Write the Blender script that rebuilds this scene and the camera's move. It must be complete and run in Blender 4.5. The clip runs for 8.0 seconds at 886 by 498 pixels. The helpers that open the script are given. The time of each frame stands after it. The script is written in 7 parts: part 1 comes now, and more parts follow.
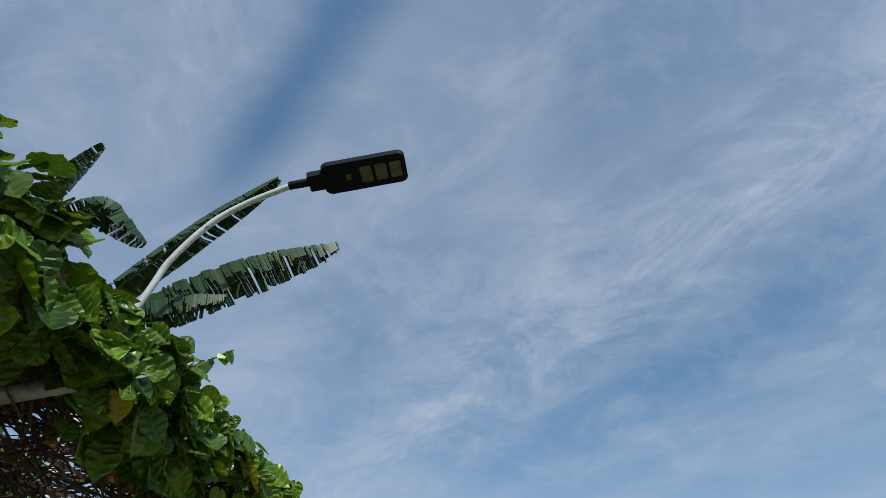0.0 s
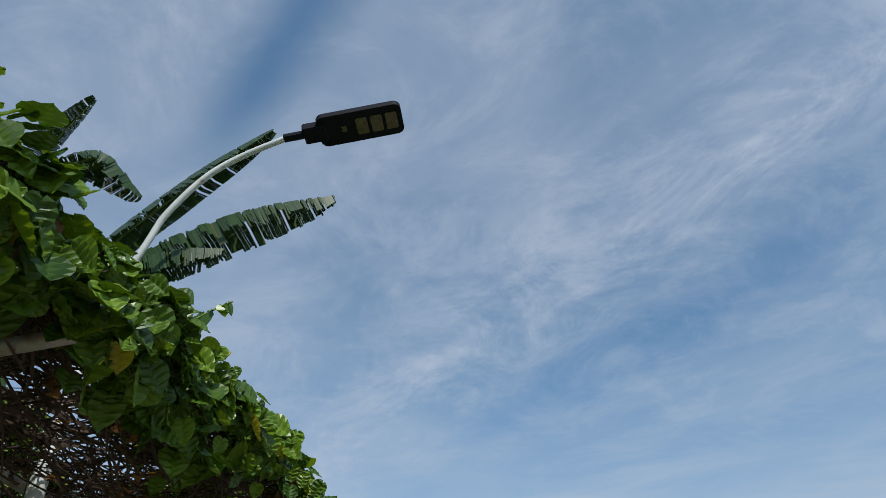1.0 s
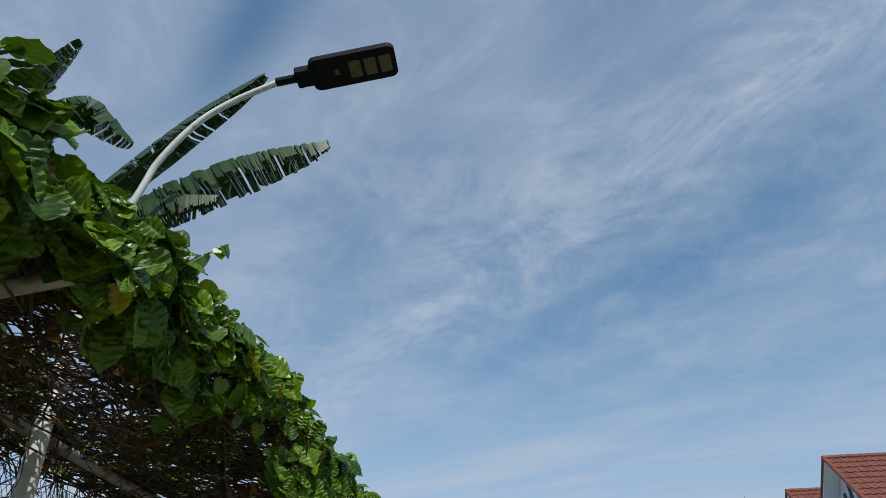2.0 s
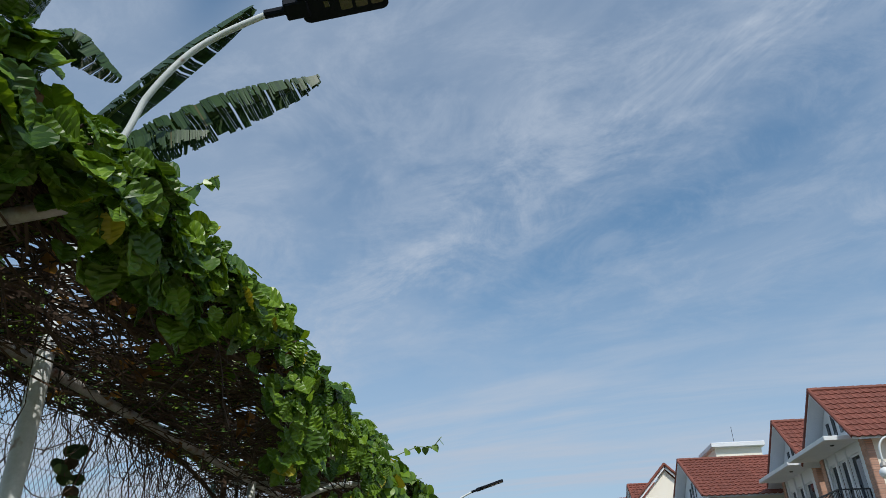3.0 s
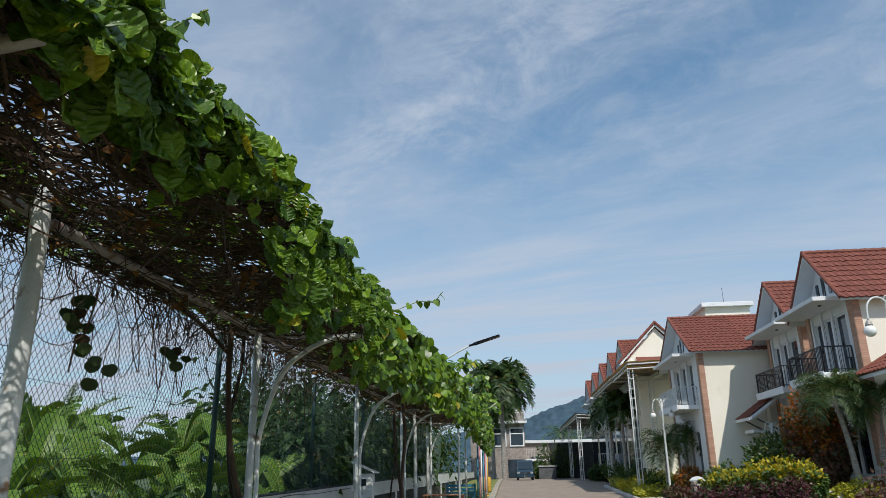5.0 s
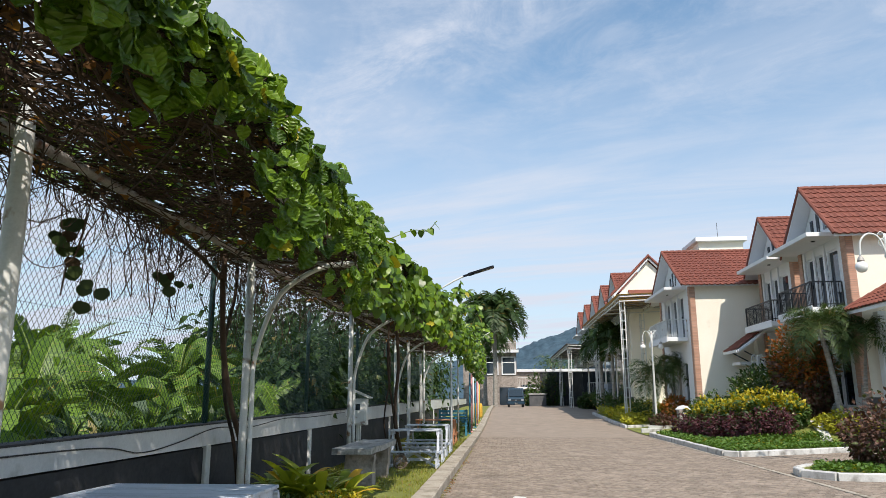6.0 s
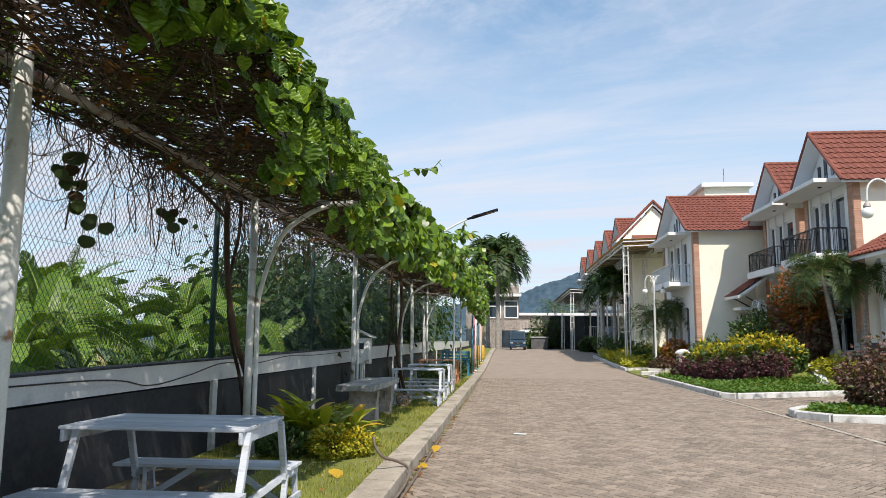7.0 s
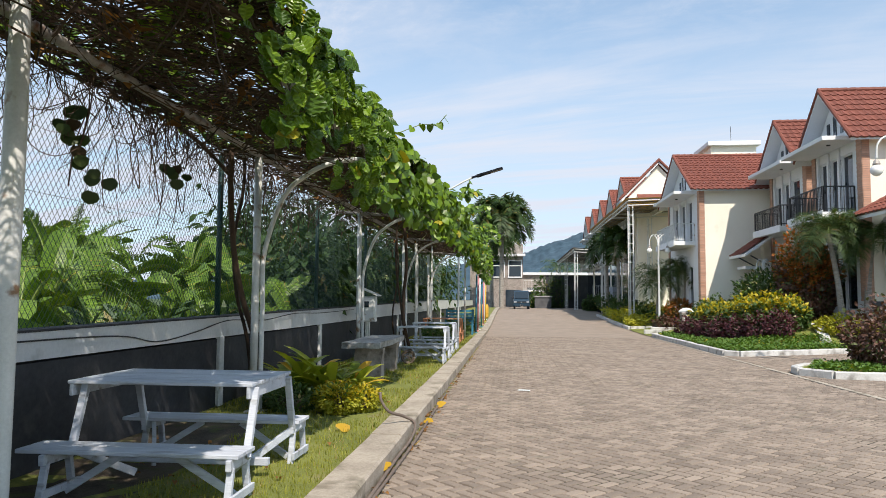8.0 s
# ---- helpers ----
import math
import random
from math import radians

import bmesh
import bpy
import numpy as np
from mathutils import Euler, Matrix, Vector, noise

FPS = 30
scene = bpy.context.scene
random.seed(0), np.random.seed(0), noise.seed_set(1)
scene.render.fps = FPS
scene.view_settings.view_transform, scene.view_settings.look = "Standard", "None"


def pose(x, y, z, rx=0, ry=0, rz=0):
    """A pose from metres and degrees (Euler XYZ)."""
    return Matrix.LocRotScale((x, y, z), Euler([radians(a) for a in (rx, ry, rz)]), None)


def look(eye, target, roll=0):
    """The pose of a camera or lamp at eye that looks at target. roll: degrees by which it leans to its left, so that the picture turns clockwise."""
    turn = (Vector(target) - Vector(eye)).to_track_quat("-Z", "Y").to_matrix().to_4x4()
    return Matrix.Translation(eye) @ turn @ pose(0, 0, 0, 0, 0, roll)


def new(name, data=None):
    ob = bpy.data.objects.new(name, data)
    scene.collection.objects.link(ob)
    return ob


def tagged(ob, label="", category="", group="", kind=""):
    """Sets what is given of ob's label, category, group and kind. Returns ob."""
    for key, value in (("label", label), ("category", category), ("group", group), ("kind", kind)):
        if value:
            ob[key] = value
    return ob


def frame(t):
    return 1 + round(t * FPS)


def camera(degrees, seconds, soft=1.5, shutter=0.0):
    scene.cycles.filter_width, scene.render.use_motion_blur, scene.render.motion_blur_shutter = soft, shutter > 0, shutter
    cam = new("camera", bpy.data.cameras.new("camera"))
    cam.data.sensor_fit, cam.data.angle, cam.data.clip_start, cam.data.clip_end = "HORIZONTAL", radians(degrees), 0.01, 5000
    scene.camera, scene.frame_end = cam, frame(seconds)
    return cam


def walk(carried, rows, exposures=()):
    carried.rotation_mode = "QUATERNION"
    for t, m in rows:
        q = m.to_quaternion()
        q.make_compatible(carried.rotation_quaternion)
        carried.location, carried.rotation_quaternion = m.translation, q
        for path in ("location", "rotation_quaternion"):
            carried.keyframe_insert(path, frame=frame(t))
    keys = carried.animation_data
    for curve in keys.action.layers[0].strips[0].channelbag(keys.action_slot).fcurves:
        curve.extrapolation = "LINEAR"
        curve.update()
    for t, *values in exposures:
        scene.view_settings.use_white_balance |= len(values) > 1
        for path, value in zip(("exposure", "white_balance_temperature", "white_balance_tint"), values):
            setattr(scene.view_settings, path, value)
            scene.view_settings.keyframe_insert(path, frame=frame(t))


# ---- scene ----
cam = camera(64.7, 8.0, soft=0.6)
PATH = [
    (0, (-0.123, 0.439, 1.752), (-0.279, 1.921, 3.085), -0.0),
    (0.5, (-0.128, 0.449, 1.749), (-0.287, 1.966, 3.044), -0.2),
    (1, (-0.131, 0.458, 1.746), (-0.287, 2.025, 2.979), -0.6),
    (1.5, (-0.153, 0.494, 1.744), (-0.308, 2.102, 2.924), -1.1),
    (3, (-0.09, 0.445, 1.65), (-0.246, 2.19, 2.615), -1.5),
    (3.5, (-0.095, 0.46, 1.644), (-0.251, 2.239, 2.545), -1.7),
    (4, (-0.13, 0.506, 1.651), (-0.295, 2.325, 2.465), -1.5),
    (4.5, (-0.136, 0.536, 1.646), (-0.31, 2.4, 2.35), -1.4),
    (5.8, (-0.139, 0.642, 1.635), (-0.31, 2.582, 2.092), -0.2),
    (6, (-0.132, 0.65, 1.632), (-0.302, 2.599, 2.048), -0.2),
    (6.5, (-0.123, 0.655, 1.602), (-0.296, 2.619, 1.936), 0.2),
    (7, (-0.123, 0.66, 1.577), (-0.307, 2.635, 1.836), 0.4),
    (7.5, (-0.135, 0.691, 1.559), (-0.33, 2.672, 1.753), 0.4),
    (8, (-0.148, 0.705, 1.546), (-0.343, 2.69, 1.691), 0.4),
]
EXPOSURES = [(0, -0.75, 6150, 10), (4.7, -0.70, 6250, 10), (5.8, -0.20, 6680, 14), (8, -0.08, 6780, 15)]
CLOUD = (8.6, 9.7, 11.2, 1)
CLEAR_TINT = (1.35, 2.2, 2.35, 1)
SKY_STRENGTH = 0.09
SUN_POWER = 5.8

walk(cam, [(t, look(eye, target, roll)) for t, eye, target, roll in PATH], EXPOSURES)

# ---- world and sun ----
SUN_AZ, SUN_EL = radians(157), radians(52)   # azimuth clockwise from +y
world = bpy.data.worlds.new("world")
scene.world = world
world.use_nodes = True
WN, WL = world.node_tree.nodes, world.node_tree.links


def wnode(kind, **props):
    n = WN.new(kind)
    for k, v in props.items():
        n.inputs[k.replace("_", " ")].default_value = v
    return n


def wmath(op, a, b=None, clamp=False):
    n = WN.new("ShaderNodeMath")
    n.operation, n.use_clamp = op, clamp
    for i, s in enumerate((a, b)):
        if s is None:
            continue
        if isinstance(s, (int, float)):
            n.inputs[i].default_value = s
        else:
            WL.new(s, n.inputs[i])
    return n.outputs[0]


def wramp(src, a, b):
    n = WN.new("ShaderNodeMapRange")
    n.interpolation_type = "SMOOTHSTEP"
    n.inputs[1].default_value, n.inputs[2].default_value = a, b
    WL.new(src, n.inputs[0])
    return n.outputs[0]


sky = WN.new("ShaderNodeTexSky")
sky.sky_type, sky.sun_disc = "NISHITA", False
sky.sun_elevation, sky.sun_rotation = SUN_EL, SUN_AZ
sky.air_density, sky.dust_density, sky.ozone_density = 1.0, 0.6, 1.0
coords = WN.new("ShaderNodeTexCoord")
split = WN.new("ShaderNodeSeparateXYZ")
WL.new(coords.outputs["Generated"], split.inputs[0])
lift = wmath("ADD", wmath("MAXIMUM", split.outputs[2], 0.0), 0.16)
flat = WN.new("ShaderNodeCombineXYZ")        # directions laid on a high flat layer of cloud
WL.new(wmath("DIVIDE", split.outputs[0], lift), flat.inputs[0])
WL.new(wmath("DIVIDE", split.outputs[1], lift), flat.inputs[1])


def cloud_noise(scale, turn, length, detail, rough, distort, shift):
    """Noise on the cloud layer, drawn out `length` times along the direction `turn` degrees from +x."""
    m = WN.new("ShaderNodeMapping")
    m.vector_type = "TEXTURE"
    m.inputs["Rotation"].default_value = (0, 0, radians(turn))
    m.inputs["Scale"].default_value = (length, 1, 1)
    m.inputs["Location"].default_value = (shift, shift * 0.7, 0)
    WL.new(flat.outputs[0], m.inputs[0])
    n = wnode("ShaderNodeTexNoise", Scale=scale, Detail=detail, Roughness=rough, Distortion=distort)
    WL.new(m.outputs[0], n.inputs[0])
    return n.outputs[0]


plane = WN.new("ShaderNodeSeparateXYZ")
WL.new(flat.outputs[0], plane.inputs[0])


def cloud_lane(a, b, c, near, far, bend):
    """1 along the line a x + b y = c of the cloud layer, bent by noise, falling to 0 at `far`."""
    v = wmath("ADD", wmath("MULTIPLY", plane.outputs[0], a), wmath("MULTIPLY", plane.outputs[1], b))
    v = wmath("ADD", v, wmath("MULTIPLY", wmath("SUBTRACT", lane_noise, 0.5), bend))
    return wmath("SUBTRACT", 1.0, wramp(wmath("ABSOLUTE", wmath("SUBTRACT", v, c)), near, far))


lane_noise = cloud_noise(2.4, 0, 1.0, 5, 0.6, 0.3, 5.0)
veil = wramp(cloud_noise(1.5, -30, 1.6, 6, 0.60, 0.6, 3.1), 0.38, 0.62)
fibres = wramp(cloud_noise(4.6, -40, 1.5, 11, 0.70, 0.7, 7.7), 0.40, 0.68)
puffs = wramp(cloud_noise(5.0, -20, 1.2, 11, 0.70, 0.5, 2.2), 0.42, 0.68)
streaks = wramp(cloud_noise(3.0, -14, 5.0, 7, 0.58, 0.3, 9.4), 0.40, 0.64)
low = wmath("SUBTRACT", 1.0, wramp(split.outputs[2], 0.24, 0.46))
strand = cloud_lane(0.73, 0.683, 0.85, 0.02, 0.26, 0.25)    # a feathery strand across the middle of the sky
blue = cloud_lane(0.75, 0.66, 0.165, 0.0, 0.085, 0.10)      # a clear blue lane high over the street
blue = wmath("MULTIPLY", blue, wramp(split.outputs[2], 0.62, 0.76))
patches = cloud_lane(0.73, 0.683, 1.10, 0.0, 0.13, 0.5)     # thinner sky beside the strand
high_cover = wmath("ADD", 0.26, wmath("MULTIPLY", veil, 0.24))
high_cover = wmath("ADD", high_cover, wmath("MULTIPLY", puffs, 0.20))
high_cover = wmath("ADD", high_cover, wmath("MULTIPLY", wmath("MULTIPLY", strand, fibres), 0.42))
high_cover = wmath("SUBTRACT", high_cover, wmath("MULTIPLY", patches, 0.12))
low_cover = wmath("ADD", 0.44, wmath("MULTIPLY", streaks, 0.38))
cover = wmath("ADD", wmath("MULTIPLY", high_cover, wmath("SUBTRACT", 1.0, low)), wmath("MULTIPLY", low_cover, low))
cover = wmath("MULTIPLY", cover, wmath("SUBTRACT", 1.0, wmath("MULTIPLY", blue, 0.75)))
near_rim = wmath("SUBTRACT", 1.0, wramp(split.outputs[2], 0.0, 0.40))
cover = wmath("ADD", cover, wmath("MULTIPLY", near_rim, 0.36), clamp=True)
mixer = WN.new("ShaderNodeMix")
mixer.data_type = "RGBA"
WL.new(cover, mixer.inputs[0])
clear = WN.new("ShaderNodeMix")
clear.data_type, clear.blend_type = "RGBA", "MULTIPLY"
clear.inputs[0].default_value = 1.0
clear.inputs[7].default_value = CLEAR_TINT
WL.new(sky.outputs[0], clear.inputs[6])
WL.new(clear.outputs[2], mixer.inputs[6])
mixer.inputs[7].default_value = CLOUD
WL.new(mixer.outputs[2], WN["Background"].inputs[0])
WN["Background"].inputs[1].default_value = SKY_STRENGTH

sun = new("sun", bpy.data.lights.new("sun", "SUN"))
sun.data.energy, sun.data.angle, sun.data.color = SUN_POWER, radians(0.55), (1.0, 0.94, 0.84)
sun.matrix_world = look((20 * math.sin(SUN_AZ) * math.cos(SUN_EL), 20 * math.cos(SUN_AZ) * math.cos(SUN_EL), 20 * math.sin(SUN_EL)), (0, 0, 0))

# ---- geometry helpers ----
ORIGIN = {}


class Geo:
    """Collects vertices and faces of one mesh, in world metres."""

    def __init__(self):
        self.v, self.f = [], []

    def add(self, verts, faces):
        k = len(self.v)
        self.v.extend(tuple(p) for p in verts)
        self.f.extend(tuple(i + k for i in q) for q in faces)
        return self

    def box(self, x0, x1, y0, y1, z0, z1, c=0.0):
        """A box with edges chamfered by c."""
        if c <= 0:
            vs = [(x, y, z) for x in (x0, x1) for y in (y0, y1) for z in (z0, z1)]
            return self.add(vs, [(0, 1, 3, 2), (4, 6, 7, 5), (0, 4, 5, 1), (2, 3, 7, 6), (0, 2, 6, 4), (1, 5, 7, 3)])
        bm = bmesh.new()
        bmesh.ops.create_cube(bm, size=1, matrix=Matrix.Translation(((x0 + x1) / 2, (y0 + y1) / 2, (z0 + z1) / 2)) @ Matrix.Diagonal((x1 - x0, y1 - y0, z1 - z0, 1)))
        bmesh.ops.bevel(bm, geom=bm.edges[:], offset=c, segments=1, affect="EDGES")
        self.bm(bm)
        return self

    def bm(self, bm):
        bm.verts.ensure_lookup_table()
        bm.verts.index_update()
        self.add([v.co for v in bm.verts], [[v.index for v in f.verts] for f in bm.faces])
        bm.free()
        return self

    def bar(self, a, b, w, h, c=0.0):
        """A square bar from a to b, w wide and h high."""
        a, b = Vector(a), Vector(b)
        d = b - a
        g = Geo().box(-w / 2, w / 2, -h / 2, h / 2, 0, d.length, c)
        m = Matrix.Translation(a) @ d.to_track_quat("Z", "Y").to_matrix().to_4x4()
        return self.add([m @ Vector(p) for p in g.v], g.f)

    def tube(self, pts, r, n=8, cap=True):
        pts = [Vector(p) for p in pts]
        rs = r if isinstance(r, (list, tuple)) else [r] * len(pts)
        k, up = len(self.v), None
        for i, p in enumerate(pts):
            d = (pts[min(i + 1, len(pts) - 1)] - pts[max(i - 1, 0)]).normalized()
            if up is None:
                up = d.orthogonal().normalized()
            up = (up - d * up.dot(d)).normalized()
            side = d.cross(up)
            for j in range(n):
                a = 2 * math.pi * j / n
                self.v.append(tuple(p + (up * math.cos(a) + side * math.sin(a)) * rs[i]))
        for i in range(len(pts) - 1):
            for j in range(n):
                a, b = k + i * n + j, k + i * n + (j + 1) % n
                self.f.append((a, b, b + n, a + n))
        if cap:
            self.f.append(tuple(k + j for j in reversed(range(n))))
            self.f.append(tuple(k + (len(pts) - 1) * n + j for j in range(n)))
        return self

    def lathe(self, at, profile, n=16):
        """A turned form: profile of (radius, height) from below."""
        k = len(self.v)
        for r, z in profile:
            for j in range(n):
                a = 2 * math.pi * j / n
                self.v.append((at[0] + r * math.cos(a), at[1] + r * math.sin(a), at[2] + z))
        for i in range(len(profile) - 1):
            for j in range(n):
                a, b = k + i * n + j, k + i * n + (j + 1) % n
                self.f.append((a, b, b + n, a + n))
        self.f.append(tuple(k + j for j in reversed(range(n))))
        self.f.append(tuple(k + (len(profile) - 1) * n + j for j in range(n)))
        return self

    def prism(self, outline, shift):
        """A flat outline, pushed along shift."""
        o = [Vector(p) for p in outline]
        s, n = Vector(shift), len(outline)
        return self.add(o + [p + s for p in o], [tuple(range(n)), tuple(reversed(range(n, 2 * n)))] + [(i, i + n, (i + 1) % n + n, (i + 1) % n) for i in range(n)])


def raw_mesh(name, verts, faces, material, smooth=False, fix=True):
    me = bpy.data.meshes.new(name)
    me.from_pydata([tuple(p) for p in verts], [], [tuple(f) for f in faces])
    if fix:
        bm = bmesh.new()
        bm.from_mesh(me)
        bmesh.ops.recalc_face_normals(bm, faces=bm.faces[:])
        bm.to_mesh(me)
        bm.free()
    me.materials.append(material)
    if smooth:
        me.shade_smooth()
    return me


def part(name, g, material, parent=None, label="", smooth=False, kind="", fix=True):
    """Links a Geo as one mesh under a thing or a part."""
    o = ORIGIN.get(parent, Vector())
    me = raw_mesh(name, [(p[0] - o.x, p[1] - o.y, p[2] - o.z) for p in g.v], g.f, material, smooth, fix)
    ob = new(name, me)
    if parent:
        ob.parent = parent
    ORIGIN[ob] = o
    return tagged(ob, label, kind=kind)


def thing(name, at, label, category, group="", kind=""):
    ob = new(name)
    ob.location = at
    ob.empty_display_size = 0.2
    ORIGIN[ob] = Vector(at)
    return tagged(ob, label, category, group, kind)


def piece(name, mesh, m, parent):
    """One more object on a shared mesh, under its thing; m is its pose in the world."""
    ob = new(name, mesh)
    ob.parent = parent
    ob.matrix_basis = Matrix.Translation(-ORIGIN.get(parent, Vector())) @ m
    return ob


def structure(name, g, material, label="", smooth=False):
    ob = part(name, g, material, None, label, smooth)
    return tagged(ob, label, kind="structure")


def arc(points, n):
    """A smooth line through the points (Catmull-Rom), n steps a span."""
    p = [Vector(q) for q in points]
    p = [p[0] * 2 - p[1]] + p + [p[-1] * 2 - p[-2]]
    out = []
    for i in range(1, len(p) - 2):
        for k in range(n):
            t = k / n
            out.append(0.5 * ((2 * p[i]) + (p[i + 1] - p[i - 1]) * t + (2 * p[i - 1] - 5 * p[i] + 4 * p[i + 1] - p[i + 2]) * t * t + (3 * p[i] - p[i - 1] - 3 * p[i + 1] + p[i + 2]) * t ** 3))
    return out + [p[-2]]


# ---- materials ----
def surface(name, low, high, scale=3.0, rough=0.7, bump=0.15, grain=60.0, metal=0.0, third=None, third_at=(0.6, 0.75), by_piece=0.0, spec=0.5, stretch=(1, 1, 1)):
    """A worn surface: two colours mixed at a coarse and a fine scale, a third in patches, fine relief; by_piece varies it from piece to piece."""
    m = bpy.data.materials.new(name)
    m.use_nodes = True
    N, L = m.node_tree.nodes, m.node_tree.links
    b = N["Principled BSDF"]
    tc = N.new("ShaderNodeTexCoord")
    mp = N.new("ShaderNodeMapping")
    mp.inputs["Scale"].default_value = stretch
    L.new(tc.outputs["Object"], mp.inputs[0])
    big, small = N.new("ShaderNodeTexNoise"), N.new("ShaderNodeTexNoise")
    for n, s, d in ((big, scale, 6), (small, grain, 4)):
        n.inputs["Scale"].default_value, n.inputs["Detail"].default_value = s, d
        n.inputs["Roughness"].default_value = 0.62
        L.new(mp.outputs[0], n.inputs[0])
    mix = N.new("ShaderNodeMath")
    mix.operation = "MULTIPLY_ADD"
    L.new(small.outputs[0], mix.inputs[0])
    mix.inputs[1].default_value = 0.6
    shift = N.new("ShaderNodeMath")
    shift.operation = "SUBTRACT"
    L.new(big.outputs[0], shift.inputs[0])
    shift.inputs[1].default_value = 0.3
    L.new(shift.outputs[0], mix.inputs[2])
    rng = N.new("ShaderNodeMapRange")
    rng.inputs[1].default_value, rng.inputs[2].default_value = 0.28, 0.72
    L.new(mix.outputs[0], rng.inputs[0])
    col = N.new("ShaderNodeMix")
    col.data_type = "RGBA"
    col.inputs[6].default_value, col.inputs[7].default_value = (*low, 1), (*high, 1)
    fac = rng.outputs[0]
    if by_piece:
        oi, ge = N.new("ShaderNodeObjectInfo"), N.new("ShaderNodeNewGeometry")
        add = N.new("ShaderNodeMath")
        L.new(oi.outputs["Random"], add.inputs[0])
        L.new(ge.outputs["Random Per Island"], add.inputs[1])
        fr = N.new("ShaderNodeMath")
        fr.operation = "FRACT"
        L.new(add.outputs[0], fr.inputs[0])
        mx = N.new("ShaderNodeMix")
        mx.inputs[0].default_value = by_piece
        L.new(fac, mx.inputs[2])
        L.new(fr.outputs[0], mx.inputs[3])
        fac = mx.outputs[0]
    L.new(fac, col.inputs[0])
    out = col.outputs[2]
    if third:
        patch = N.new("ShaderNodeTexNoise")
        patch.inputs["Scale"].default_value, patch.inputs["Detail"].default_value = scale * 2.3, 8
        L.new(mp.outputs[0], patch.inputs[0])
        pr = N.new("ShaderNodeMapRange")
        pr.inputs[1].default_value, pr.inputs[2].default_value = third_at
        L.new(patch.outputs[0], pr.inputs[0])
        c2 = N.new("ShaderNodeMix")
        c2.data_type = "RGBA"
        L.new(pr.outputs[0], c2.inputs[0])
        L.new(out, c2.inputs[6])
        c2.inputs[7].default_value = (*third, 1)
        out = c2.outputs[2]
    L.new(out, b.inputs["Base Color"])
    b.inputs["Metallic"].default_value, b.inputs["Roughness"].default_value = metal, rough
    b.inputs["Specular IOR Level"].default_value = spec
    if bump:
        bp = N.new("ShaderNodeBump")
        bp.inputs["Strength"].default_value, bp.inputs["Distance"].default_value = bump, 0.02
        L.new(mix.outputs[0], bp.inputs["Height"])
        L.new(bp.outputs[0], b.inputs["Normal"])
    return m


def leafy(name, dark, light, odd=None, odd_share=0.06, rough=0.42, through_light=0.35, veins=0.0, bias=1.0):
    """Leaves: colour from leaf to leaf, some of an odd colour, light shining through."""
    m = bpy.data.materials.new(name)
    m.use_nodes = True
    N, L = m.node_tree.nodes, m.node_tree.links
    b, o = N["Principled BSDF"], N["Material Output"]
    oi, ge = N.new("ShaderNodeObjectInfo"), N.new("ShaderNodeNewGeometry")
    add, fr = N.new("ShaderNodeMath"), N.new("ShaderNodeMath")
    fr.operation = "FRACT"
    L.new(oi.outputs["Random"], add.inputs[0])
    L.new(ge.outputs["Random Per Island"], add.inputs[1])
    L.new(add.outputs[0], fr.inputs[0])
    col = N.new("ShaderNodeMix")
    col.data_type = "RGBA"
    col.inputs[6].default_value, col.inputs[7].default_value = (*dark, 1), (*light, 1)
    tc, nz = N.new("ShaderNodeTexCoord"), N.new("ShaderNodeTexNoise")
    L.new(tc.outputs["Object"], nz.inputs[0])
    nz.inputs["Scale"].default_value, nz.inputs["Detail"].default_value = 1.3, 5
    blend = N.new("ShaderNodeMix")
    blend.inputs[0].default_value = 0.65
    L.new(nz.outputs[0], blend.inputs[2])
    L.new(fr.outputs[0], blend.inputs[3])
    pw = N.new("ShaderNodeMath")
    pw.operation = "POWER"
    L.new(blend.outputs[0], pw.inputs[0])
    pw.inputs[1].default_value = bias
    L.new(pw.outputs[0], col.inputs[0])
    out = col.outputs[2]
    b.inputs["Specular IOR Level"].default_value = 0.4
    if odd:
        gt = N.new("ShaderNodeMath")
        gt.operation = "LESS_THAN"
        L.new(fr.outputs[0], gt.inputs[0])
        gt.inputs[1].default_value = odd_share
        c2 = N.new("ShaderNodeMix")
        c2.data_type = "RGBA"
        L.new(gt.outputs[0], c2.inputs[0])
        L.new(out, c2.inputs[6])
        c2.inputs[7].default_value = (*odd, 1)
        out = c2.outputs[2]
    L.new(out, b.inputs["Base Color"])
    b.inputs["Roughness"].default_value = rough
    if veins:
        wv = N.new("ShaderNodeTexNoise")
        wv.inputs["Scale"].default_value, wv.inputs["Detail"].default_value = veins, 2
        L.new(tc.outputs["Object"], wv.inputs[0])
        bp = N.new("ShaderNodeBump")
        bp.inputs["Strength"].default_value, bp.inputs["Distance"].default_value = 0.5, 0.01
        L.new(wv.outputs[0], bp.inputs["Height"])
        L.new(bp.outputs[0], b.inputs["Normal"])
    tr, ms = N.new("ShaderNodeBsdfTranslucent"), N.new("ShaderNodeMixShader")
    warm = N.new("ShaderNodeMix")
    warm.data_type, warm.blend_type = "RGBA", "MULTIPLY"
    warm.inputs[0].default_value = 1.0
    L.new(out, warm.inputs[6])
    warm.inputs[7].default_value = (1.5, 1.35, 0.5, 1)
    L.new(warm.outputs[2], tr.inputs[0])
    ms.inputs[0].default_value = through_light
    L.new(b.outputs[0], ms.inputs[1])
    L.new(tr.outputs[0], ms.inputs[2])
    L.new(ms.outputs[0], o.inputs[0])
    return m


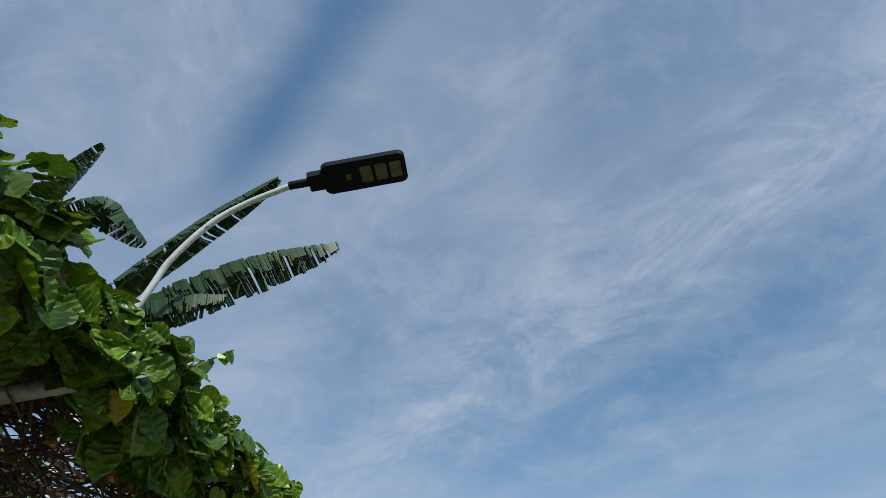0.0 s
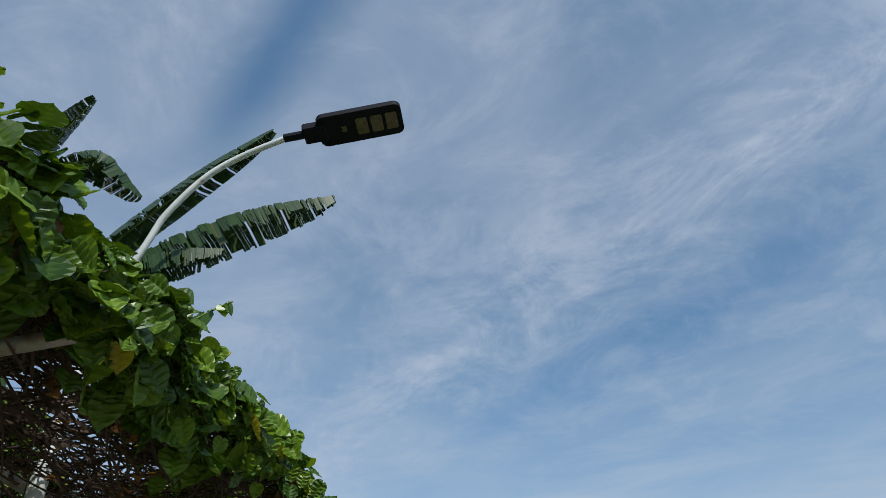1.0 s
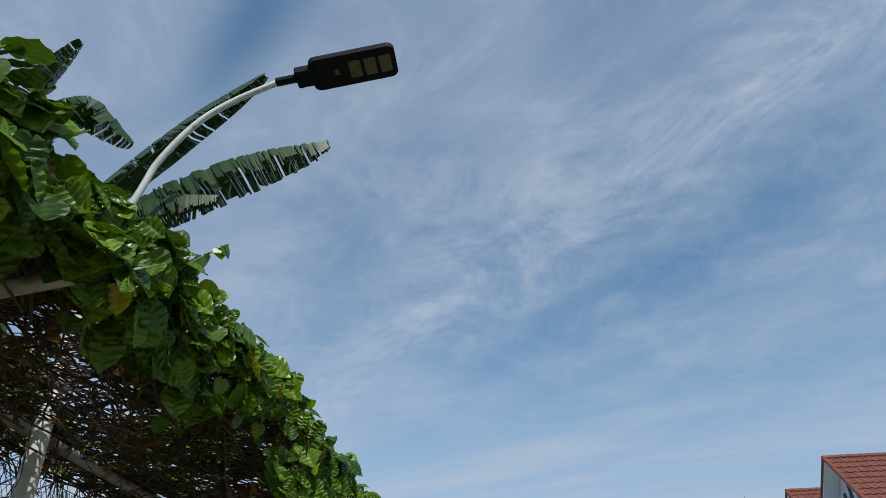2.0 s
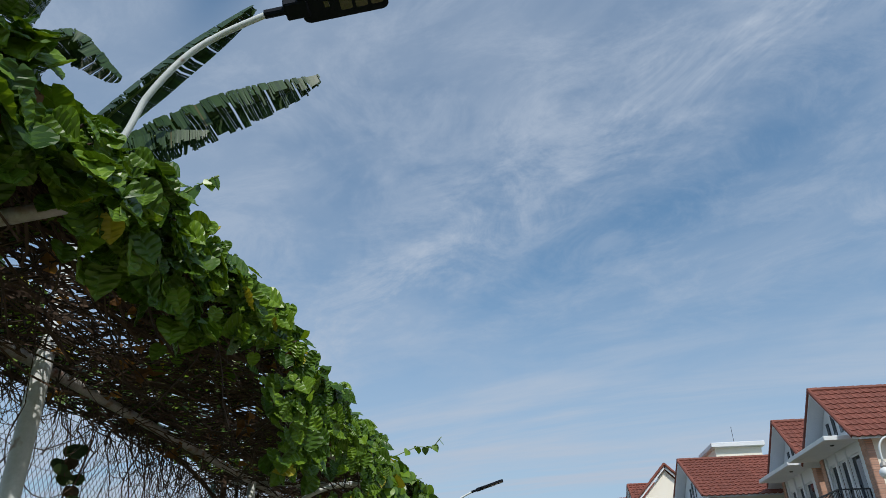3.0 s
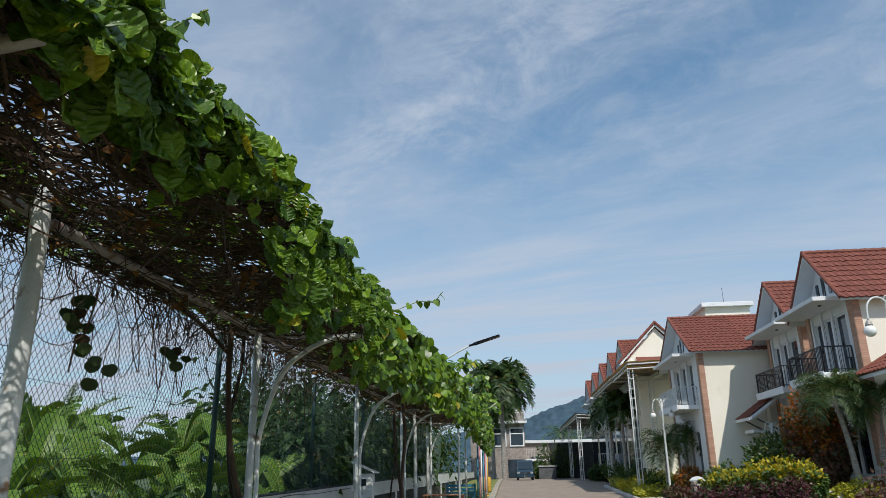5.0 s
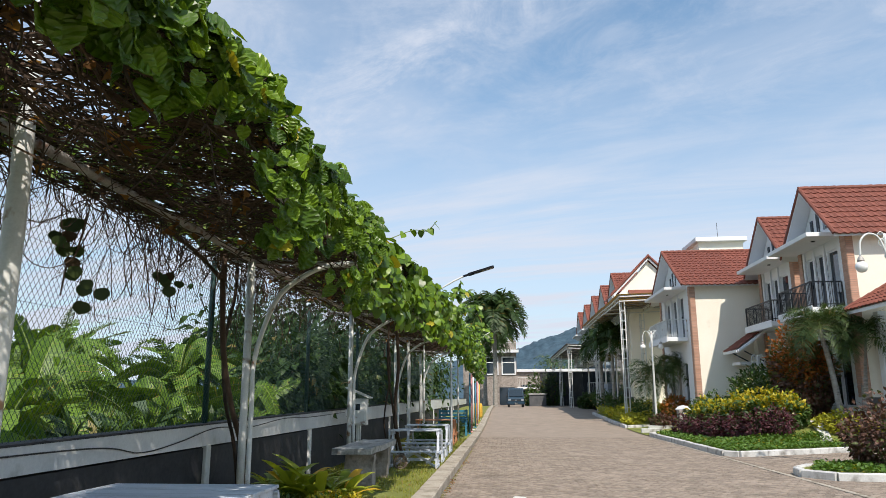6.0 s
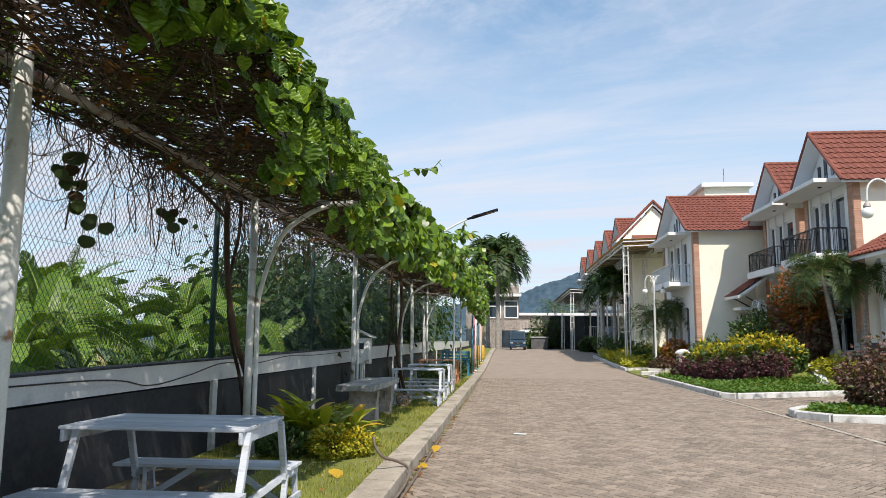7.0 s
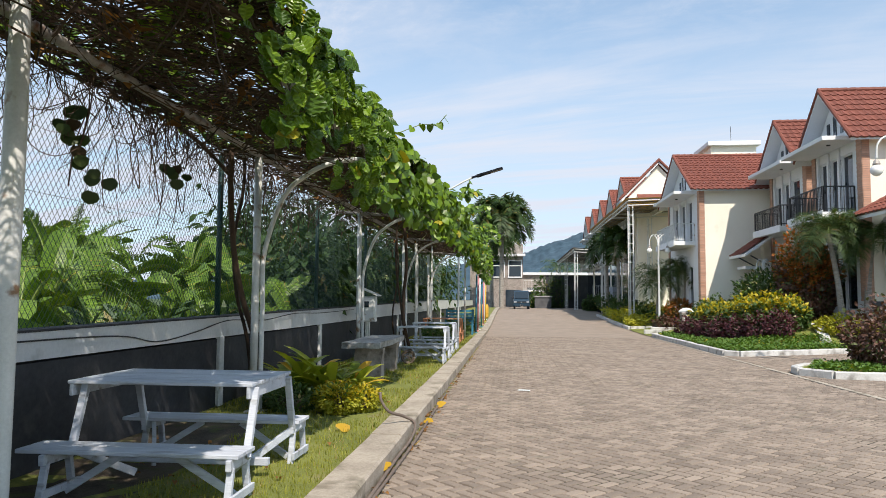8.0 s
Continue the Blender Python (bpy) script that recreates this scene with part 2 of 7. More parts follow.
def glass(name, tint, rough=0.05):
    m = bpy.data.materials.new(name)
    m.use_nodes = True
    b = m.node_tree.nodes["Principled BSDF"]
    b.inputs["Base Color"].default_value = (*tint, 1)
    b.inputs["Roughness"].default_value = rough
    b.inputs["Specular IOR Level"].default_value = 0.8
    return m


M_PAVER = surface("paver_concrete", (0.142, 0.113, 0.089), (0.350, 0.284, 0.224), 1.2, 0.85, 0.25, 55, third=(0.15, 0.14, 0.10), third_at=(0.60, 0.80), by_piece=0.55)
M_JOINT = surface("joint_sand", (0.030, 0.025, 0.019), (0.085, 0.070, 0.052), 2.0, 0.95, 0.4, 40, third=(0.06, 0.08, 0.025), third_at=(0.58, 0.75))
M_KERB = surface("kerb_concrete", (0.25, 0.215, 0.17), (0.46, 0.41, 0.335), 1.6, 0.85, 0.4, 35, third=(0.15, 0.13, 0.09), third_at=(0.52, 0.72))
M_KERB_PAINT = surface("painted_kerb", (0.44, 0.44, 0.42), (0.64, 0.64, 0.62), 1.4, 0.8, 0.3, 35, third=(0.2, 0.19, 0.17), third_at=(0.50, 0.70))
M_SOIL = surface("soil", (0.06, 0.08, 0.025), (0.14, 0.15, 0.05), 1.5, 0.95, 0.6, 25)
M_LAWN = surface("lawn", (0.095, 0.120, 0.020), (0.22, 0.235, 0.05), 0.9, 0.9, 0.7, 45, third=(0.24, 0.20, 0.11), third_at=(0.60, 0.80))
M_FIELD = surface("far_green", (0.03, 0.055, 0.018), (0.07, 0.11, 0.03), 0.05, 0.95, 0.5, 2)
M_WALLWHITE = surface("painted_plaster", (0.55, 0.57, 0.57), (0.72, 0.73, 0.72), 1.2, 0.75, 0.1, 30, third=(0.33, 0.34, 0.32), third_at=(0.60, 0.80))
M_WALLDARK = surface("dark_wall_paint", (0.018, 0.020, 0.024), (0.05, 0.052, 0.056), 1.1, 0.8, 0.25, 18, third=(0.10, 0.095, 0.085), third_at=(0.63, 0.85))
M_STEELWHITE = surface("white_painted_steel", (0.56, 0.58, 0.56), (0.74, 0.75, 0.73), 2.5, 0.45, 0.06, 50, third=(0.26, 0.15, 0.08), third_at=(0.62, 0.72))
M_STEELGREY = surface("galvanised_tube", (0.24, 0.22, 0.20), (0.42, 0.40, 0.37), 4.0, 0.55, 0.1, 50, third=(0.16, 0.07, 0.035), third_at=(0.55, 0.72), metal=0.2)
M_POSTGREEN = surface("green_fence_post", (0.005, 0.035, 0.032), (0.01, 0.055, 0.05), 3, 0.5, 0.05)
M_WIRE = surface("green_fence_wire", (0.012, 0.04, 0.028), (0.03, 0.07, 0.05), 3, 0.5, 0.0)
M_TIMBER = surface("white_painted_boards", (0.36, 0.40, 0.46), (0.56, 0.60, 0.65), 2.0, 0.7, 0.3, 30, third=(0.20, 0.20, 0.19), third_at=(0.58, 0.74), stretch=(0.35, 3, 3))
M_STONE = surface("rough_stone", (0.20, 0.17, 0.15), (0.42, 0.37, 0.33), 3.0, 0.9, 0.7, 14, third=(0.10, 0.085, 0.07), third_at=(0.55, 0.75))
M_SLAB = surface("weathered_slab", (0.20, 0.20, 0.195), (0.45, 0.45, 0.43), 2.2, 0.85, 0.4, 25, third=(0.10, 0.10, 0.09), third_at=(0.55, 0.75))
M_CREAM = surface("cream_plaster", (0.82, 0.765, 0.64), (0.89, 0.845, 0.735), 0.5, 0.85, 0.08, 20, third=(0.62, 0.55, 0.42), third_at=(0.62, 0.9))
M_WHITE = surface("white_plaster", (0.66, 0.68, 0.70), (0.80, 0.81, 0.82), 0.6, 0.8, 0.05, 20, third=(0.55, 0.56, 0.57), third_at=(0.62, 0.9))
M_TILE = surface("clay_roof_tile", (0.125, 0.036, 0.023), (0.245, 0.073, 0.047), 0.9, 0.75, 0.2, 25, third=(0.10, 0.035, 0.025), third_at=(0.60, 0.85), by_piece=0.3)
M_BRICK = surface("orange_brick", (0.40, 0.22, 0.15), (0.60, 0.37, 0.27), 2.0, 0.85, 0.25, 30, by_piece=0.5)
M_MORTAR = surface("brick_mortar", (0.26, 0.20, 0.16), (0.40, 0.32, 0.26), 3, 0.95, 0.2)
M_BLACKMETAL = surface("black_painted_iron", (0.012, 0.013, 0.016), (0.03, 0.031, 0.034), 3, 0.5, 0.05)
M_LAMPBLACK = surface("black_lamp_housing", (0.003, 0.005, 0.010), (0.007, 0.010, 0.018), 3, 0.7, 0.05, spec=0.2)
M_LED = surface("amber_led_panel", (0.060, 0.054, 0.022), (0.12, 0.105, 0.045), 18, 0.25, 0.2, 180)
M_GLASS = glass("dark_window_glass", (0.012, 0.022, 0.035))
M_PLINTH = surface("dark_plinth", (0.06, 0.065, 0.07), (0.12, 0.12, 0.125), 2, 0.8, 0.2)
M_BARK = surface("bark", (0.06, 0.045, 0.032), (0.16, 0.125, 0.09), 4, 0.95, 0.7, 25)
M_PALMBARK = surface("palm_bark", (0.20, 0.18, 0.155), (0.42, 0.39, 0.35), 3, 0.9, 0.6, 20, third=(0.10, 0.08, 0.06), third_at=(0.55, 0.75), stretch=(1, 1, 6))
M_TWIG = surface("dry_twigs", (0.022, 0.014, 0.009), (0.098, 0.060, 0.037), 3, 0.9, 0.0, by_piece=0.6)
# vine leaf with the pergola's shade mixed into its dark colour
M_SHADELEAF = leafy("shaded_vine_leaf", (0.016, 0.036, 0.010), (0.060, 0.090, 0.022), (0.05, 0.03, 0.012), 0.15, 0.5, 0.12)
M_DEAD = leafy("dead_leaves", (0.10, 0.045, 0.015), (0.32, 0.16, 0.05), rough=0.8, through_light=0.3)
M_VINE = leafy("vine_leaf", (0.020, 0.065, 0.007), (0.210, 0.340, 0.020), (0.36, 0.32, 0.03), 0.025, 0.36, 0.24, bias=1.35)
M_BANANA = leafy("banana_leaf", (0.016, 0.056, 0.008), (0.165, 0.285, 0.024), (0.32, 0.24, 0.05), 0.02, 0.46, 0.20)
M_RIB = surface("banana_rib", (0.12, 0.18, 0.04), (0.22, 0.28, 0.08), 3, 0.5, 0.05)
M_TREE = leafy("tree_leaf", (0.014, 0.038, 0.010), (0.055, 0.110, 0.022), (0.16, 0.13, 0.03), 0.04, 0.5, 0.28)
M_PALM = leafy("palm_leaflet", (0.028, 0.060, 0.018), (0.085, 0.140, 0.045), (0.20, 0.15, 0.06), 0.05, 0.5, 0.28)
M_YELLOW = leafy("golden_leaf", (0.22, 0.24, 0.020), (0.62, 0.48, 0.030), (0.10, 0.17, 0.02), 0.25, 0.5, 0.3)
M_LIME = leafy("lime_leaf", (0.20, 0.24, 0.022), (0.52, 0.48, 0.045), rough=0.5, through_light=0.3)
M_PURPLE = leafy("maroon_leaf", (0.035, 0.012, 0.018), (0.13, 0.035, 0.045), (0.06, 0.09, 0.03), 0.12, 0.5, 0.25)
M_ORANGE = leafy("rust_orange_leaf", (0.16, 0.035, 0.012), (0.52, 0.19, 0.035), (0.09, 0.10, 0.02), 0.35, 0.5, 0.3)
M_SHRUB = leafy("shrub_leaf", (0.022, 0.055, 0.014), (0.085, 0.150, 0.030), (0.30, 0.27, 0.12), 0.03, 0.45, 0.28)
M_BROWNLEAF = leafy("bronze_leaf", (0.045, 0.026, 0.018), (0.16, 0.075, 0.050), (0.08, 0.10, 0.03), 0.15, 0.5, 0.2)
M_COVER = leafy("ground_cover_leaf", (0.05, 0.115, 0.018), (0.13, 0.24, 0.04), (0.32, 0.28, 0.03), 0.03, 0.5, 0.3)
M_GRASS = leafy("grass_blade", (0.125, 0.155, 0.018), (0.34, 0.35, 0.060), (0.36, 0.29, 0.13), 0.08, 0.6, 0.3)
# distance haze is put into the hill's base colour as blue
M_HILL = surface("hazed_hill", (0.012, 0.040, 0.062), (0.052, 0.098, 0.135), 0.05, 0.95, 0.5, 0.25)


# ---- ground, road, kerbs ----
def rise(y):
    """The street is level at first and climbs gently farther on."""
    t = min(max((y - 32) / 34, 0), 1.4)
    return 0.70 * t * t * (3 - 2 * t) if t < 1 else 0.70


def lot(x, y):
    """Height of the gardens on the house side."""
    back = y - 21.65 - 0.486 * (x - 6.25)          # distance behind the front kerb
    t = min(max((x - 6.6) / 4.4, 0), 1) * min(max(back / 1.8, 0), 1)
    return rise(y) + 0.13 + 0.80 * t * t * (3 - 2 * t)


def sheet(xs, ys, height):
    g = Geo()
    for y in ys:
        for x in xs:
            g.v.append((x, y, height(x, y)))
    n = len(xs)
    for j in range(len(ys) - 1):
        for i in range(n - 1):
            a = j * n + i
            g.f.append((a, a + 1, a + n + 1, a + n))
    return g


KX, GX = -1.28, 5.80          # left kerb's face, right edge of the road


def ground_height(x, y):
    if KX - 0.2 < x < 25 and y < 130:
        return rise(y) - 0.12
    if x < -4.5:
        return -0.15
    return rise(min(y, 100)) - 0.12


structure("ground", sheet([-2500, -300, -60, -20, -4.6, -4.4, -1.5, 6, 12, 30, 80, 400, 2500], [-300, -40, -10, 0, 10, 20, 30, 36, 42, 48, 54, 60, 66, 72, 90, 130, 300, 1000, 4000], ground_height), M_FIELD, "flat green land round the street")
road = structure("road", sheet([KX - 0.1, 1, 3, GX], [-14] + list(range(-10, 31, 4)) + list(range(32, 130, 3)), lambda x, y: rise(y) - (0.016 if y < 30.5 else 0.05)), M_JOINT, "street of sand-coloured interlocking pavers")
drive = structure("driveway", sheet([GX, 6.5, 7.5, 9, 11, 14], [13.0, 15, 17, 19, 21, 23, 25], lambda x, y: lot(x, y) * 0.5 - 0.081 if x > 6 else rise(y) - 0.016), M_JOINT, "paved driveway between two planted islands")
far_road = structure("road_far", sheet([KX - 0.1, 1, 3, GX, 7.0], list(range(31, 100, 3)), lambda x, y: rise(y) - 0.003), M_PAVER, "far stretch of the paved street")
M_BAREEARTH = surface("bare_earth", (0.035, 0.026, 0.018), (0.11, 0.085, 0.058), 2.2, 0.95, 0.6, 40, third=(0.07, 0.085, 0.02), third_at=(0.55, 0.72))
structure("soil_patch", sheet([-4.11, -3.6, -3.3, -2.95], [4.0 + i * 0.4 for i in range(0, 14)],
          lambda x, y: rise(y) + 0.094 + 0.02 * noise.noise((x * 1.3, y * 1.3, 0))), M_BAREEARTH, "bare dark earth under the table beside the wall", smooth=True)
# grass strip between kerb and garden wall
strip = structure("grass_strip", sheet([-4.12, -3.6, -3.0, -2.4, -1.9, -1.55], [-12] + [i * 0.8 for i in range(0, 50)] + [44, 50, 58, 66, 75],
                  lambda x, y: rise(y) + 0.09 + 0.02 * noise.noise((x * 1.3, y * 1.3, 0))), M_LAWN, "short sunlit grass beside the kerb", smooth=True)


def kerb_run(pts, w, h, material, seg=1.0):
    """Kerb stones set end to end along a line, each with rounded top edges."""
    g = Geo()
    for a, b in zip(pts, pts[1:]):
        a, b = Vector(a), Vector(b)
        d = b - a
        n = max(1, round(d.length / seg))
        for i in range(n):
            p, q = a + d * (i / n) + d.normalized() * 0.004, a + d * ((i + 1) / n) - d.normalized() * 0.004
            side = Vector((-d.y, d.x, 0)).normalized() * w / 2
            zp, zq = rise(p.y), rise(q.y)
            j = random.uniform(-0.006, 0.006)
            c = 0.02
            ring = []
            for u, zz in ((p, zp), (q, zq)):
                for s, k in ((-1, -0.1), (-1, h - c + j), (-1 + 2 * c / w, h + j), (1 - 2 * c / w, h + j), (1, h - c + j), (1, -0.1)):
                    v = u + side * s
                    ring.append((v.x, v.y, zz + k))
            g.add(ring, [(i2, i2 + 1, i2 + 7, i2 + 6) for i2 in range(5)] + [(0, 1, 2, 3, 4, 5), (6, 7, 8, 9, 10, 11)])
    return g


structure("kerb_left", kerb_run([(-1.45, y, 0) for y in (-8, 0, 8, 16, 24, 32, 40, 48, 56, 64, 74)], 0.34, 0.15, M_KERB), M_KERB, "worn pale concrete kerb along the grass")

# planted islands on the house side
def island(name, outline, label, material, kerb_w=0.16, kerb_h=0.16, open_edges=()):
    g = Geo()
    n = len(outline)
    for i in range(n):
        if i not in open_edges:
            a, b = outline[i], outline[(i + 1) % n]
            k = kerb_run([(*a, 0), (*b, 0)], kerb_w, kerb_h, M_KERB_PAINT, 0.9)
            g.add(k.v, k.f)
    structure("kerb_" + name, g, M_KERB_PAINT, "white-painted concrete kerb of a planted island")


ISL_A = [(5.95, 21.6), (6.25, 21.35), (11.5, 23.9), (11.5, 34), (6.2, 32.2), (5.95, 31.8)]
ISL_B = [(5.95, 16.3), (6.35, 15.7), (12.0, 15.0), (12.0, 18.4), (6.6, 17.6), (6.05, 16.9)]
ISL_C = [(6.0, 38.2), (9.5, 40.0), (9.5, 52), (6.0, 52)]
island("island_a", ISL_A, "", M_KERB_PAINT, open_edges=(2, 3))
island("island_b", ISL_B, "", M_KERB_PAINT, open_edges=(2,))
island("island_c", ISL_C, "", M_KERB_PAINT, open_edges=(1, 2))


def inside(p, poly):
    x, y = p
    hit = False
    for (x1, y1), (x2, y2) in zip(poly, poly[1:] + poly[:1]):
        if (y1 > y) != (y2 > y) and x < (x2 - x1) * (y - y1) / (y2 - y1) + x1:
            hit = not hit
    return hit


def lawn_patch(name, poly, label, extra=0.0):
    g = Geo()
    bm = bmesh.new()
    vs = [bm.verts.new((x, y, 0)) for x, y in poly]
    bm.faces.new(vs)
    bmesh.ops.triangulate(bm, faces=bm.faces[:])
    for _ in range(5):
        long = [e for e in bm.edges if e.calc_length() > 1.1]
        if long:
            bmesh.ops.subdivide_edges(bm, edges=long, cuts=1)
            bmesh.ops.triangulate(bm, faces=bm.faces[:])
    for v in bm.verts:
        v.co.z = lot(v.co.x, v.co.y) + extra + 0.015 * noise.noise((v.co.x, v.co.y, 3))
    return structure(name, g.bm(bm), M_LAWN, label, smooth=True)


lawn_patch("lawn_island_a", ISL_A, "mown lawn of a planted island before the houses")
lawn_patch("lawn_island_b", ISL_B, "small lawn of a planted island")
lawn_patch("lawn_island_c", ISL_C, "low planted bed beside the street")
lawn_patch("lawn_houses", [(9.6, 34), (11.5, 33.9), (11.5, 23.9), (14, 25), (24, 25), (24, 60), (9.6, 60)], "garden ground before the houses", extra=-0.01)
lawn_patch("path_between_beds", [(5.85, 32.3), (9.6, 34.2), (9.6, 40.0), (5.9, 38.1)], "paved garden path between two beds", extra=-0.10)

# ---- garden wall with fence ----
WX = -4.1


def wall_top(y):
    return 1.20 + 0.0085 * min(max(y, 0), 40)


ys = [-10 + 2.5 * i for i in range(34)]


def loft(section):
    """One long mesh: the closed section (x, z) at each y, end caps included."""
    g = Geo()
    n = len(section(0))
    for y in ys:
        g.v.extend((x, y, z) for x, z in section(y))
    for j in range(len(ys) - 1):
        for i in range(n):
            a, b = j * n + i, j * n + (i + 1) % n
            g.f.append((a, b, b + n, a + n))
    g.f += [tuple(range(n)), tuple(range((len(ys) - 1) * n, len(ys) * n))]
    return g


wall = structure("wall_garden", loft(lambda y: [(WX - 0.2, -0.2), (WX - 0.2, 0.995), (WX - 0.03, 0.995), (WX - 0.03, -0.2)]), M_WALLDARK, "low garden wall painted dark below a white band")
part("white_band", loft(lambda y: [(WX - 0.22, 1.0), (WX - 0.22, wall_top(y)), (WX, wall_top(y)), (WX, 1.02)]), M_WALLWHITE, wall, "white-painted upper band")
part("coping", loft(lambda y: [(WX - 0.24, wall_top(y) + 0.002), (WX - 0.24, wall_top(y) + 0.022), (WX + 0.012, wall_top(y) + 0.022), (WX + 0.012, wall_top(y) + 0.002)]), M_WALLDARK, wall, "thin dark coping")
for i in range(12):
    y = 5.0 + 5 * i
    part("pilaster", Geo().box(WX - 0.05, WX + 0.015, y - 0.075, y + 0.075, 0.0, 1.03, 0.006), M_WALLWHITE, wall, "white-painted pilaster")

FX = -4.22
fence = thing("chain_link_fence", (FX, 18, 1.3), "green chain-link fence standing on the garden wall", "fence")
FENCE_TOP = 3.50
for i in range(9):
    y = 5.2 + 4.98 * i
    z = wall_top(y)
    part("fence_post", Geo().tube([(FX - 0.03, y, z + 0.01), (FX - 0.03, y, FENCE_TOP + 0.05)], 0.042, 8), M_POSTGREEN, fence, smooth=True)
    part("post_cap", Geo().lathe((FX - 0.03, y, FENCE_TOP + 0.05), [(0.046, 0), (0.046, 0.02), (0.02, 0.04)], 8), M_POSTGREEN, fence)
part("top_wire", Geo().tube([(FX, 1, FENCE_TOP), (FX, 46, FENCE_TOP + 0.1)], 0.004, 5), M_POSTGREEN, fence)
g = Geo()
y0, y1, zt = 2.5, 40.0, FENCE_TOP
lean = 1.35                                    # diamonds higher than wide
step = 0.072


def wire(g, a, b, r):
    d = (Vector(b) - Vector(a)).normalized()
    s = d.cross(Vector((1, 0, 0))).normalized() * r
    q = Vector((r, 0, 0))
    a, b = Vector(a), Vector(b)
    g.add([a + s, a - s + q, a - s - q, b + s, b - s + q, b - s - q], [(0, 1, 4, 3), (1, 2, 5, 4), (2, 0, 3, 5)])


H = zt - 1.25
n = int((y1 - y0 + H / lean) / step)
for i in range(n):
    s = y0 - H / lean + i * step
    for sign in (1, -1):
        a = (s if sign > 0 else s + H / lean)
        ya, yb = a, a + sign * H / lean
        za, zb = 1.25, zt
        lo, hi = (ya, yb) if ya < yb else (yb, ya)
        if hi < y0 or lo > y1:
            continue
        za = wall_top(max(ya, 0)) + 0.01
        ya += sign * (za - 1.25) / lean
        wire(g, (FX + 0.006 * sign, ya, za), (FX + 0.006 * sign, yb, zb), 0.0023)
tagged(part("wire_mesh", g, M_WIRE, fence, "green diamond wire mesh", fix=False), kind="stuff")
for z in (0.55, 1.2):
    part("tension_wire", Geo().tube([(FX - 0.01, 2, wall_top(2) + z), (FX - 0.01, 42, wall_top(42) + z)], 0.003, 4), M_WIRE, fence)

# ---- pergola frame ----
PX, PZ = -3.5, 3.44
pergola = thing("pergola", (PX, 17, 0.08), "white steel pergola with bent arms, overgrown by a vine", "pergola")
part("beam", Geo().tube([(PX, -2, PZ), (PX, 10, PZ + 0.02), (PX, 34, PZ + 0.1)], 0.045, 10), M_STEELGREY, pergola, "grey rust-stained steel tube", smooth=True)
part("beam", Geo().tube([(-1.82, 5.6, 3.16), (-1.82, 7, 3.18), (-1.74, 10, 3.34), (-1.62, 34, 3.5)], 0.04, 10), M_STEELGREY, pergola, "grey rust-stained steel tube", smooth=True)
for y in (2.44, 9.64, 15.9, 22.3, 28.8):
    part("post", Geo().tube([(PX, y, 0.05), (PX, y, PZ)], 0.05, 12), M_STEELWHITE, pergola, smooth=True)
    bend = arc([(PX + 0.09, y + 0.02, 0.06), (PX + 0.09, y + 0.02, 1.5), (PX + 0.10, y + 0.02, 2.15), (PX + 0.33, y + 0.02, 2.86), (PX + 0.63, y + 0.02, 3.17), (PX + 1.08, y + 0.02, 3.36), (PX + 1.95, y + 0.02, 3.40)], 6)
    if y < 4:
        bend = arc([(PX + 0.09, y, 0.06), (PX + 0.09, y, 1.5), (PX + 0.10, y, 1.95), (PX + 0.5, y, 2.66), (PX + 1.1, y, 2.92), (PX + 1.86, y, 3.04)], 6)
    # the nearest arm is coloured grey to imitate the vine's shade on it
    part("arm", Geo().tube(bend, 0.032, 10), M_STEELWHITE if y > 4 else M_STEELGREY, pergola, "bent white steel arm" if y > 4 else "bent white steel arm, coloured grey for the shade of the vine", smooth=True)
    part("cross_beam", Geo().tube([(PX - 0.55, y + 0.1, PZ + 0.06), (-1.95, y + 0.1, 3.36)], 0.035, 8), M_STEELGREY, pergola, smooth=True)
    part("base_plate", Geo().box(PX - 0.09, PX + 0.17, y - 0.09, y + 0.11, 0.05, 0.10, 0.008), M_STEELWHITE, pergola)
for y, x in ((21.5, -1.72), (24.8, -2.9), (27.2, -1.9)):
    part("thin_post", Geo().tube([(x, y, 0.05), (x, y, 3.42)], 0.03, 10), M_STEELWHITE, pergola, "slender white steel pole", smooth=True)


# ---- leaves ----
def heart_leaf(size):
    """A broad heart-shaped vine leaf with a folded midrib and drooping tip, tip along +y, face up."""
    rim = [(0.10, -0.14), (0.34, -0.10), (0.48, 0.14), (0.42, 0.45), (0.24, 0.74), (0.0, 1.0)]
    v, f = [], []
    mid = [(0, 0.0), (0, 0.25), (0, 0.55), (0, 1.0)]
    for x, y in mid:
        v.append((0, y, 0.06 * math.sin(y * 2.6) - 0.16 * y * y))
    for s in (1, -1):
        k = len(v)
        for x, y in rim[:5]:
            v.append((s * x, y, 0.05 + 0.10 * x - 0.16 * y * y - 0.10 * x * x * 4 * (0.6 if s > 0 else 1.0)))
        a = [k + i for i in range(5)]
        q = [(0, a[0], a[1]), (0, a[1], a[2], 1), (1, a[2], a[3], 2), (2, a[3], a[4]), (2, a[4], 3)]
        f += q if s > 0 else [tuple(reversed(t)) for t in q]
    return [Vector(p) * size for p in v], f


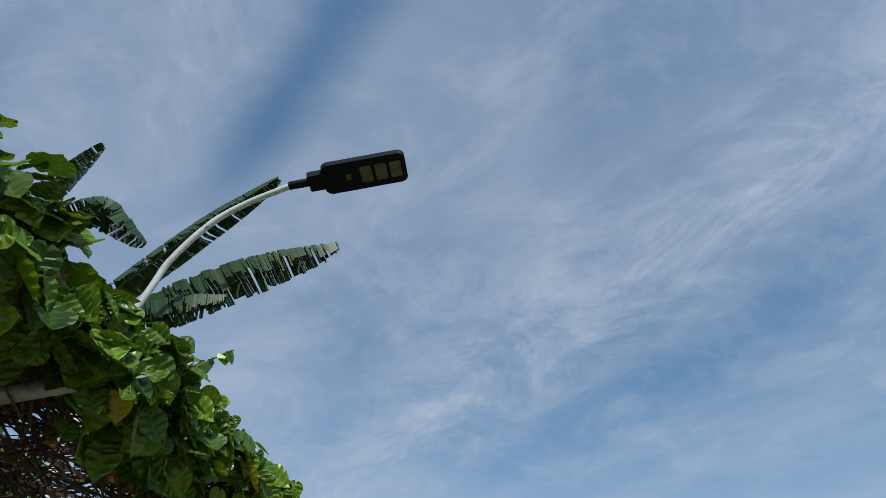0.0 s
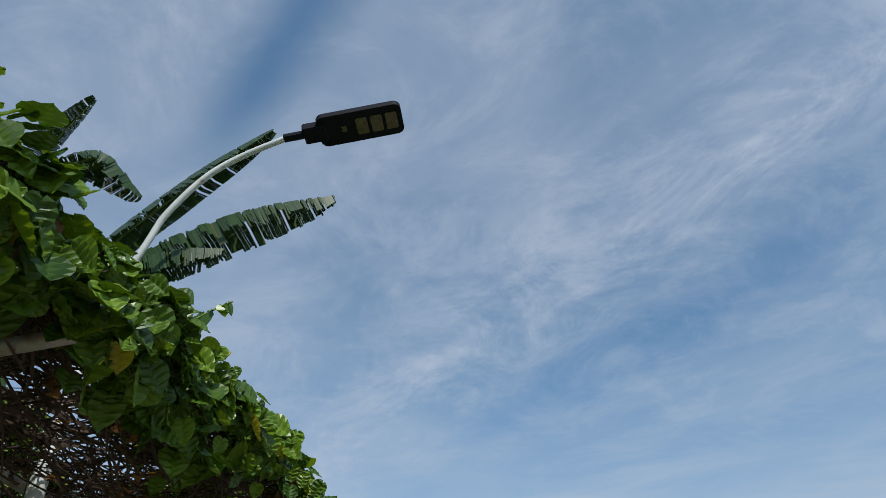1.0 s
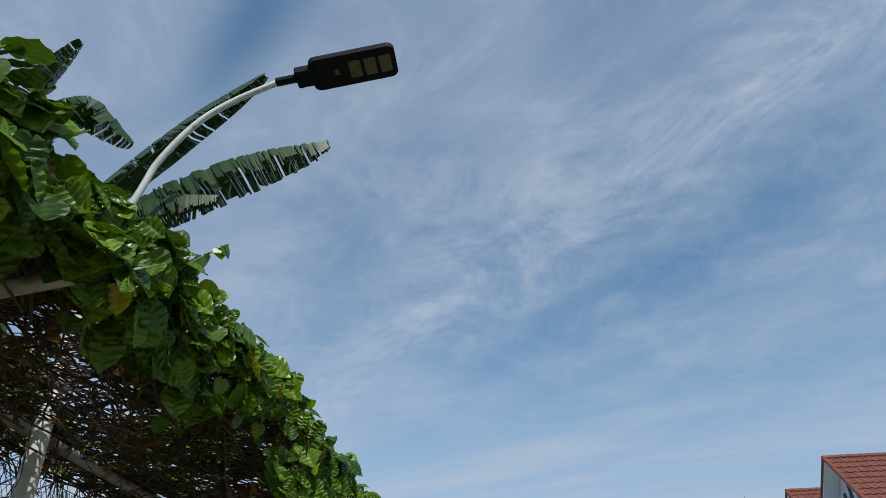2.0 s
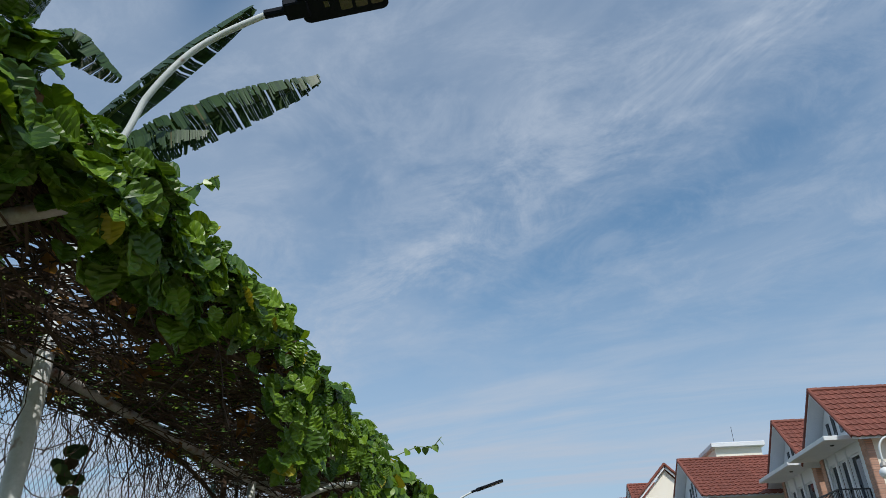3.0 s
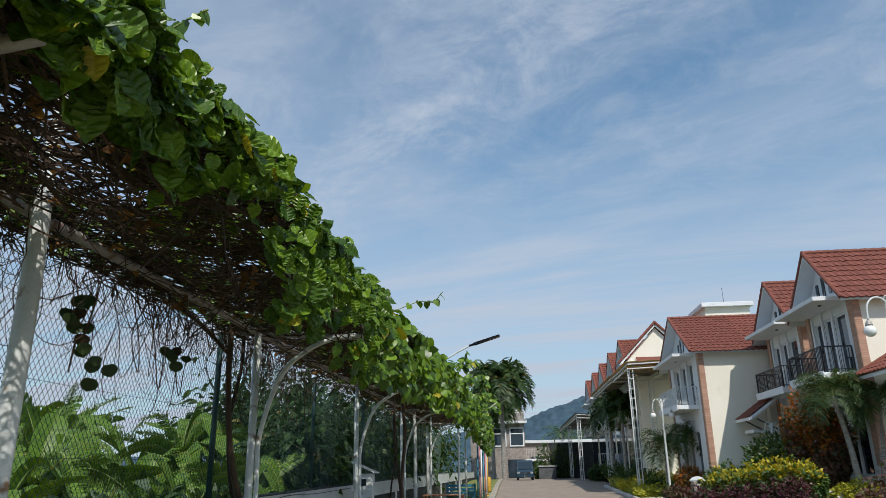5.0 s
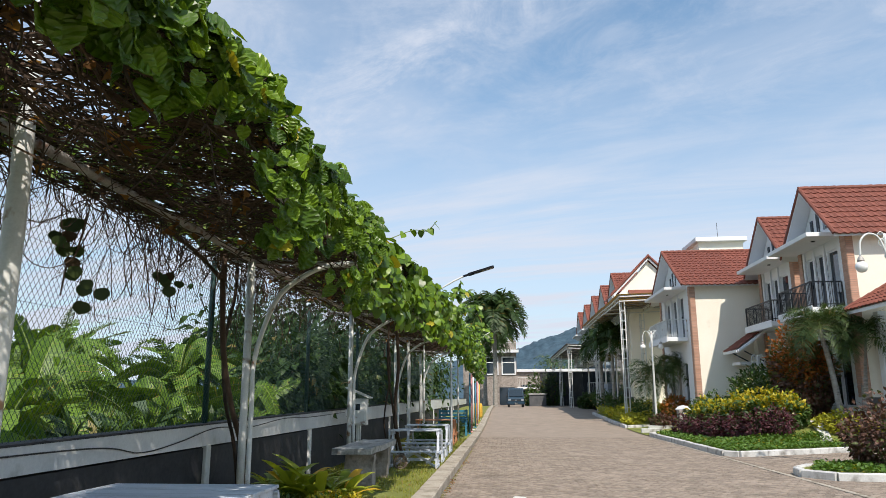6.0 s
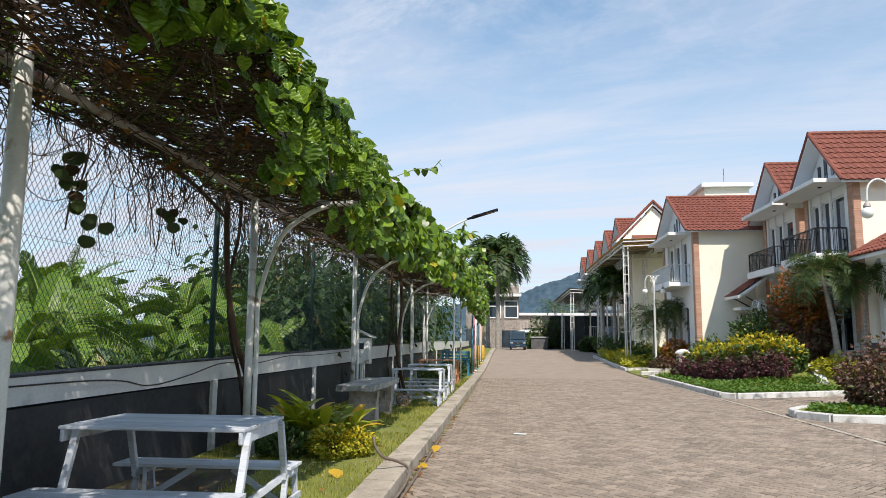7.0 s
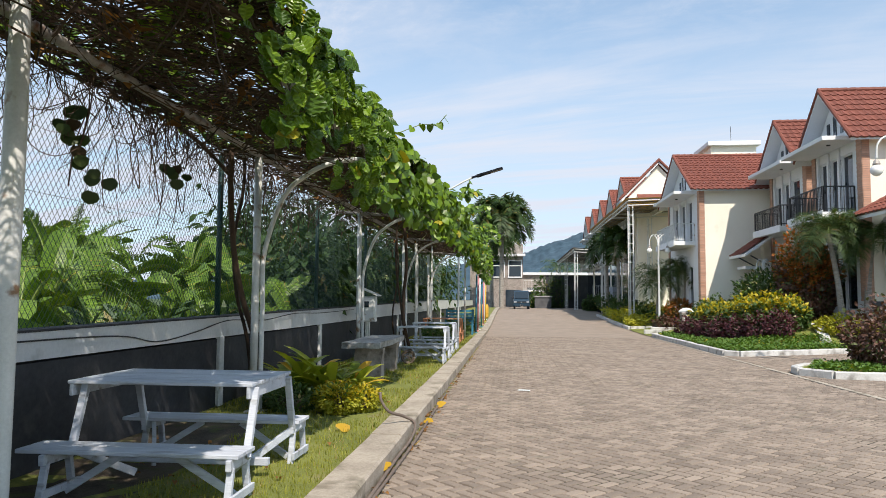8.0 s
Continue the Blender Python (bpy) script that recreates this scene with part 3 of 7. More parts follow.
def quilted_leaf(size):
    """A near vine leaf: broad and pointed, the blade raised between sunken side veins."""
    ys_ = [0.0, 0.07, 0.16, 0.27, 0.38, 0.50, 0.61, 0.72, 0.83, 1.0]
    half = [0.10, 0.34, 0.45, 0.50, 0.50, 0.465, 0.40, 0.31, 0.18, 0.0]
    v, f = [], []
    for k, (y, w) in enumerate(zip(ys_, half)):
        ridge = 0.050 if k % 2 else -0.025
        sag = -0.22 * y * y
        for s in (-1.0, -0.55, 0.0, 0.55, 1.0):
            a = abs(s)
            fall = -0.10 * (1 - a) + 0.05 * a * a - 0.10 * max(0, a - 0.6)
            v.append((s * w, y - 0.14 * a * (1 - y) + (0.07 * a * w), sag + fall * w * 2 + (ridge if 0 < a < 1 else ridge * 0.4 * a)))
    for k in range(len(ys_) - 1):
        for i in range(4):
            q = k * 5 + i
            f.append((q, q + 1, q + 6, q + 5))
    return [Vector(p) * size for p in v], f


def round_leaf(size):
    """A nearly round leaf with a short tip, slightly cupped, tip along +y."""
    v, f = [Vector((0, 0.45, -0.04))], []
    for k in range(12):
        a = 2 * math.pi * k / 12 - math.pi / 2
        r = 0.46 * (1 + (0.16 if k == 6 else 0) - (0.14 if k == 0 else 0))
        v.append(Vector((r * math.cos(a), 0.45 + r * math.sin(a), 0.05 * math.cos(2 * a) - 0.03)))
        f.append((0, k + 1, (k + 1) % 12 + 1))
    return [p * size for p in v], f


def blade_leaf(length, width, fold=0.2, droop=0.2):
    """A pointed leaf of six faces, tip along +y."""
    v = [(0, 0, 0), (0, length * 0.5, length * 0.06), (0, length, -droop * length)]
    for s in (1, -1):
        v += [(s * width * 0.42, length * 0.22, fold * width), (s * width * 0.5, length * 0.55, fold * width - droop * length * 0.25)]
    return [Vector(p) for p in v], [(0, 3, 1), (3, 4, 1), (1, 4, 2), (0, 1, 5), (5, 1, 6), (1, 2, 6)]


def turn_to(tip, face):
    """The turn that lays a leaf's tip along tip and its face towards face."""
    y = Vector(tip).normalized()
    z = Vector(face)
    z = (z - y * z.dot(y))
    z = z.normalized() if z.length > 1e-4 else y.orthogonal().normalized()
    x = y.cross(z)
    return Matrix((x, y, z)).transposed().to_4x4()


def scatter(leaf, poses):
    """Many copies of one leaf in one Geo."""
    lv, lf = leaf
    base = np.array([tuple(p) + (1.0,) for p in lv])
    g = Geo()
    for m in poses:
        w = base @ np.array(m).T
        k = len(g.v)
        g.v.extend(map(tuple, w[:, :3]))
        g.f.extend(tuple(i + k for i in q) for q in lf)
    return g


def rnd(a=1.0):
    return Vector((random.uniform(-a, a), random.uniform(-a, a), random.uniform(-a, a)))


# ---- the vine on the pergola ----
random.seed(11)
vine = thing("climbing_vine", (-2.6, 16, 3.4), "broad-leaved green vine covering the pergola, dry tangle beneath", "vine")


def edge_x(y):
    return -1.45 - 0.075 * float(np.interp(y, [2.2, 2.8, 8, 11], [0.3, 1, 1, 0.2])) + 0.035 * float(np.interp(y, [3.2, 3.8, 6.5, 9], [0, 1, 1, 0])) - 0.05 * min(max((3.6 - y) / 0.6, 0), 1) + 0.013 * max(y - 6, 0) + 0.10 * noise.noise((y * 0.55, 1.7, 0)) + 0.06 * noise.noise((y * 1.9, 4, 0))


def edge_drop(y):
    """How far the curtain of leaves hangs below the roof's edge."""
    if y > 10:
        return 0.85 + 0.40 * noise.noise((y * 0.5, 9.0, 2)) + 0.5 * min(max((y - 22) / 8, 0), 1) + 0.2 * noise.noise((y * 2.1, 3.0, 2))
    return float(np.interp(y, [0, 2.2, 2.7, 3.0, 3.5, 3.8, 4.1, 4.5, 4.75, 5.0, 5.5, 5.8, 6.05, 6.4, 6.9, 8.0, 9.0, 10.0],
                           [0.10, 0.26, 0.34, 0.38, 0.52, 0.46, 0.22, 0.22, 0.45, 0.85, 0.95, 0.55, 0.32, 0.75, 0.95, 0.85, 0.85, 0.85]))


def crest(y):
    """Top line of the leaf curtain at the roof's outer edge."""
    return float(np.interp(y, [0, 2.0, 2.6, 3.2, 4.5, 7.2, 14, 33], [3.10, 3.22, 3.38, 3.47, 3.52, 3.45, 3.70, 3.78])) + 0.04 * noise.noise((y * 1.7, 2, 6))


def roof_z(x, y):
    t = min(max((x + 3.4) / 1.9, 0), 1)
    return (1 - t) * (3.62 + 0.004 * y) + t * crest(y) + 0.05 * noise.noise((x * 0.9, y * 0.7, 5))


leaf = heart_leaf(1.0)
near_poses, poses, top_poses = [], [], []
OUT = Vector((0.85, -0.5, 0.55))
for i in range(8800):
    y = 0.2 + 33 * random.random() ** 1.35
    d = edge_drop(y)
    u = random.random()
    h = crest(y) + 0.03 - u * (d + 0.05)
    bulge = 0.10 * math.sin(u * math.pi) - 0.05 * u
    depth = random.random() ** 1.4 * (0.22 if y < 8 else 0.32)
    if y > 9 and (noise.noise((y * 1.3, h * 2.0, 12)) < -0.10 or random.random() < 0.25):
        continue
    if y < 9 and (random.random() < 0.42 or noise.noise((y * 2.3, h * 2.6, 12)) < -0.12):
        continue
    p = Vector((edge_x(y) + bulge - depth + 0.02, y, h + 0.05 * rnd().x))
    size = (random.uniform(0.085, 0.150) if y < 9 else random.uniform(0.10, 0.16)) * (1 if random.random() > 0.12 else 0.6)
    tip = Vector((0.25, -0.1, -0.8)) + rnd(0.80)
    face = OUT + rnd(0.95)
    m = Matrix.Translation(p) @ turn_to(tip, face) @ Matrix.Diagonal((size * random.uniform(0.85, 1.1), size, size * random.uniform(0.9, 1.7), 1))
    if y < 5.6 and depth < 0.10 and len(near_poses) < 300:
        near_poses.append(m)
    else:
        poses.append(m)
for i in range(16500):                              # on the roof
    y = 0.2 + 33 * random.random() ** 1.35 if i < 14000 else random.uniform(0.2, 4.5)
    x = -1.5 - 2.7 * random.random() ** 1.25
    if x < -2.1 and noise.noise((x * 0.9, y * 0.7, 8)) < -0.26:
        continue
    p = Vector((x, y, roof_z(x, y) + 0.01 + 0.08 * random.random() ** 2))
    if x > edge_x(y) - 0.10:
        continue
    size = random.uniform(0.09, 0.15)
    m = Matrix.Translation(p) @ turn_to(Vector((0.5, -0.2, -0.35)) + rnd(0.6), Vector((0.1, -0.2, 1)) + rnd(0.35)) @ Matrix.Diagonal((size, size, size, 1))
    top_poses.append(m)
for cx, cy, cz, n, r in ((-1.75, 1.55, 3.26, 90, 0.16), (-1.70, 1.9, 3.32, 90, 0.14), (-1.95, 1.8, 3.34, 40, 0.12), (-1.55, 2.8, 3.36, 25, 0.08), (-1.52, 2.30, 3.02, 40, 0.10), (-1.1, 14.5, 3.60, 60, 0.22), (-1.1, 17.5, 3.62, 70, 0.28), (-1.05, 21, 3.55, 70, 0.32), (-1.0, 24, 3.5, 70, 0.35)):
    for i in range(n):
        p = Vector((cx, cy, cz)) + Vector((max(-1.3 * r, min(1.3 * r, random.gauss(0, r))), max(-1.3 * r, min(1.3 * r, random.gauss(0, r))), min(0.6 * r, abs(random.gauss(0, r * 0.4)))))
        size = random.uniform(0.09, 0.15)
        top_poses.append(Matrix.Translation(p) @ turn_to(Vector((0.6, -0.2, -0.4)) + rnd(0.7), Vector((0.3, -0.4, 0.8)) + rnd(0.5)) @ Matrix.Diagonal((size, size, size, 1)))
fine_leaf = quilted_leaf(1.0)
part("foliage", scatter(fine_leaf, [m for m in poses if m.translation.y < 8]), M_VINE, vine, "hanging curtain of broad pointed leaves", smooth=False, kind="stuff", fix=False)
part("foliage", scatter(leaf, [m for m in poses if m.translation.y >= 8]), M_VINE, vine, "hanging curtain of broad leaves", smooth=True, kind="stuff", fix=False)
part("foliage", scatter(fine_leaf, [m for m in top_poses if m.translation.y < 5]), M_VINE, vine, "leaves spread over the roof", smooth=False, kind="stuff", fix=False)
top_poses = [m for m in top_poses if m.translation.y >= 5]
part("foliage", scatter(leaf, top_poses), M_VINE, vine, "leaves spread over the roof", smooth=True, kind="stuff", fix=False)
# leaf clusters hanging at the fence, the pergola's shade put into their colour
poses = []
for cx, cy, cz, n, r in ((-3.68, 5.85, 3.08, 7, 0.13), (-3.68, 5.95, 2.80, 7, 0.10), (-3.68, 6.3, 2.58, 3, 0.07), (-3.70, 7.75, 2.80, 4, 0.08), (-3.75, 7.9, 3.0, 3, 0.10)):
    for i in range(n):
        size = random.uniform(0.085, 0.13)
        p = Vector((cx, cy, cz)) + Vector((random.gauss(0, r * 0.5), random.gauss(0, r), random.gauss(0, r)))
        poses.append(Matrix.Translation(p) @ turn_to(Vector((0.1, 0, -1)) + rnd(0.4), Vector((0.6, -1, 0.1)) + rnd(0.5)) @ Matrix.Diagonal((size * 1.25, size * 1.0, size * 0.6, 1)))
part("foliage", scatter(round_leaf(1.0), poses), M_SHADELEAF, vine, "leaf clusters hanging by the fence, darkened for the pergola shade", smooth=True, kind="stuff", fix=False)

# dry tangle under the roof
random.seed(12)


def twig(g, p, d, length, r, bend, n=5):
    pts, d = [Vector(p)], Vector(d).normalized()
    for i in range(n):
        d = (d + rnd(bend)).normalized()
        d.z *= 0.82
        q = pts[-1] + d * length / n
        q.x = min(max(q.x, -4.2), edge_x(q.y) - 0.26)
        q.z = min(q.z, roof_z(q.x, q.y) + 0.015)
        pts.append(q)
    g.tube(pts, r, 3, cap=False)


g = Geo()
for i in range(9500):
    y = -0.5 + 33 * random.random() ** 1.7
    x = random.uniform(-4.15, -1.5)
    z = roof_z(x, y) - 0.01 - 0.15 * random.random() ** 1.6 - 0.10 * max(0, noise.noise((x * 1.1, y * 0.8, 2)))
    a = random.choice((random.gauss(0, 0.4), random.gauss(1.57, 0.5), random.uniform(0, 3.14)))
    twig(g, (x, y, z), (math.cos(a), math.sin(a), random.gauss(0, 0.18)), random.uniform(0.3, 1.3), random.uniform(0.003, 0.009) * (1.5 if random.random() < 0.08 else 1), 0.32)
part("dry_tangle", g, M_TWIG, vine, "dense tangle of dry brown stems", kind="stuff", fix=False)
g = Geo()
for i in range(150):                               # looping stems that hang by the fence
    y = random.uniform(3.6, 14) if i < 100 else random.uniform(14, 30)
    x = random.uniform(-4.12, -3.55)
    z = 3.45
    drop = random.uniform(0.25, 1.15) * (1.0 if random.random() < 0.5 else 0.6)
    w = random.uniform(-0.9, 0.9)
    loop = random.random() < 0.7
    pts = [(x, y, z), (x + 0.08 * rnd().x, y + w * 0.3 + 0.08 * rnd().x, z - drop * 0.45), (x + 0.1 * rnd().x, y + w * 0.6, z - drop * 0.9), (x + 0.08 * rnd().x, y + w, z - (drop * 0.5 if loop else drop * 1.15))]
    if loop:
        pts.append((x, y + w * 1.5, z - 0.05))
    g.tube(arc(pts, 5), random.uniform(0.002, 0.0065), 4, cap=False)
for i in range(230):                               # curling stems
    y = random.uniform(3.8, 13)
    p, d = Vector((random.uniform(-4.1, -3.5), y, 3.46)), Vector((0, random.uniform(-1, 1), -1)).normalized()
    turn_, pts = random.uniform(-0.42, 0.42), [p.copy()]
    for k in range(random.randint(8, 20)):
        c, s = math.cos(turn_), math.sin(turn_)
        d = Vector((d.x, d.y * c - d.z * s, d.y * s + d.z * c)) + rnd(0.10) + Vector((0, 0, -0.05))
        d.x *= 0.6
        d.normalize()
        turn_ = 0.95 * turn_ + random.uniform(-0.12, 0.12)
        p = p + d * 0.09
        p.x, p.z = min(max(p.x, -4.12), -3.3), min(max(p.z, 2.25), 3.52)
        pts.append(p.copy())
    g.tube(pts, random.uniform(0.0018, 0.005), 3, cap=False)
part("hanging_tangle", g, M_TWIG, vine, "looping bare stems hanging down", kind="stuff", fix=False)
for pts, r in (([(-3.72, 9.25, 3.5), (-3.70, 9.2, 3.0), (-3.70, 9.35, 2.2), (-3.66, 9.6, 1.55), (-3.62, 9.95, 1.0), (-3.5, 9.75, 0.5), (-3.45, 9.7, 0.06)], 0.038),
               ([(-3.8, 9.9, 3.55), (-3.75, 9.75, 3.0), (-3.8, 9.6, 2.3), (-3.78, 9.7, 1.6), (-3.7, 9.9, 1.0), (-3.6, 9.95, 0.06)], 0.024),
               ([(-3.9, 8.0, 3.5), (-3.8, 8.6, 3.35), (-3.72, 9.25, 3.1)], 0.025),
               ([(-2.75, 17.5, 3.4), (-2.7, 17.6, 2.4), (-2.8, 17.8, 1.6), (-2.75, 17.7, 0.9), (-2.6, 18.1, 0.06)], 0.04),
               ([(-2.9, 17.3, 3.4), (-2.95, 17.6, 2.3), (-2.85, 17.9, 1.2), (-2.75, 18.0, 0.06)], 0.025),
               ([(-3.1, 18.4, 3.4), (-3.0, 18.2, 2.2), (-3.1, 18.0, 1.1), (-2.95, 18.0, 0.06)], 0.02)):
    part("stem", Geo().tube(arc(pts, 5), r, 7), M_TWIG, vine, "dark woody vine stem", smooth=True)
dead = blade_leaf(0.13, 0.09, 0.4, 0.5)
poses = []
for i in range(900):
    y = 0.3 + 24 * random.random() ** 1.6
    x = random.uniform(-4.1, -1.6)
    if noise.noise((x * 1.6, y * 1.2, 4)) < 0.1:
        continue
    s = random.uniform(0.5, 1.3)
    poses.append(Matrix.Translation((x, y, roof_z(x, y) - 0.30 * random.random())) @ turn_to(rnd(), rnd()) @ Matrix.Scale(s, 4))
part("dead_leaves", scatter(dead, poses), M_DEAD, vine, "withered brown leaves caught in the stems", kind="stuff", fix=False)
# long shoots with tendrils that stand out against the sky
for pts, n in (([(-1.45, 8.3, 3.38), (-1.15, 8.35, 3.50), (-0.98, 8.3, 3.48), (-0.86, 8.25, 3.58)], 7), ([(-1.55, 3.0, 3.42), (-1.45, 3.02, 3.50), (-1.35, 3.0, 3.53)], 6), ([(-1.3, 17, 3.6), (-0.9, 17, 3.75), (-0.65, 16.9, 3.7)], 14), ([(-1.15, 14.0, 3.5), (-1.0, 14.1, 3.72), (-0.95, 14.0, 3.86)], 7)):
    line = arc(pts, 8)
    part("shoot", Geo().tube(line, 0.005, 5), M_RIB, vine, "thin green shoot", smooth=True)
    poses = []
    for i in range(n):
        p = line[int((i + 0.5) / n * (len(line) - 1))]
        s = random.uniform(0.06, 0.12)
        poses.append(Matrix.Translation(p) @ turn_to(Vector((0.5, 0, -0.6)) + rnd(0.7), Vector((0.2, -0.8, 0.6)) + rnd(0.5)) @ Matrix.Scale(s, 4))
    part("foliage", scatter(leaf, poses), M_VINE, vine, smooth=True, kind="stuff", fix=False)
for x, y, z in ((-1.38, 3.0, 3.52), (-1.43, 2.95, 3.52), (-1.36, 3.05, 3.50), (-1.45, 3.4, 3.50)):
    pts = [(x, y, z)]
    for i in range(9):
        a = i * 0.5
        pts.append((x + 0.02 * i, y, z + 0.03 * math.sin(a) + 0.008 * i))
    part("tendril", Geo().tube(pts, 0.0024, 4), M_RIB, vine, "curling thin tendril")


# ---- street lamps with solar heads ----
def solar_lamp(points, tip, group, thick=0.05):
    """White pole, arm bent over the street, flat black head with three light panels."""
    foot, top, tip = Vector(points[0]), Vector(points[-1]), Vector(tip)
    ob = thing("street_lamp", foot, "white steel street lamp with flat black solar head", "street lamp", group)
    line = arc(points, 8)
    part("pole", Geo().tube(line, [thick - (thick - 0.030) * min(1, max(0, (p.z - 3) / 2)) for p in line], 12), M_STEELWHITE, ob, smooth=True)
    part("foot_plate", Geo().box(foot.x - 0.13, foot.x + 0.13, foot.y - 0.13, foot.y + 0.13, foot.z - 0.01, foot.z + 0.02, 0.004), M_STEELWHITE, ob)
    d = (tip - top)
    k = d.length / 0.70                            # the head is drawn 0.70 long and sized to fit
    length = 0.70
    m = Matrix.Translation(top) @ turn_to(d, (0, 0, 1)) @ Matrix.Scale(k, 4)

    def put(name, g, mat_, parent, label=""):
        q = Geo().add([m @ Vector(p) for p in g.v], g.f)
        return part(name, q, mat_, parent, label)
    head_at = 0.24
    put("sleeve", Geo().tube([(0, -0.02, 0), (0, 0.12, 0)], 0.026, 10), M_LAMPBLACK, ob, "dark clamp sleeve")
    put("bracket", Geo().box(-0.062, 0.062, 0.10, head_at, -0.03, 0.03, 0.008), M_LAMPBLACK, ob)
    bm = bmesh.new()
    w = 0.115
    bmesh.ops.create_cube(bm, size=1, matrix=Matrix.Translation((0, (head_at - 0.05 + length) / 2, 0.0)) @ Matrix.Diagonal((2 * w, length - head_at + 0.05, 0.034, 1)))
    bmesh.ops.bevel(bm, geom=[e for e in bm.edges if abs(e.verts[0].co.z - e.verts[1].co.z) > 0.02], offset=0.045, segments=6, profile=0.5, affect="EDGES")
    head = put("lamp_head", Geo().bm(bm), M_LAMPBLACK, ob, "flat black rounded housing")
    for n in range(3):
        y = head_at + 0.215 + 0.090 * n
        bm = bmesh.new()
        bmesh.ops.create_cube(bm, size=1, matrix=Matrix.Translation((0, y, -0.0175)) @ Matrix.Diagonal((0.125, 0.07, 0.008, 1)))
        bmesh.ops.bevel(bm, geom=[e for e in bm.edges if abs(e.verts[0].co.z - e.verts[1].co.z) > 0.004], offset=0.012, segments=3, profile=0.5, affect="EDGES")
        put("light_panel", Geo().bm(bm), M_LED, head, "dull amber light panel")
    put("sensor", Geo().box(-0.022, 0.022, head_at + 0.09, head_at + 0.12, -0.022, -0.014, 0.003), M_LED, head, "small motion sensor window")
    put("solar_panel", Geo().box(-0.075, 0.075, head_at + 0.03, length - 0.05, 0.0172, 0.021), M_GLASS, head, "dark solar panel")
    return ob


solar_lamp([(-3.38, 4.92, 0.08), (-3.38, 4.92, 2.5), (-3.37, 4.92, 4.6), (-3.14, 4.91, 5.60), (-3.03, 4.90, 5.90), (-2.78, 4.90, 6.28), (-2.48, 4.90, 6.52), (-2.06, 4.90, 6.73)], (-0.955, 4.90, 6.90), "street lamps", 0.07)
solar_lamp([(-3.4, 24.6, 0.1), (-3.4, 24.6, 2.5), (-3.38, 24.6, 4.2), (-2.7, 24.6, 5.05), (-2.0, 24.55, 5.5), (-1.48, 24.5, 5.75)], (-0.45, 24.5, 6.06), "street lamps", 0.06)
solar_lamp([(-1.83, 45, rise(45) + 0.1), (-1.83, 45, 2.5), (-1.83, 45, 4.5), (-1.62, 45, 5.15), (-1.33, 45, 5.48), (-1.05, 45, 5.66)], (-0.66, 45, 5.80), "street lamps", 0.05)


# ---- things on the grass strip ----
def picnic_table(x0, x1, yc, z0, label, paint, group="picnic tables", width=0.96):
    """Slatted table with two benches on splayed legs, long side across the strip."""
    ob = thing("picnic_table", ((x0 + x1) / 2, yc, z0), label, "picnic table", group)
    top = z0 + 0.815
    n = 5
    w = width / n
    for i in range(n):
        y = yc - width / 2 + w * (i + 0.5)
        part("top_board", Geo().box(x0, x1, y - w / 2 + 0.007, y + w / 2 - 0.007, top - 0.028, top + random.uniform(-0.002, 0.002), 0.004), paint, ob)
    for x in (x0 + 0.03, x1 - 0.03):
        part("end_board", Geo().box(x - 0.015, x + 0.015, yc - width / 2 + 0.01, yc + width / 2 - 0.01, top - 0.12, top - 0.03, 0.004), paint, ob)
    for s in (-1, 1):
        ys_ = yc + s * 0.70
        for k in (0, 1):
            y = ys_ + (k - 0.5) * 0.17
            part("seat_board", Geo().box(x0 - 0.12, x1 + 0.06, y - 0.08, y + 0.08, z0 + 0.335, z0 + 0.365 + random.uniform(-0.002, 0.002), 0.004), paint, ob)
        for x in (x0 + 0.10, x1 - 0.0):
            part("seat_bearer", Geo().box(x - 0.02, x + 0.02, ys_ - 0.19, ys_ + 0.19, z0 + 0.255, z0 + 0.333, 0.004), paint, ob)
            for k in (-1, 1):
                part("leg", Geo().bar((x, ys_ + k * 0.13, z0 + 0.27), (x, ys_ + k * 0.20, z0 - 0.03), 0.05, 0.04, 0.004), paint, ob)
            part("foot_rail", Geo().bar((x + 0.03, ys_ - 0.22, z0 + 0.06), (x + 0.03, ys_ + 0.22, z0 + 0.06), 0.025, 0.06, 0.003), paint, ob)
            part("table_leg", Geo().bar((x, yc + s * (width / 2 - 0.10), top - 0.04), (x, yc + s * (width / 2 + 0.06), z0 + 0.30), 0.055, 0.045, 0.004), paint, ob)
            part("brace", Geo().bar((x + 0.045, yc + s * 0.62, z0 + 0.33), (x - (0.30 if x > (x0 + x1) / 2 else -0.30), yc + s * 0.15, z0 + 0.05), 0.035, 0.06, 0.003), paint, ob)
    for s in (-1, 1):
        for xa, xb in ((x0 + 0.12, x0 + 0.60), (x1 - 0.04, x1 - 0.52)):
            part("cross_brace", Geo().bar((xb, yc + s * 0.66, z0 + 0.32), (xa, yc + s * 0.62, z0 + 0.02), 0.03, 0.055, 0.003), paint, ob)
    part("tie_rail", Geo().box(x0 + 0.1, x1 - 0.02, yc - 0.03, yc + 0.03, z0 + 0.10, z0 + 0.16, 0.004), paint, ob)
    return ob


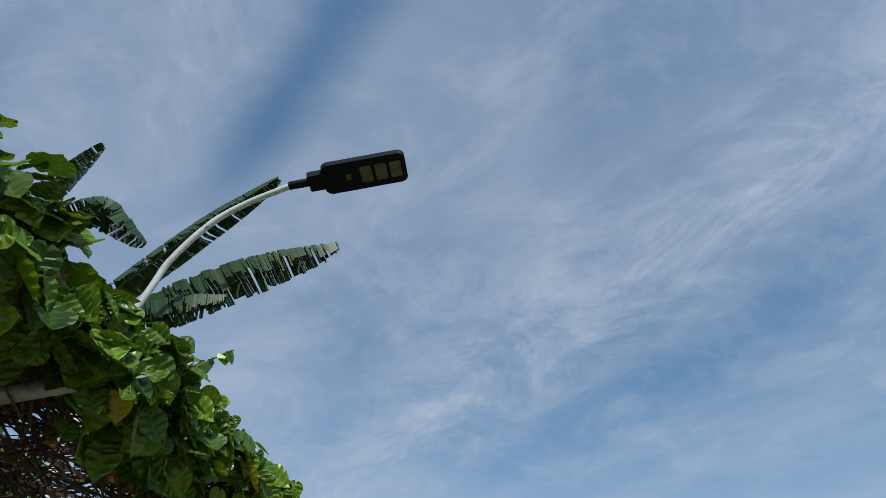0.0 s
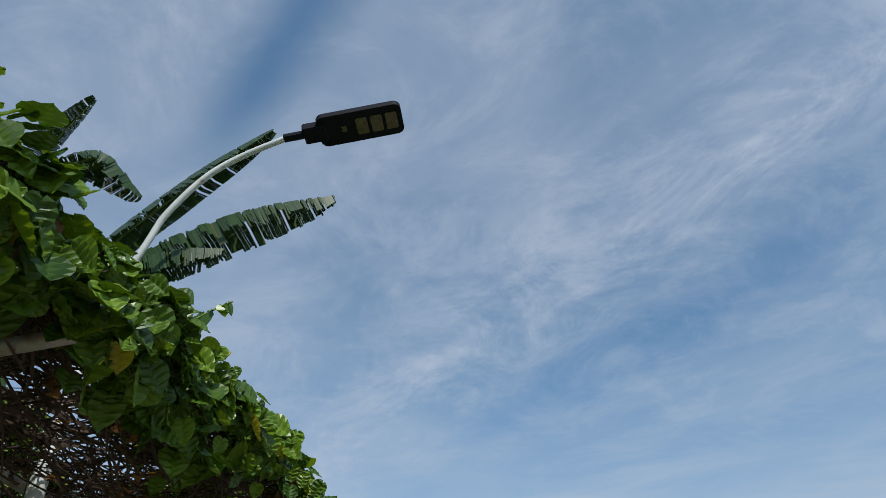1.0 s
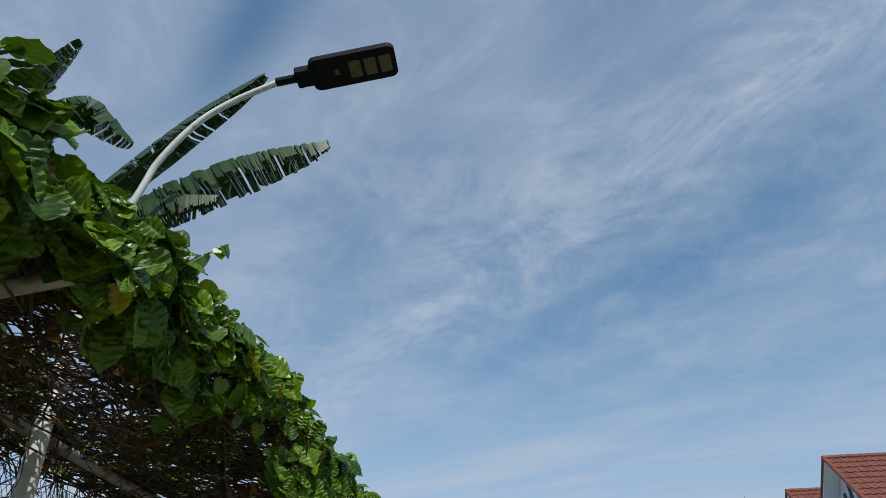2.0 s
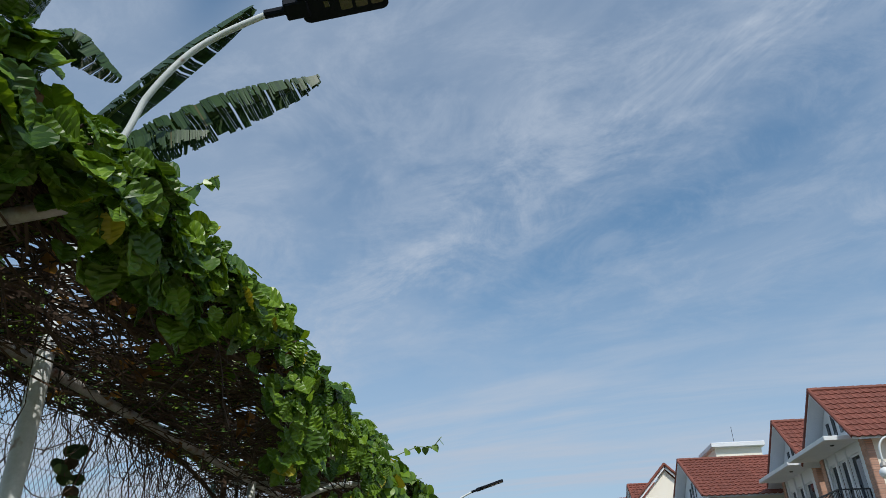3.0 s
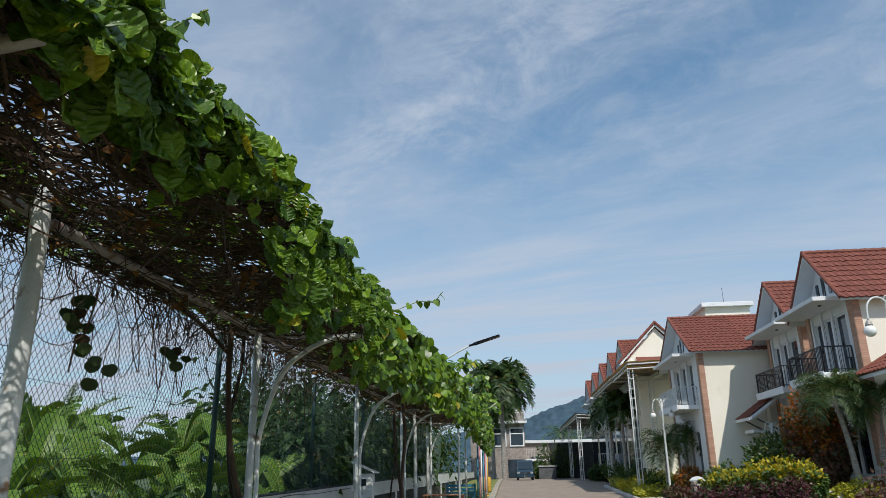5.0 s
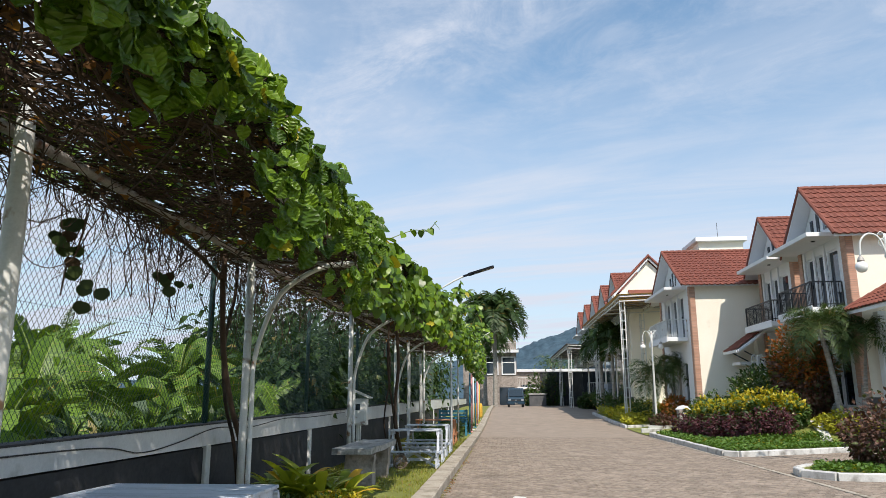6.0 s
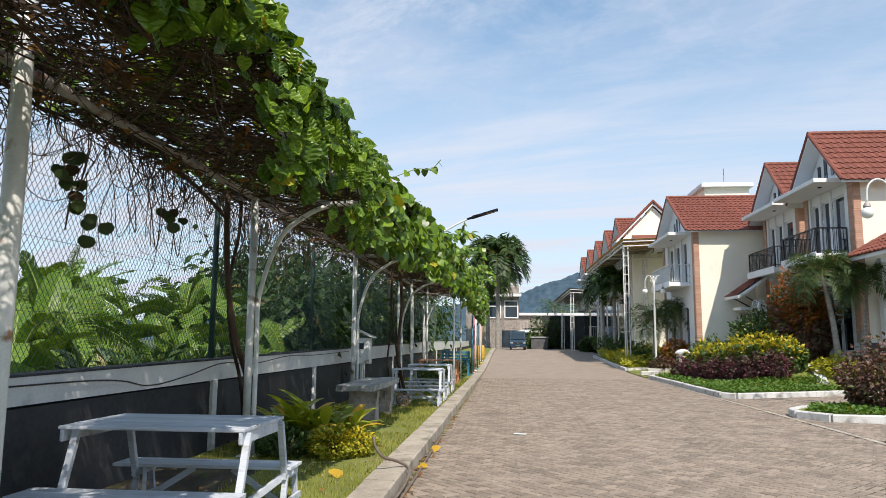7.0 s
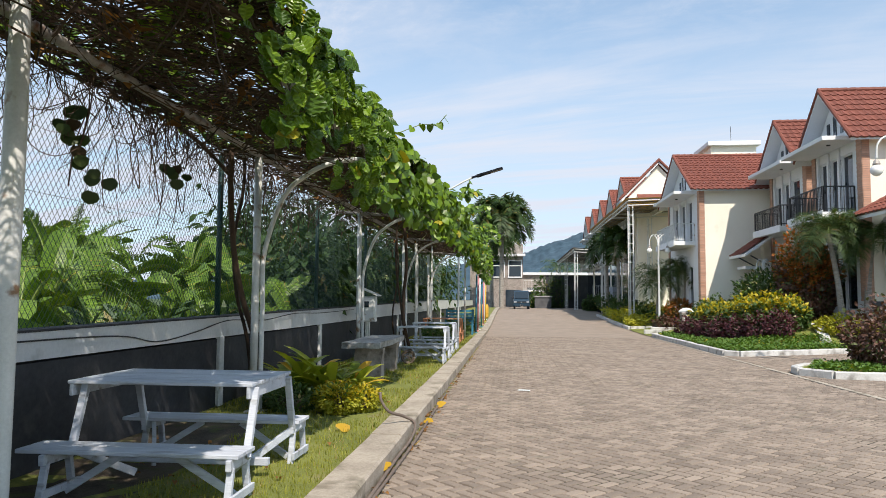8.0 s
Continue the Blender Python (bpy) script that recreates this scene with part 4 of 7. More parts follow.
random.seed(21)
picnic_table(-3.58, -2.10, 6.36, 0.09, "white-painted slatted picnic table with benches, paint worn, on grass", M_TIMBER)
picnic_table(-2.85, -1.70, 17.6, 0.09, "weathered white picnic table with benches beside the kerb", M_TIMBER)
picnic_table(-2.90, -1.75, 20.6, 0.09, "white picnic table with benches further along the strip", M_TIMBER)
M_ORANGEPAINT = surface("orange_painted_boards", (0.32, 0.13, 0.06), (0.52, 0.24, 0.12), 3, 0.7, 0.2, third=(0.2, 0.15, 0.1))
M_BLUEPAINT = surface("blue_painted_boards", (0.02, 0.13, 0.20), (0.04, 0.22, 0.32), 3, 0.6, 0.1)
picnic_table(-3.2, -1.9, 25.3, 0.09, "faded orange picnic table on the grass strip", M_ORANGEPAINT)

# stone bench
bench = thing("stone_bench", (-2.9, 14.3, 0.08), "rough stone bench with a thick weathered slab seat", "bench")
random.seed(22)
bm = bmesh.new()
bmesh.ops.create_cube(bm, size=1, matrix=Matrix.Translation((-2.82, 14.45, 0.72)) @ Matrix.Diagonal((0.70, 2.8, 0.10, 1)))
bmesh.ops.subdivide_edges(bm, edges=bm.edges[:], cuts=5, use_grid_fill=True)
for v in bm.verts:
    v.co += 0.022 * Vector(noise.noise_vector(v.co * 3.1)) + 0.012 * Vector(noise.noise_vector(v.co * 11))
part("slab", Geo().bm(bm), M_SLAB, bench, "thick weathered slab")
for y in (13.45, 15.1):
    bm = bmesh.new()
    bmesh.ops.create_cube(bm, size=1, matrix=Matrix.Translation((-2.74, y, 0.35)) @ Matrix.Diagonal((0.50, 0.26, 0.62, 1)))
    bmesh.ops.subdivide_edges(bm, edges=bm.edges[:], cuts=3, use_grid_fill=True)
    for v in bm.verts:
        v.co += 0.035 * Vector(noise.noise_vector(v.co * 4.0))
    part("stone_leg", Geo().bm(bm), M_STONE, bench, "rough boulder leg")

# electric meter box on a post
box_ = thing("meter_box", (-3.55, 17.0, 0.08), "pale grey metal meter box with a sloping hood on a post", "meter box")
part("post", Geo().box(-3.58, -3.52, 17.0, 17.06, 0.05, 1.1, 0.004), M_STEELWHITE, box_)
part("case", Geo().box(-3.75, -3.33, 16.90, 17.16, 1.02, 1.62, 0.012), M_STEELWHITE, box_)
part("door", Geo().box(-3.72, -3.36, 16.88, 16.898, 1.05, 1.59, 0.004), M_STEELWHITE, box_, "hinged front door")
part("dial_window", Geo().box(-3.60, -3.47, 16.872, 16.879, 1.36, 1.50, 0.002), M_GLASS, box_, "small dark window")
part("hood", Geo().prism([(-3.82, 16.8, 1.86), (-3.25, 16.8, 1.62), (-3.25, 16.8, 1.645), (-3.82, 16.8, 1.885)], (0, 0.5, 0)), M_STEELWHITE, box_, "sloping sheet hood")

# wheel of a handcart leaning at the table
wheel = thing("cart_wheel", (-2.5, 16.55, 0.09), "small rusty brown cart wheel on the grass", "wheel")
ring = [(-2.48 + 0.145 * math.cos(a), 16.55, 0.25 + 0.145 * math.sin(a)) for a in [i * math.pi / 10 for i in range(21)]]
part("tyre", Geo().tube(ring, 0.022, 8), M_BARK, wheel, "worn brown tyre", smooth=True)
ring = [(-2.48 + 0.11 * math.cos(a), 16.55, 0.25 + 0.11 * math.sin(a)) for a in [i * math.pi / 10 for i in range(21)]]
part("rim", Geo().tube(ring, 0.012, 6), M_BARK, wheel, "dull metal rim", smooth=True)
for i in range(4):
    a = i * math.pi / 4
    part("spoke", Geo().tube([(-2.48 + 0.11 * math.cos(a), 16.55, 0.25 + 0.11 * math.sin(a)), (-2.48 - 0.11 * math.cos(a), 16.55, 0.25 - 0.11 * math.sin(a))], 0.007, 5), M_BARK, wheel)

# garden hose hooked over the kerb
hose = thing("garden_hose", (-1.25, 8.0, 0.03), "grey-brown hose lying along the kerb, one end raised", "hose")
M_HOSE = surface("hose_rubber", (0.10, 0.075, 0.06), (0.20, 0.16, 0.13), 5, 0.6, 0.1)
line = arc([(-1.60, 8.45, 0.52), (-1.58, 8.45, 0.42), (-1.50, 8.5, 0.30), (-1.36, 8.7, 0.22), (-1.245, 8.75, 0.13), (-1.235, 8.3, 0.035), (-1.245, 7.4, 0.026), (-1.235, 6.4, 0.026), (-1.24, 5.4, 0.026), (-1.23, 3.8, 0.026)], 8)
part("hose_tube", Geo().tube(line, 0.017, 8), M_HOSE, hose, smooth=True)
line = arc([(-1.22, 5.2, 0.016), (-1.19, 8.2, 0.016), (-1.21, 10.5, 0.016), (-1.22, 12.2, 0.016)], 8)
part("hose_tube", Geo().tube(line, 0.016, 6), M_HOSE, hose, smooth=True)

# coloured posts, blue bench and bins far along the strip
M_PINK = surface("faded_pink_paint", (0.45, 0.16, 0.18), (0.60, 0.28, 0.30), 3, 0.7, 0.1)
M_AMBER = surface("amber_paint", (0.55, 0.30, 0.03), (0.70, 0.42, 0.06), 3, 0.6, 0.1)
blue = thing("garden_bench", (-2.3, 30.5, 0.09), "blue-painted wooden garden bench on the grass", "bench")
for i in range(4):
    part("back_slat", Geo().box(-2.95, -1.75, 30.80, 30.83, 0.60 + 0.14 * i, 0.70 + 0.14 * i, 0.004), M_BLUEPAINT, blue)
part("seat", Geo().box(-2.95, -1.75, 30.3, 30.8, 0.48, 0.53, 0.006), M_BLUEPAINT, blue)
for x in (-2.93, -1.80):
    for y in (30.32, 30.80):
        part("leg", Geo().box(x - 0.03, x + 0.03, y - 0.03, y + 0.03, 0.08, 1.15 if y > 30.5 else 0.75, 0.004), M_BLUEPAINT, blue)
    part("armrest", Geo().box(x - 0.04, x + 0.04, 30.28, 30.82, 0.75, 0.79, 0.004), M_BLUEPAINT, blue)
for i, (y, m_, nm) in enumerate(((31.8, M_BLUEPAINT, "blue"), (33.6, M_PINK, "pink"), (35.2, M_STEELWHITE, "white"), (37.5, M_BLUEPAINT, "blue"), (40.0, M_PINK, "pink"), (43, M_AMBER, "amber"))):
    x = -1.72
    z = rise(y) + 0.08
    pl = thing("painted_pole", (x, y, z), f"{nm} painted steel pole standing at the grass edge", "pole", "painted poles along the strip")
    part("pole", Geo().tube([(x, y, z - 0.05), (x + 0.03, y, z + 2.6)], 0.035, 8), m_, pl, smooth=True)
    part("foot", Geo().lathe((x, y, z - 0.02), [(0.10, 0), (0.10, 0.03), (0.05, 0.07)], 10), m_, pl)
barrel = thing("barrel", (-1.95, 47, rise(47) + 0.09), "amber plastic barrel on the grass edge", "barrel")
part("body", Geo().lathe((-1.95, 47, rise(47) + 0.08), [(0.26, 0), (0.29, 0.1), (0.30, 0.45), (0.29, 0.8), (0.25, 0.88), (0.24, 0.9)], 16), M_AMBER, barrel, smooth=True)
part("hoop", Geo().lathe((-1.95, 47, rise(47) + 0.4), [(0.305, 0), (0.315, 0.02), (0.305, 0.04)], 16), M_AMBER, barrel)


# ---- plants ----
def bush(name, at, radii, n, leaf_, mat_, label, category="bush", group="", up=0.25, seed=0, shell=0.5, second=None, size=(0.7, 1.3)):
    """A shrub: short stems and leaves in an uneven mass that stands on the ground at `at`."""
    random.seed(seed)
    at = Vector(at)
    ob = thing(name, at, label, category, group)
    rx, ry, rz = radii
    g = Geo()
    for i in range(9):
        a = random.uniform(0, 6.28)
        q = Vector((rx * 0.6 * math.cos(a) * random.random(), ry * 0.6 * math.sin(a) * random.random(), rz * random.uniform(0.9, 1.5)))
        g.tube([at + Vector((q.x * 0.4, q.y * 0.4, -0.04)), at + q * 0.5 + Vector((q.x * 0.1, 0, 0)), at + q], [0.02, 0.014, 0.006], 5)
    part("stem", g, M_BARK, ob)
    sets = [[], []]
    for i in range(n):
        d = Vector((random.gauss(0, 1), random.gauss(0, 1), random.gauss(0, 1))).normalized()
        r = (shell + (1 - shell) * random.random() ** 0.6)
        bump_ = 1 + 0.28 * noise.noise(d * 2.2 + Vector((seed, 0, 0))) + 0.16 * noise.noise(d * 6 + Vector((0, seed, 0)))
        p = Vector((d.x * rx, d.y * ry, rz + d.z * rz)) * r * bump_
        p.z = max(0.03, p.z)
        tip = Vector((d.x, d.y, d.z * 0.6 + up)) + rnd(0.7)
        face = d + Vector((0, 0, 0.8)) + rnd(0.5)
        m = Matrix.Translation(at + p) @ turn_to(tip, face) @ Matrix.Scale(random.uniform(*size), 4)
        sets[1 if second and d.z + 0.6 * noise.noise(d * 3) > second[1] else 0].append(m)
    part("foliage", scatter(leaf_, sets[0]), mat_, ob, kind="stuff", fix=False)
    if second:
        part("young_foliage", scatter(leaf_, sets[1]), second[0], ob, second[2], kind="stuff", fix=False)
    return ob


def tree(name, at, height, radii, n, leaf_, mat_, label, seed, trunk=0.14, clumps=16):
    """Tapered trunk, limbs, and a crown of leaf clumps with gaps."""
    random.seed(seed)
    at = Vector(at)
    ob = thing(name, at, label, "tree", "trees behind the fence")
    rx, ry, rz = radii
    c = at + Vector((0, 0, height - rz))
    part("trunk", Geo().tube(arc([at - Vector((0, 0, 0.1)), at + Vector((0.1, 0.05, (height - rz) * 0.5)), c], 5), [trunk * (1 - 0.05 * i) for i in range(11)], 8), M_BARK, ob, smooth=True)
    poses, limbs = [], Geo()
    for k in range(clumps):
        d = Vector((random.gauss(0, 1), random.gauss(0, 1), random.gauss(0.1, 0.8))).normalized()
        q = c + Vector((d.x * rx, d.y * ry, d.z * rz)) * random.uniform(0.35, 0.95)
        limbs.tube([c - Vector((0, 0, rz * 0.4)), (c + q) / 2 - Vector((0, 0, 0.15)), q], [trunk * 0.4, trunk * 0.25, 0.012], 5)
        rr = random.uniform(0.32, 0.55) * min(rx, rz)
        for i in range(n // clumps):
            e = Vector((random.gauss(0, 1), random.gauss(0, 1), random.gauss(0, 0.8))) * rr * 0.62
            poses.append(Matrix.Translation(q + e) @ turn_to(e.normalized() + Vector((0, 0, -0.4)) + rnd(0.6), Vector((0, 0, 1)) + rnd(0.7)) @ Matrix.Scale(random.uniform(0.7, 1.3), 4))
    part("limbs", limbs, M_BARK, ob)
    part("crown", scatter(leaf_, poses), mat_, ob, kind="stuff", fix=False)
    return ob


def banana_leaf(ob, line, width, torn, seed, droop=0.35, up=(0, 0, 1), roll=0.0, blade_mat=None):
    """One banana leaf along a line: a midrib and two blades torn into strips."""
    rng = random.Random(seed)
    line = arc(line, 10)
    n = len(line)
    rib = part("midrib", Geo().tube(line, [0.022 * (1 - 0.85 * i / (n - 1)) + 0.002 for i in range(n)], 6), M_RIB, ob, smooth=True)
    g = Geo()
    start = max(1, int(n * 0.10))
    m_ = 5 * (n - start)
    for s in (-1, 1):
        shift = 0.0
        for k in range(m_):
            a, b = start + k / 5, start + (k + 1) / 5
            cut = rng.random() < torn
            if rng.random() < torn * 0.14:
                continue
            if cut:
                shift = rng.gauss(0, 0.55) * torn
            tear = 0.93 if cut else 1.0
            rows = []
            for t in (a, a + (b - a) * tear):
                i = min(int(t), n - 2)
                p = line[i].lerp(line[i + 1], t - i)
                d = (line[i + 1] - line[i]).normalized()
                u = (t - start) / (n - start)
                w = width * 0.5 * (math.sin(math.pi * min(1, u * 0.92 + 0.06)) ** 0.55) * (1 - 0.15 * shift * shift)
                w = max(w, 0.02)
                side = d.cross(Vector(up)).normalized()
                if side.length < 0.1:
                    side = d.orthogonal().normalized()
                top_ = side.cross(d).normalized()
                side, top_ = side * math.cos(roll) + top_ * math.sin(roll), top_ * math.cos(roll) - side * math.sin(roll)
                dr = droop + shift
                e1 = p + side * s * w * 0.5 + top_ * (0.10 * w - dr * w * 0.20) + d * w * 0.12
                e2 = p + side * s * w * (1 - 0.25 * abs(dr)) - top_ * (dr * w * 0.85) + d * w * 0.28
                rows.append((p, e1, e2))
            (p0, a1, a2), (p1, b1, b2) = rows
            g.add([p0, a1, a2, p1, b1, b2], [(0, 1, 4, 3), (1, 2, 5, 4)])
    part("blade", g, blade_mat or M_BANANA, rib, kind="", fix=False)
    return rib


def banana_plant(at, height, n, reach, seed, torn=0.25, label="green banana plant with broad arching leaves", width=0.5):
    rng = random.Random(seed)
    at = Vector(at)
    ob = thing("banana_plant", at, label, "banana plant", "banana plants")
    top = at + Vector((rng.gauss(0, 0.1), rng.gauss(0, 0.1), height))
    part("stem", Geo().tube([at - Vector((0, 0, 0.1)), at.lerp(top, 0.5), top], [0.13, 0.11, 0.06], 9), M_RIB, ob, smooth=True)
    for i in range(n):
        a = i * 2.4 + rng.uniform(-0.3, 0.3)
        r = reach * rng.uniform(0.75, 1.15)
        lift = rng.uniform(0.45, 1.2)
        if i % 6 == 0:                             # young leaves stand nearly upright
            lift, r = rng.uniform(1.1, 1.6), r * rng.uniform(0.35, 0.7)
        d = Vector((math.cos(a), math.sin(a), 0))
        p1 = top + d * r * 0.12 + Vector((0, 0, 0.3 * lift * reach))
        p2 = top + d * r * 0.45 + Vector((0, 0, (0.55 * lift) * reach))
        stiff = rng.choice((0.0, 0.15, 0.35, 0.8))      # some leaves arch over, some stay straight
        p3 = top + d * r * 0.85 + Vector((0, 0, (0.50 * lift - 0.15 + stiff * (0.30 * lift + 0.15)) * reach))
        p4 = top + d * r * 1.15 + Vector((0, 0, (0.25 * lift - 0.32 + stiff * (0.75 * lift + 0.32)) * reach))
        banana_leaf(ob, [top - Vector((0, 0, 0.25)), p1, p2, p3, p4], width * rng.uniform(0.8, 1.2), torn * rng.choice((0.1, 0.6, 1.6)), seed * 31 + i, rng.uniform(-0.6, 0.3), roll=rng.uniform(-0.7, 0.7))
    return ob


# the tall banana whose torn leaves stand over the pergola
tall = thing("banana_plant", (-4.75, 5.7, -0.15), "tall banana plant, torn leaves over the pergola, darkened for shade", "banana plant", "banana plants")
part("stem", Geo().tube([(-4.75, 5.7, -0.2), (-4.72, 5.65, 2.5), (-4.6, 5.6, 4.7)], [0.16, 0.13, 0.07], 10), M_RIB, tall, smooth=True)
# darker copy of the banana leaf: shade of the undersides put into colour
M_BANANASHADE = leafy("shaded_banana_leaf", (0.012, 0.034, 0.010), (0.042, 0.085, 0.020), (0.10, 0.09, 0.03), 0.012, 0.45, 0.06)
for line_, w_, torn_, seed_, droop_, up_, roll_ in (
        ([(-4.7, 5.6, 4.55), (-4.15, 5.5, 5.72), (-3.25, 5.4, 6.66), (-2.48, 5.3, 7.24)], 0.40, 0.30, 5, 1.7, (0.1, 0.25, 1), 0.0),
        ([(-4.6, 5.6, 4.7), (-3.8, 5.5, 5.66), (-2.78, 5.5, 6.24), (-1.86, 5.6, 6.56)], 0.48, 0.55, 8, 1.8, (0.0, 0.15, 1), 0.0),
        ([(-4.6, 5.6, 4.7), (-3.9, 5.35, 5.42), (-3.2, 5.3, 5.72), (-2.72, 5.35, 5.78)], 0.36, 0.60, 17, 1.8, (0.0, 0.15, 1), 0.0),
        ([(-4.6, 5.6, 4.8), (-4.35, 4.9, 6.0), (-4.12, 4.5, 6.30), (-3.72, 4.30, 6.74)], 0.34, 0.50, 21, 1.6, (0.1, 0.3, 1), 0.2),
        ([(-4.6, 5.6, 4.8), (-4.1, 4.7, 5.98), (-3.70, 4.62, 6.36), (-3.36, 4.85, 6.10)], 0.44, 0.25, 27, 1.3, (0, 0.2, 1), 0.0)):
    banana_leaf(tall, line_, w_, torn_, seed_, droop_, up_, roll_, M_BANANASHADE)
for i, (x, y, z, h, n, r) in enumerate(((-6.6, 9.2, -0.15, 1.25, 8, 1.35), (-7.6, 11.6, -0.15, 1.6, 8, 1.5), (-6.2, 12.6, -0.15, 1.1, 7, 1.3), (-9.6, 14.0, -0.15, 2.1, 8, 1.6), (-5.9, 15.5, -0.15, 1.2, 7, 1.4),
                                         (-8.2, 17.5, -0.15, 2.2, 8, 1.7), (-11.5, 18, -0.15, 2.6, 8, 1.9), (-6.5, 20.5, -0.15, 1.8, 7, 1.7), (-6.0, 7.2, -0.15, 0.7, 7, 1.1), (-10.5, 23.5, -0.15, 2.8, 8, 2.0), (-7.0, 10.4, -0.15, 1.5, 7, 1.4), (-8.8, 12.8, -0.15, 1.7, 8, 1.5), (-5.5, 8.3, -0.15, 0.75, 7, 1.0), (-5.4, 11.4, -0.15, 0.9, 7, 1.1), (-13.5, 20.5, -0.15, 2.6, 7, 2.0), (-6.0, 25.5, -0.15, 2.2, 7, 1.7))):
    banana_plant((x, y, z), h * 0.82, n + 6, r * 0.95, 100 + i, 0.14 + 0.12 * (i % 4), width=0.40 + 0.08 * (i % 3))

tl = blade_leaf(0.30, 0.14, 0.25, 0.25)
for i, (x, y, h, rx, rz, n) in enumerate(((-7.5, 21.5, 4.3, 1.9, 1.5, 2200), (-6.6, 24.5, 5.0, 2.0, 2.0, 2400), (-6.4, 28.5, 5.2, 2.2, 2.3, 2400), (-6.8, 33.5, 5.4, 2.4, 2.4, 2200), (-7.5, 39, 6.0, 2.6, 2.6, 2000), (-6.2, 45, 5.6, 2.6, 2.4, 1800), (-11, 31, 6.5, 3.0, 2.8, 1800), (-7.5, 53, 6.5, 3.2, 3.0, 1600), (-7, 62, 6.5, 3.5, 3.0, 1600), (-5.4, 17.8, 3.3, 1.2, 1.2, 1500), (-5.5, 30.5, 3.6, 1.3, 1.5, 1500), (-5.6, 36, 4.0, 1.5, 1.8, 1500))):
    tree("broadleaf_tree", (x, y, -0.15), h, (rx, rx * 1.1, rz), n, tl, M_TREE, "dense dark green broadleaf tree behind the garden fence", 300 + i)
under = blade_leaf(0.26, 0.10, 0.2, 0.3)
for i, (x, y, rx, ry, rz) in enumerate(((-5.6, 10.5, 0.9, 1.6, 0.75), (-5.4, 13.8, 0.8, 1.6, 0.85), (-5.5, 17.5, 0.9, 1.8, 1.0), (-5.5, 21.5, 0.9, 2.0, 1.2), (-5.5, 26, 0.9, 2.2, 1.3), (-5.5, 31, 0.9, 2.5, 1.4), (-5.5, 37, 0.9, 3.0, 1.5), (-8.5, 9.5, 1.5, 1.6, 0.8), (-7.6, 10.4, 1.3, 1.2, 0.75), (-9.6, 12.6, 1.6, 1.4, 0.95), (-10.5, 11, 1.8, 1.8, 0.9), (-13, 14, 2.4, 2.2, 1.1), (-17, 18, 3, 3, 1.4))):
    bush("undergrowth", (x, y, -0.15), (rx, ry, rz), 1100, under, M_TREE if i % 2 else M_SHRUB, "tangled green undergrowth behind the garden wall", "undergrowth", "undergrowth behind the wall", seed=400 + i)


# cordyline with yellow leaves beside the bench
def rosette(name, at, n, length, width, mat_, label, category, seed, lift=0.8, odd=None, droop=0.48):
    random.seed(seed)
    at = Vector(at)
    ob = thing(name, at, label, category)
    part("crown_base", Geo().lathe((at.x, at.y, at.z - 0.03), [(0.06, 0), (0.05, 0.08), (0.02, 0.14)], 8), M_RIB, ob)
    for i in range(n):
        a = i * 2.399 + random.uniform(-0.2, 0.2)
        r = length * random.uniform(0.7, 1.15)
        el = lift * random.uniform(0.35, 1.15)
        d = Vector((math.cos(a), math.sin(a), 0))
        pts = arc([at + Vector((0, 0, 0.06)), at + d * r * 0.35 + Vector((0, 0, 0.06 + r * 0.42 * el)), at + d * r * 0.75 + Vector((0, 0, 0.06 + r * 0.62 * el)), at + d * r + Vector((0, 0, r * droop * el))], 4)
        g = Geo()
        side = Vector((-d.y, d.x, 0))
        k = len(pts)
        for j, p in enumerate(pts):
            w = width * 0.5 * math.sin(math.pi * min(0.98, (j + 0.9) / (k + 0.2))) ** 0.7
            g.v += [tuple(p + side * w + Vector((0, 0, 0.25 * w))), tuple(p), tuple(p - side * w + Vector((0, 0, 0.25 * w)))]
        for j in range(k - 1):
            q = j * 3
            g.f += [(q, q + 1, q + 4, q + 3), (q + 1, q + 2, q + 5, q + 4)]
        part("leaf", g, odd if odd and random.random() < 0.20 else mat_, ob, smooth=True, fix=False)
    return ob


M_CORDY = leafy("broad_blade_leaf", (0.09, 0.17, 0.020), (0.46, 0.50, 0.06), rough=0.35, through_light=0.35)
M_CORDYGOLD = leafy("gold_blade_leaf", (0.50, 0.30, 0.03), (0.65, 0.42, 0.05), rough=0.4, through_light=0.35)
for i, (x, y, n, l_) in enumerate(((-3.05, 10.6, 20, 1.05), (-2.70, 10.5, 20, 1.0), (-2.42, 10.7, 18, 0.85), (-3.35, 10.9, 16, 0.95))):
    rosette("foliage_plant", (x, y, 0.09), n + 4, l_ * 0.66, 0.15, M_CORDY, "leafy border plant with green and golden broad blades", "border plant", 500 + i, 1.2, M_CORDYGOLD, 0.75)
small = blade_leaf(0.055, 0.03, 0.2, 0.1)
for i, (x, y, rx, ry, rz) in enumerate(((-2.32, 9.55, 0.27, 0.28, 0.19), (-2.08, 9.75, 0.24, 0.26, 0.17), (-2.50, 9.75, 0.22, 0.25, 0.16))):
    bush("golden_shrub", (x, y, 0.09), (rx, ry, rz), 1500, small, M_LIME, "low clipped golden-yellow shrub on the grass", "shrub", "golden shrubs", seed=520 + i, shell=0.7, second=(M_YELLOW, 0.25, "golden-yellow top leaves"))
for i, (x, y) in enumerate(((-2.95, 9.6), (-3.2, 9.9))):
    bush("low_shrub", (x, y, 0.09), (0.34, 0.32, 0.18), 700, small, M_SHRUB, "low dark green shrub at the foot of the wall", "shrub", seed=530 + i, shell=0.6)
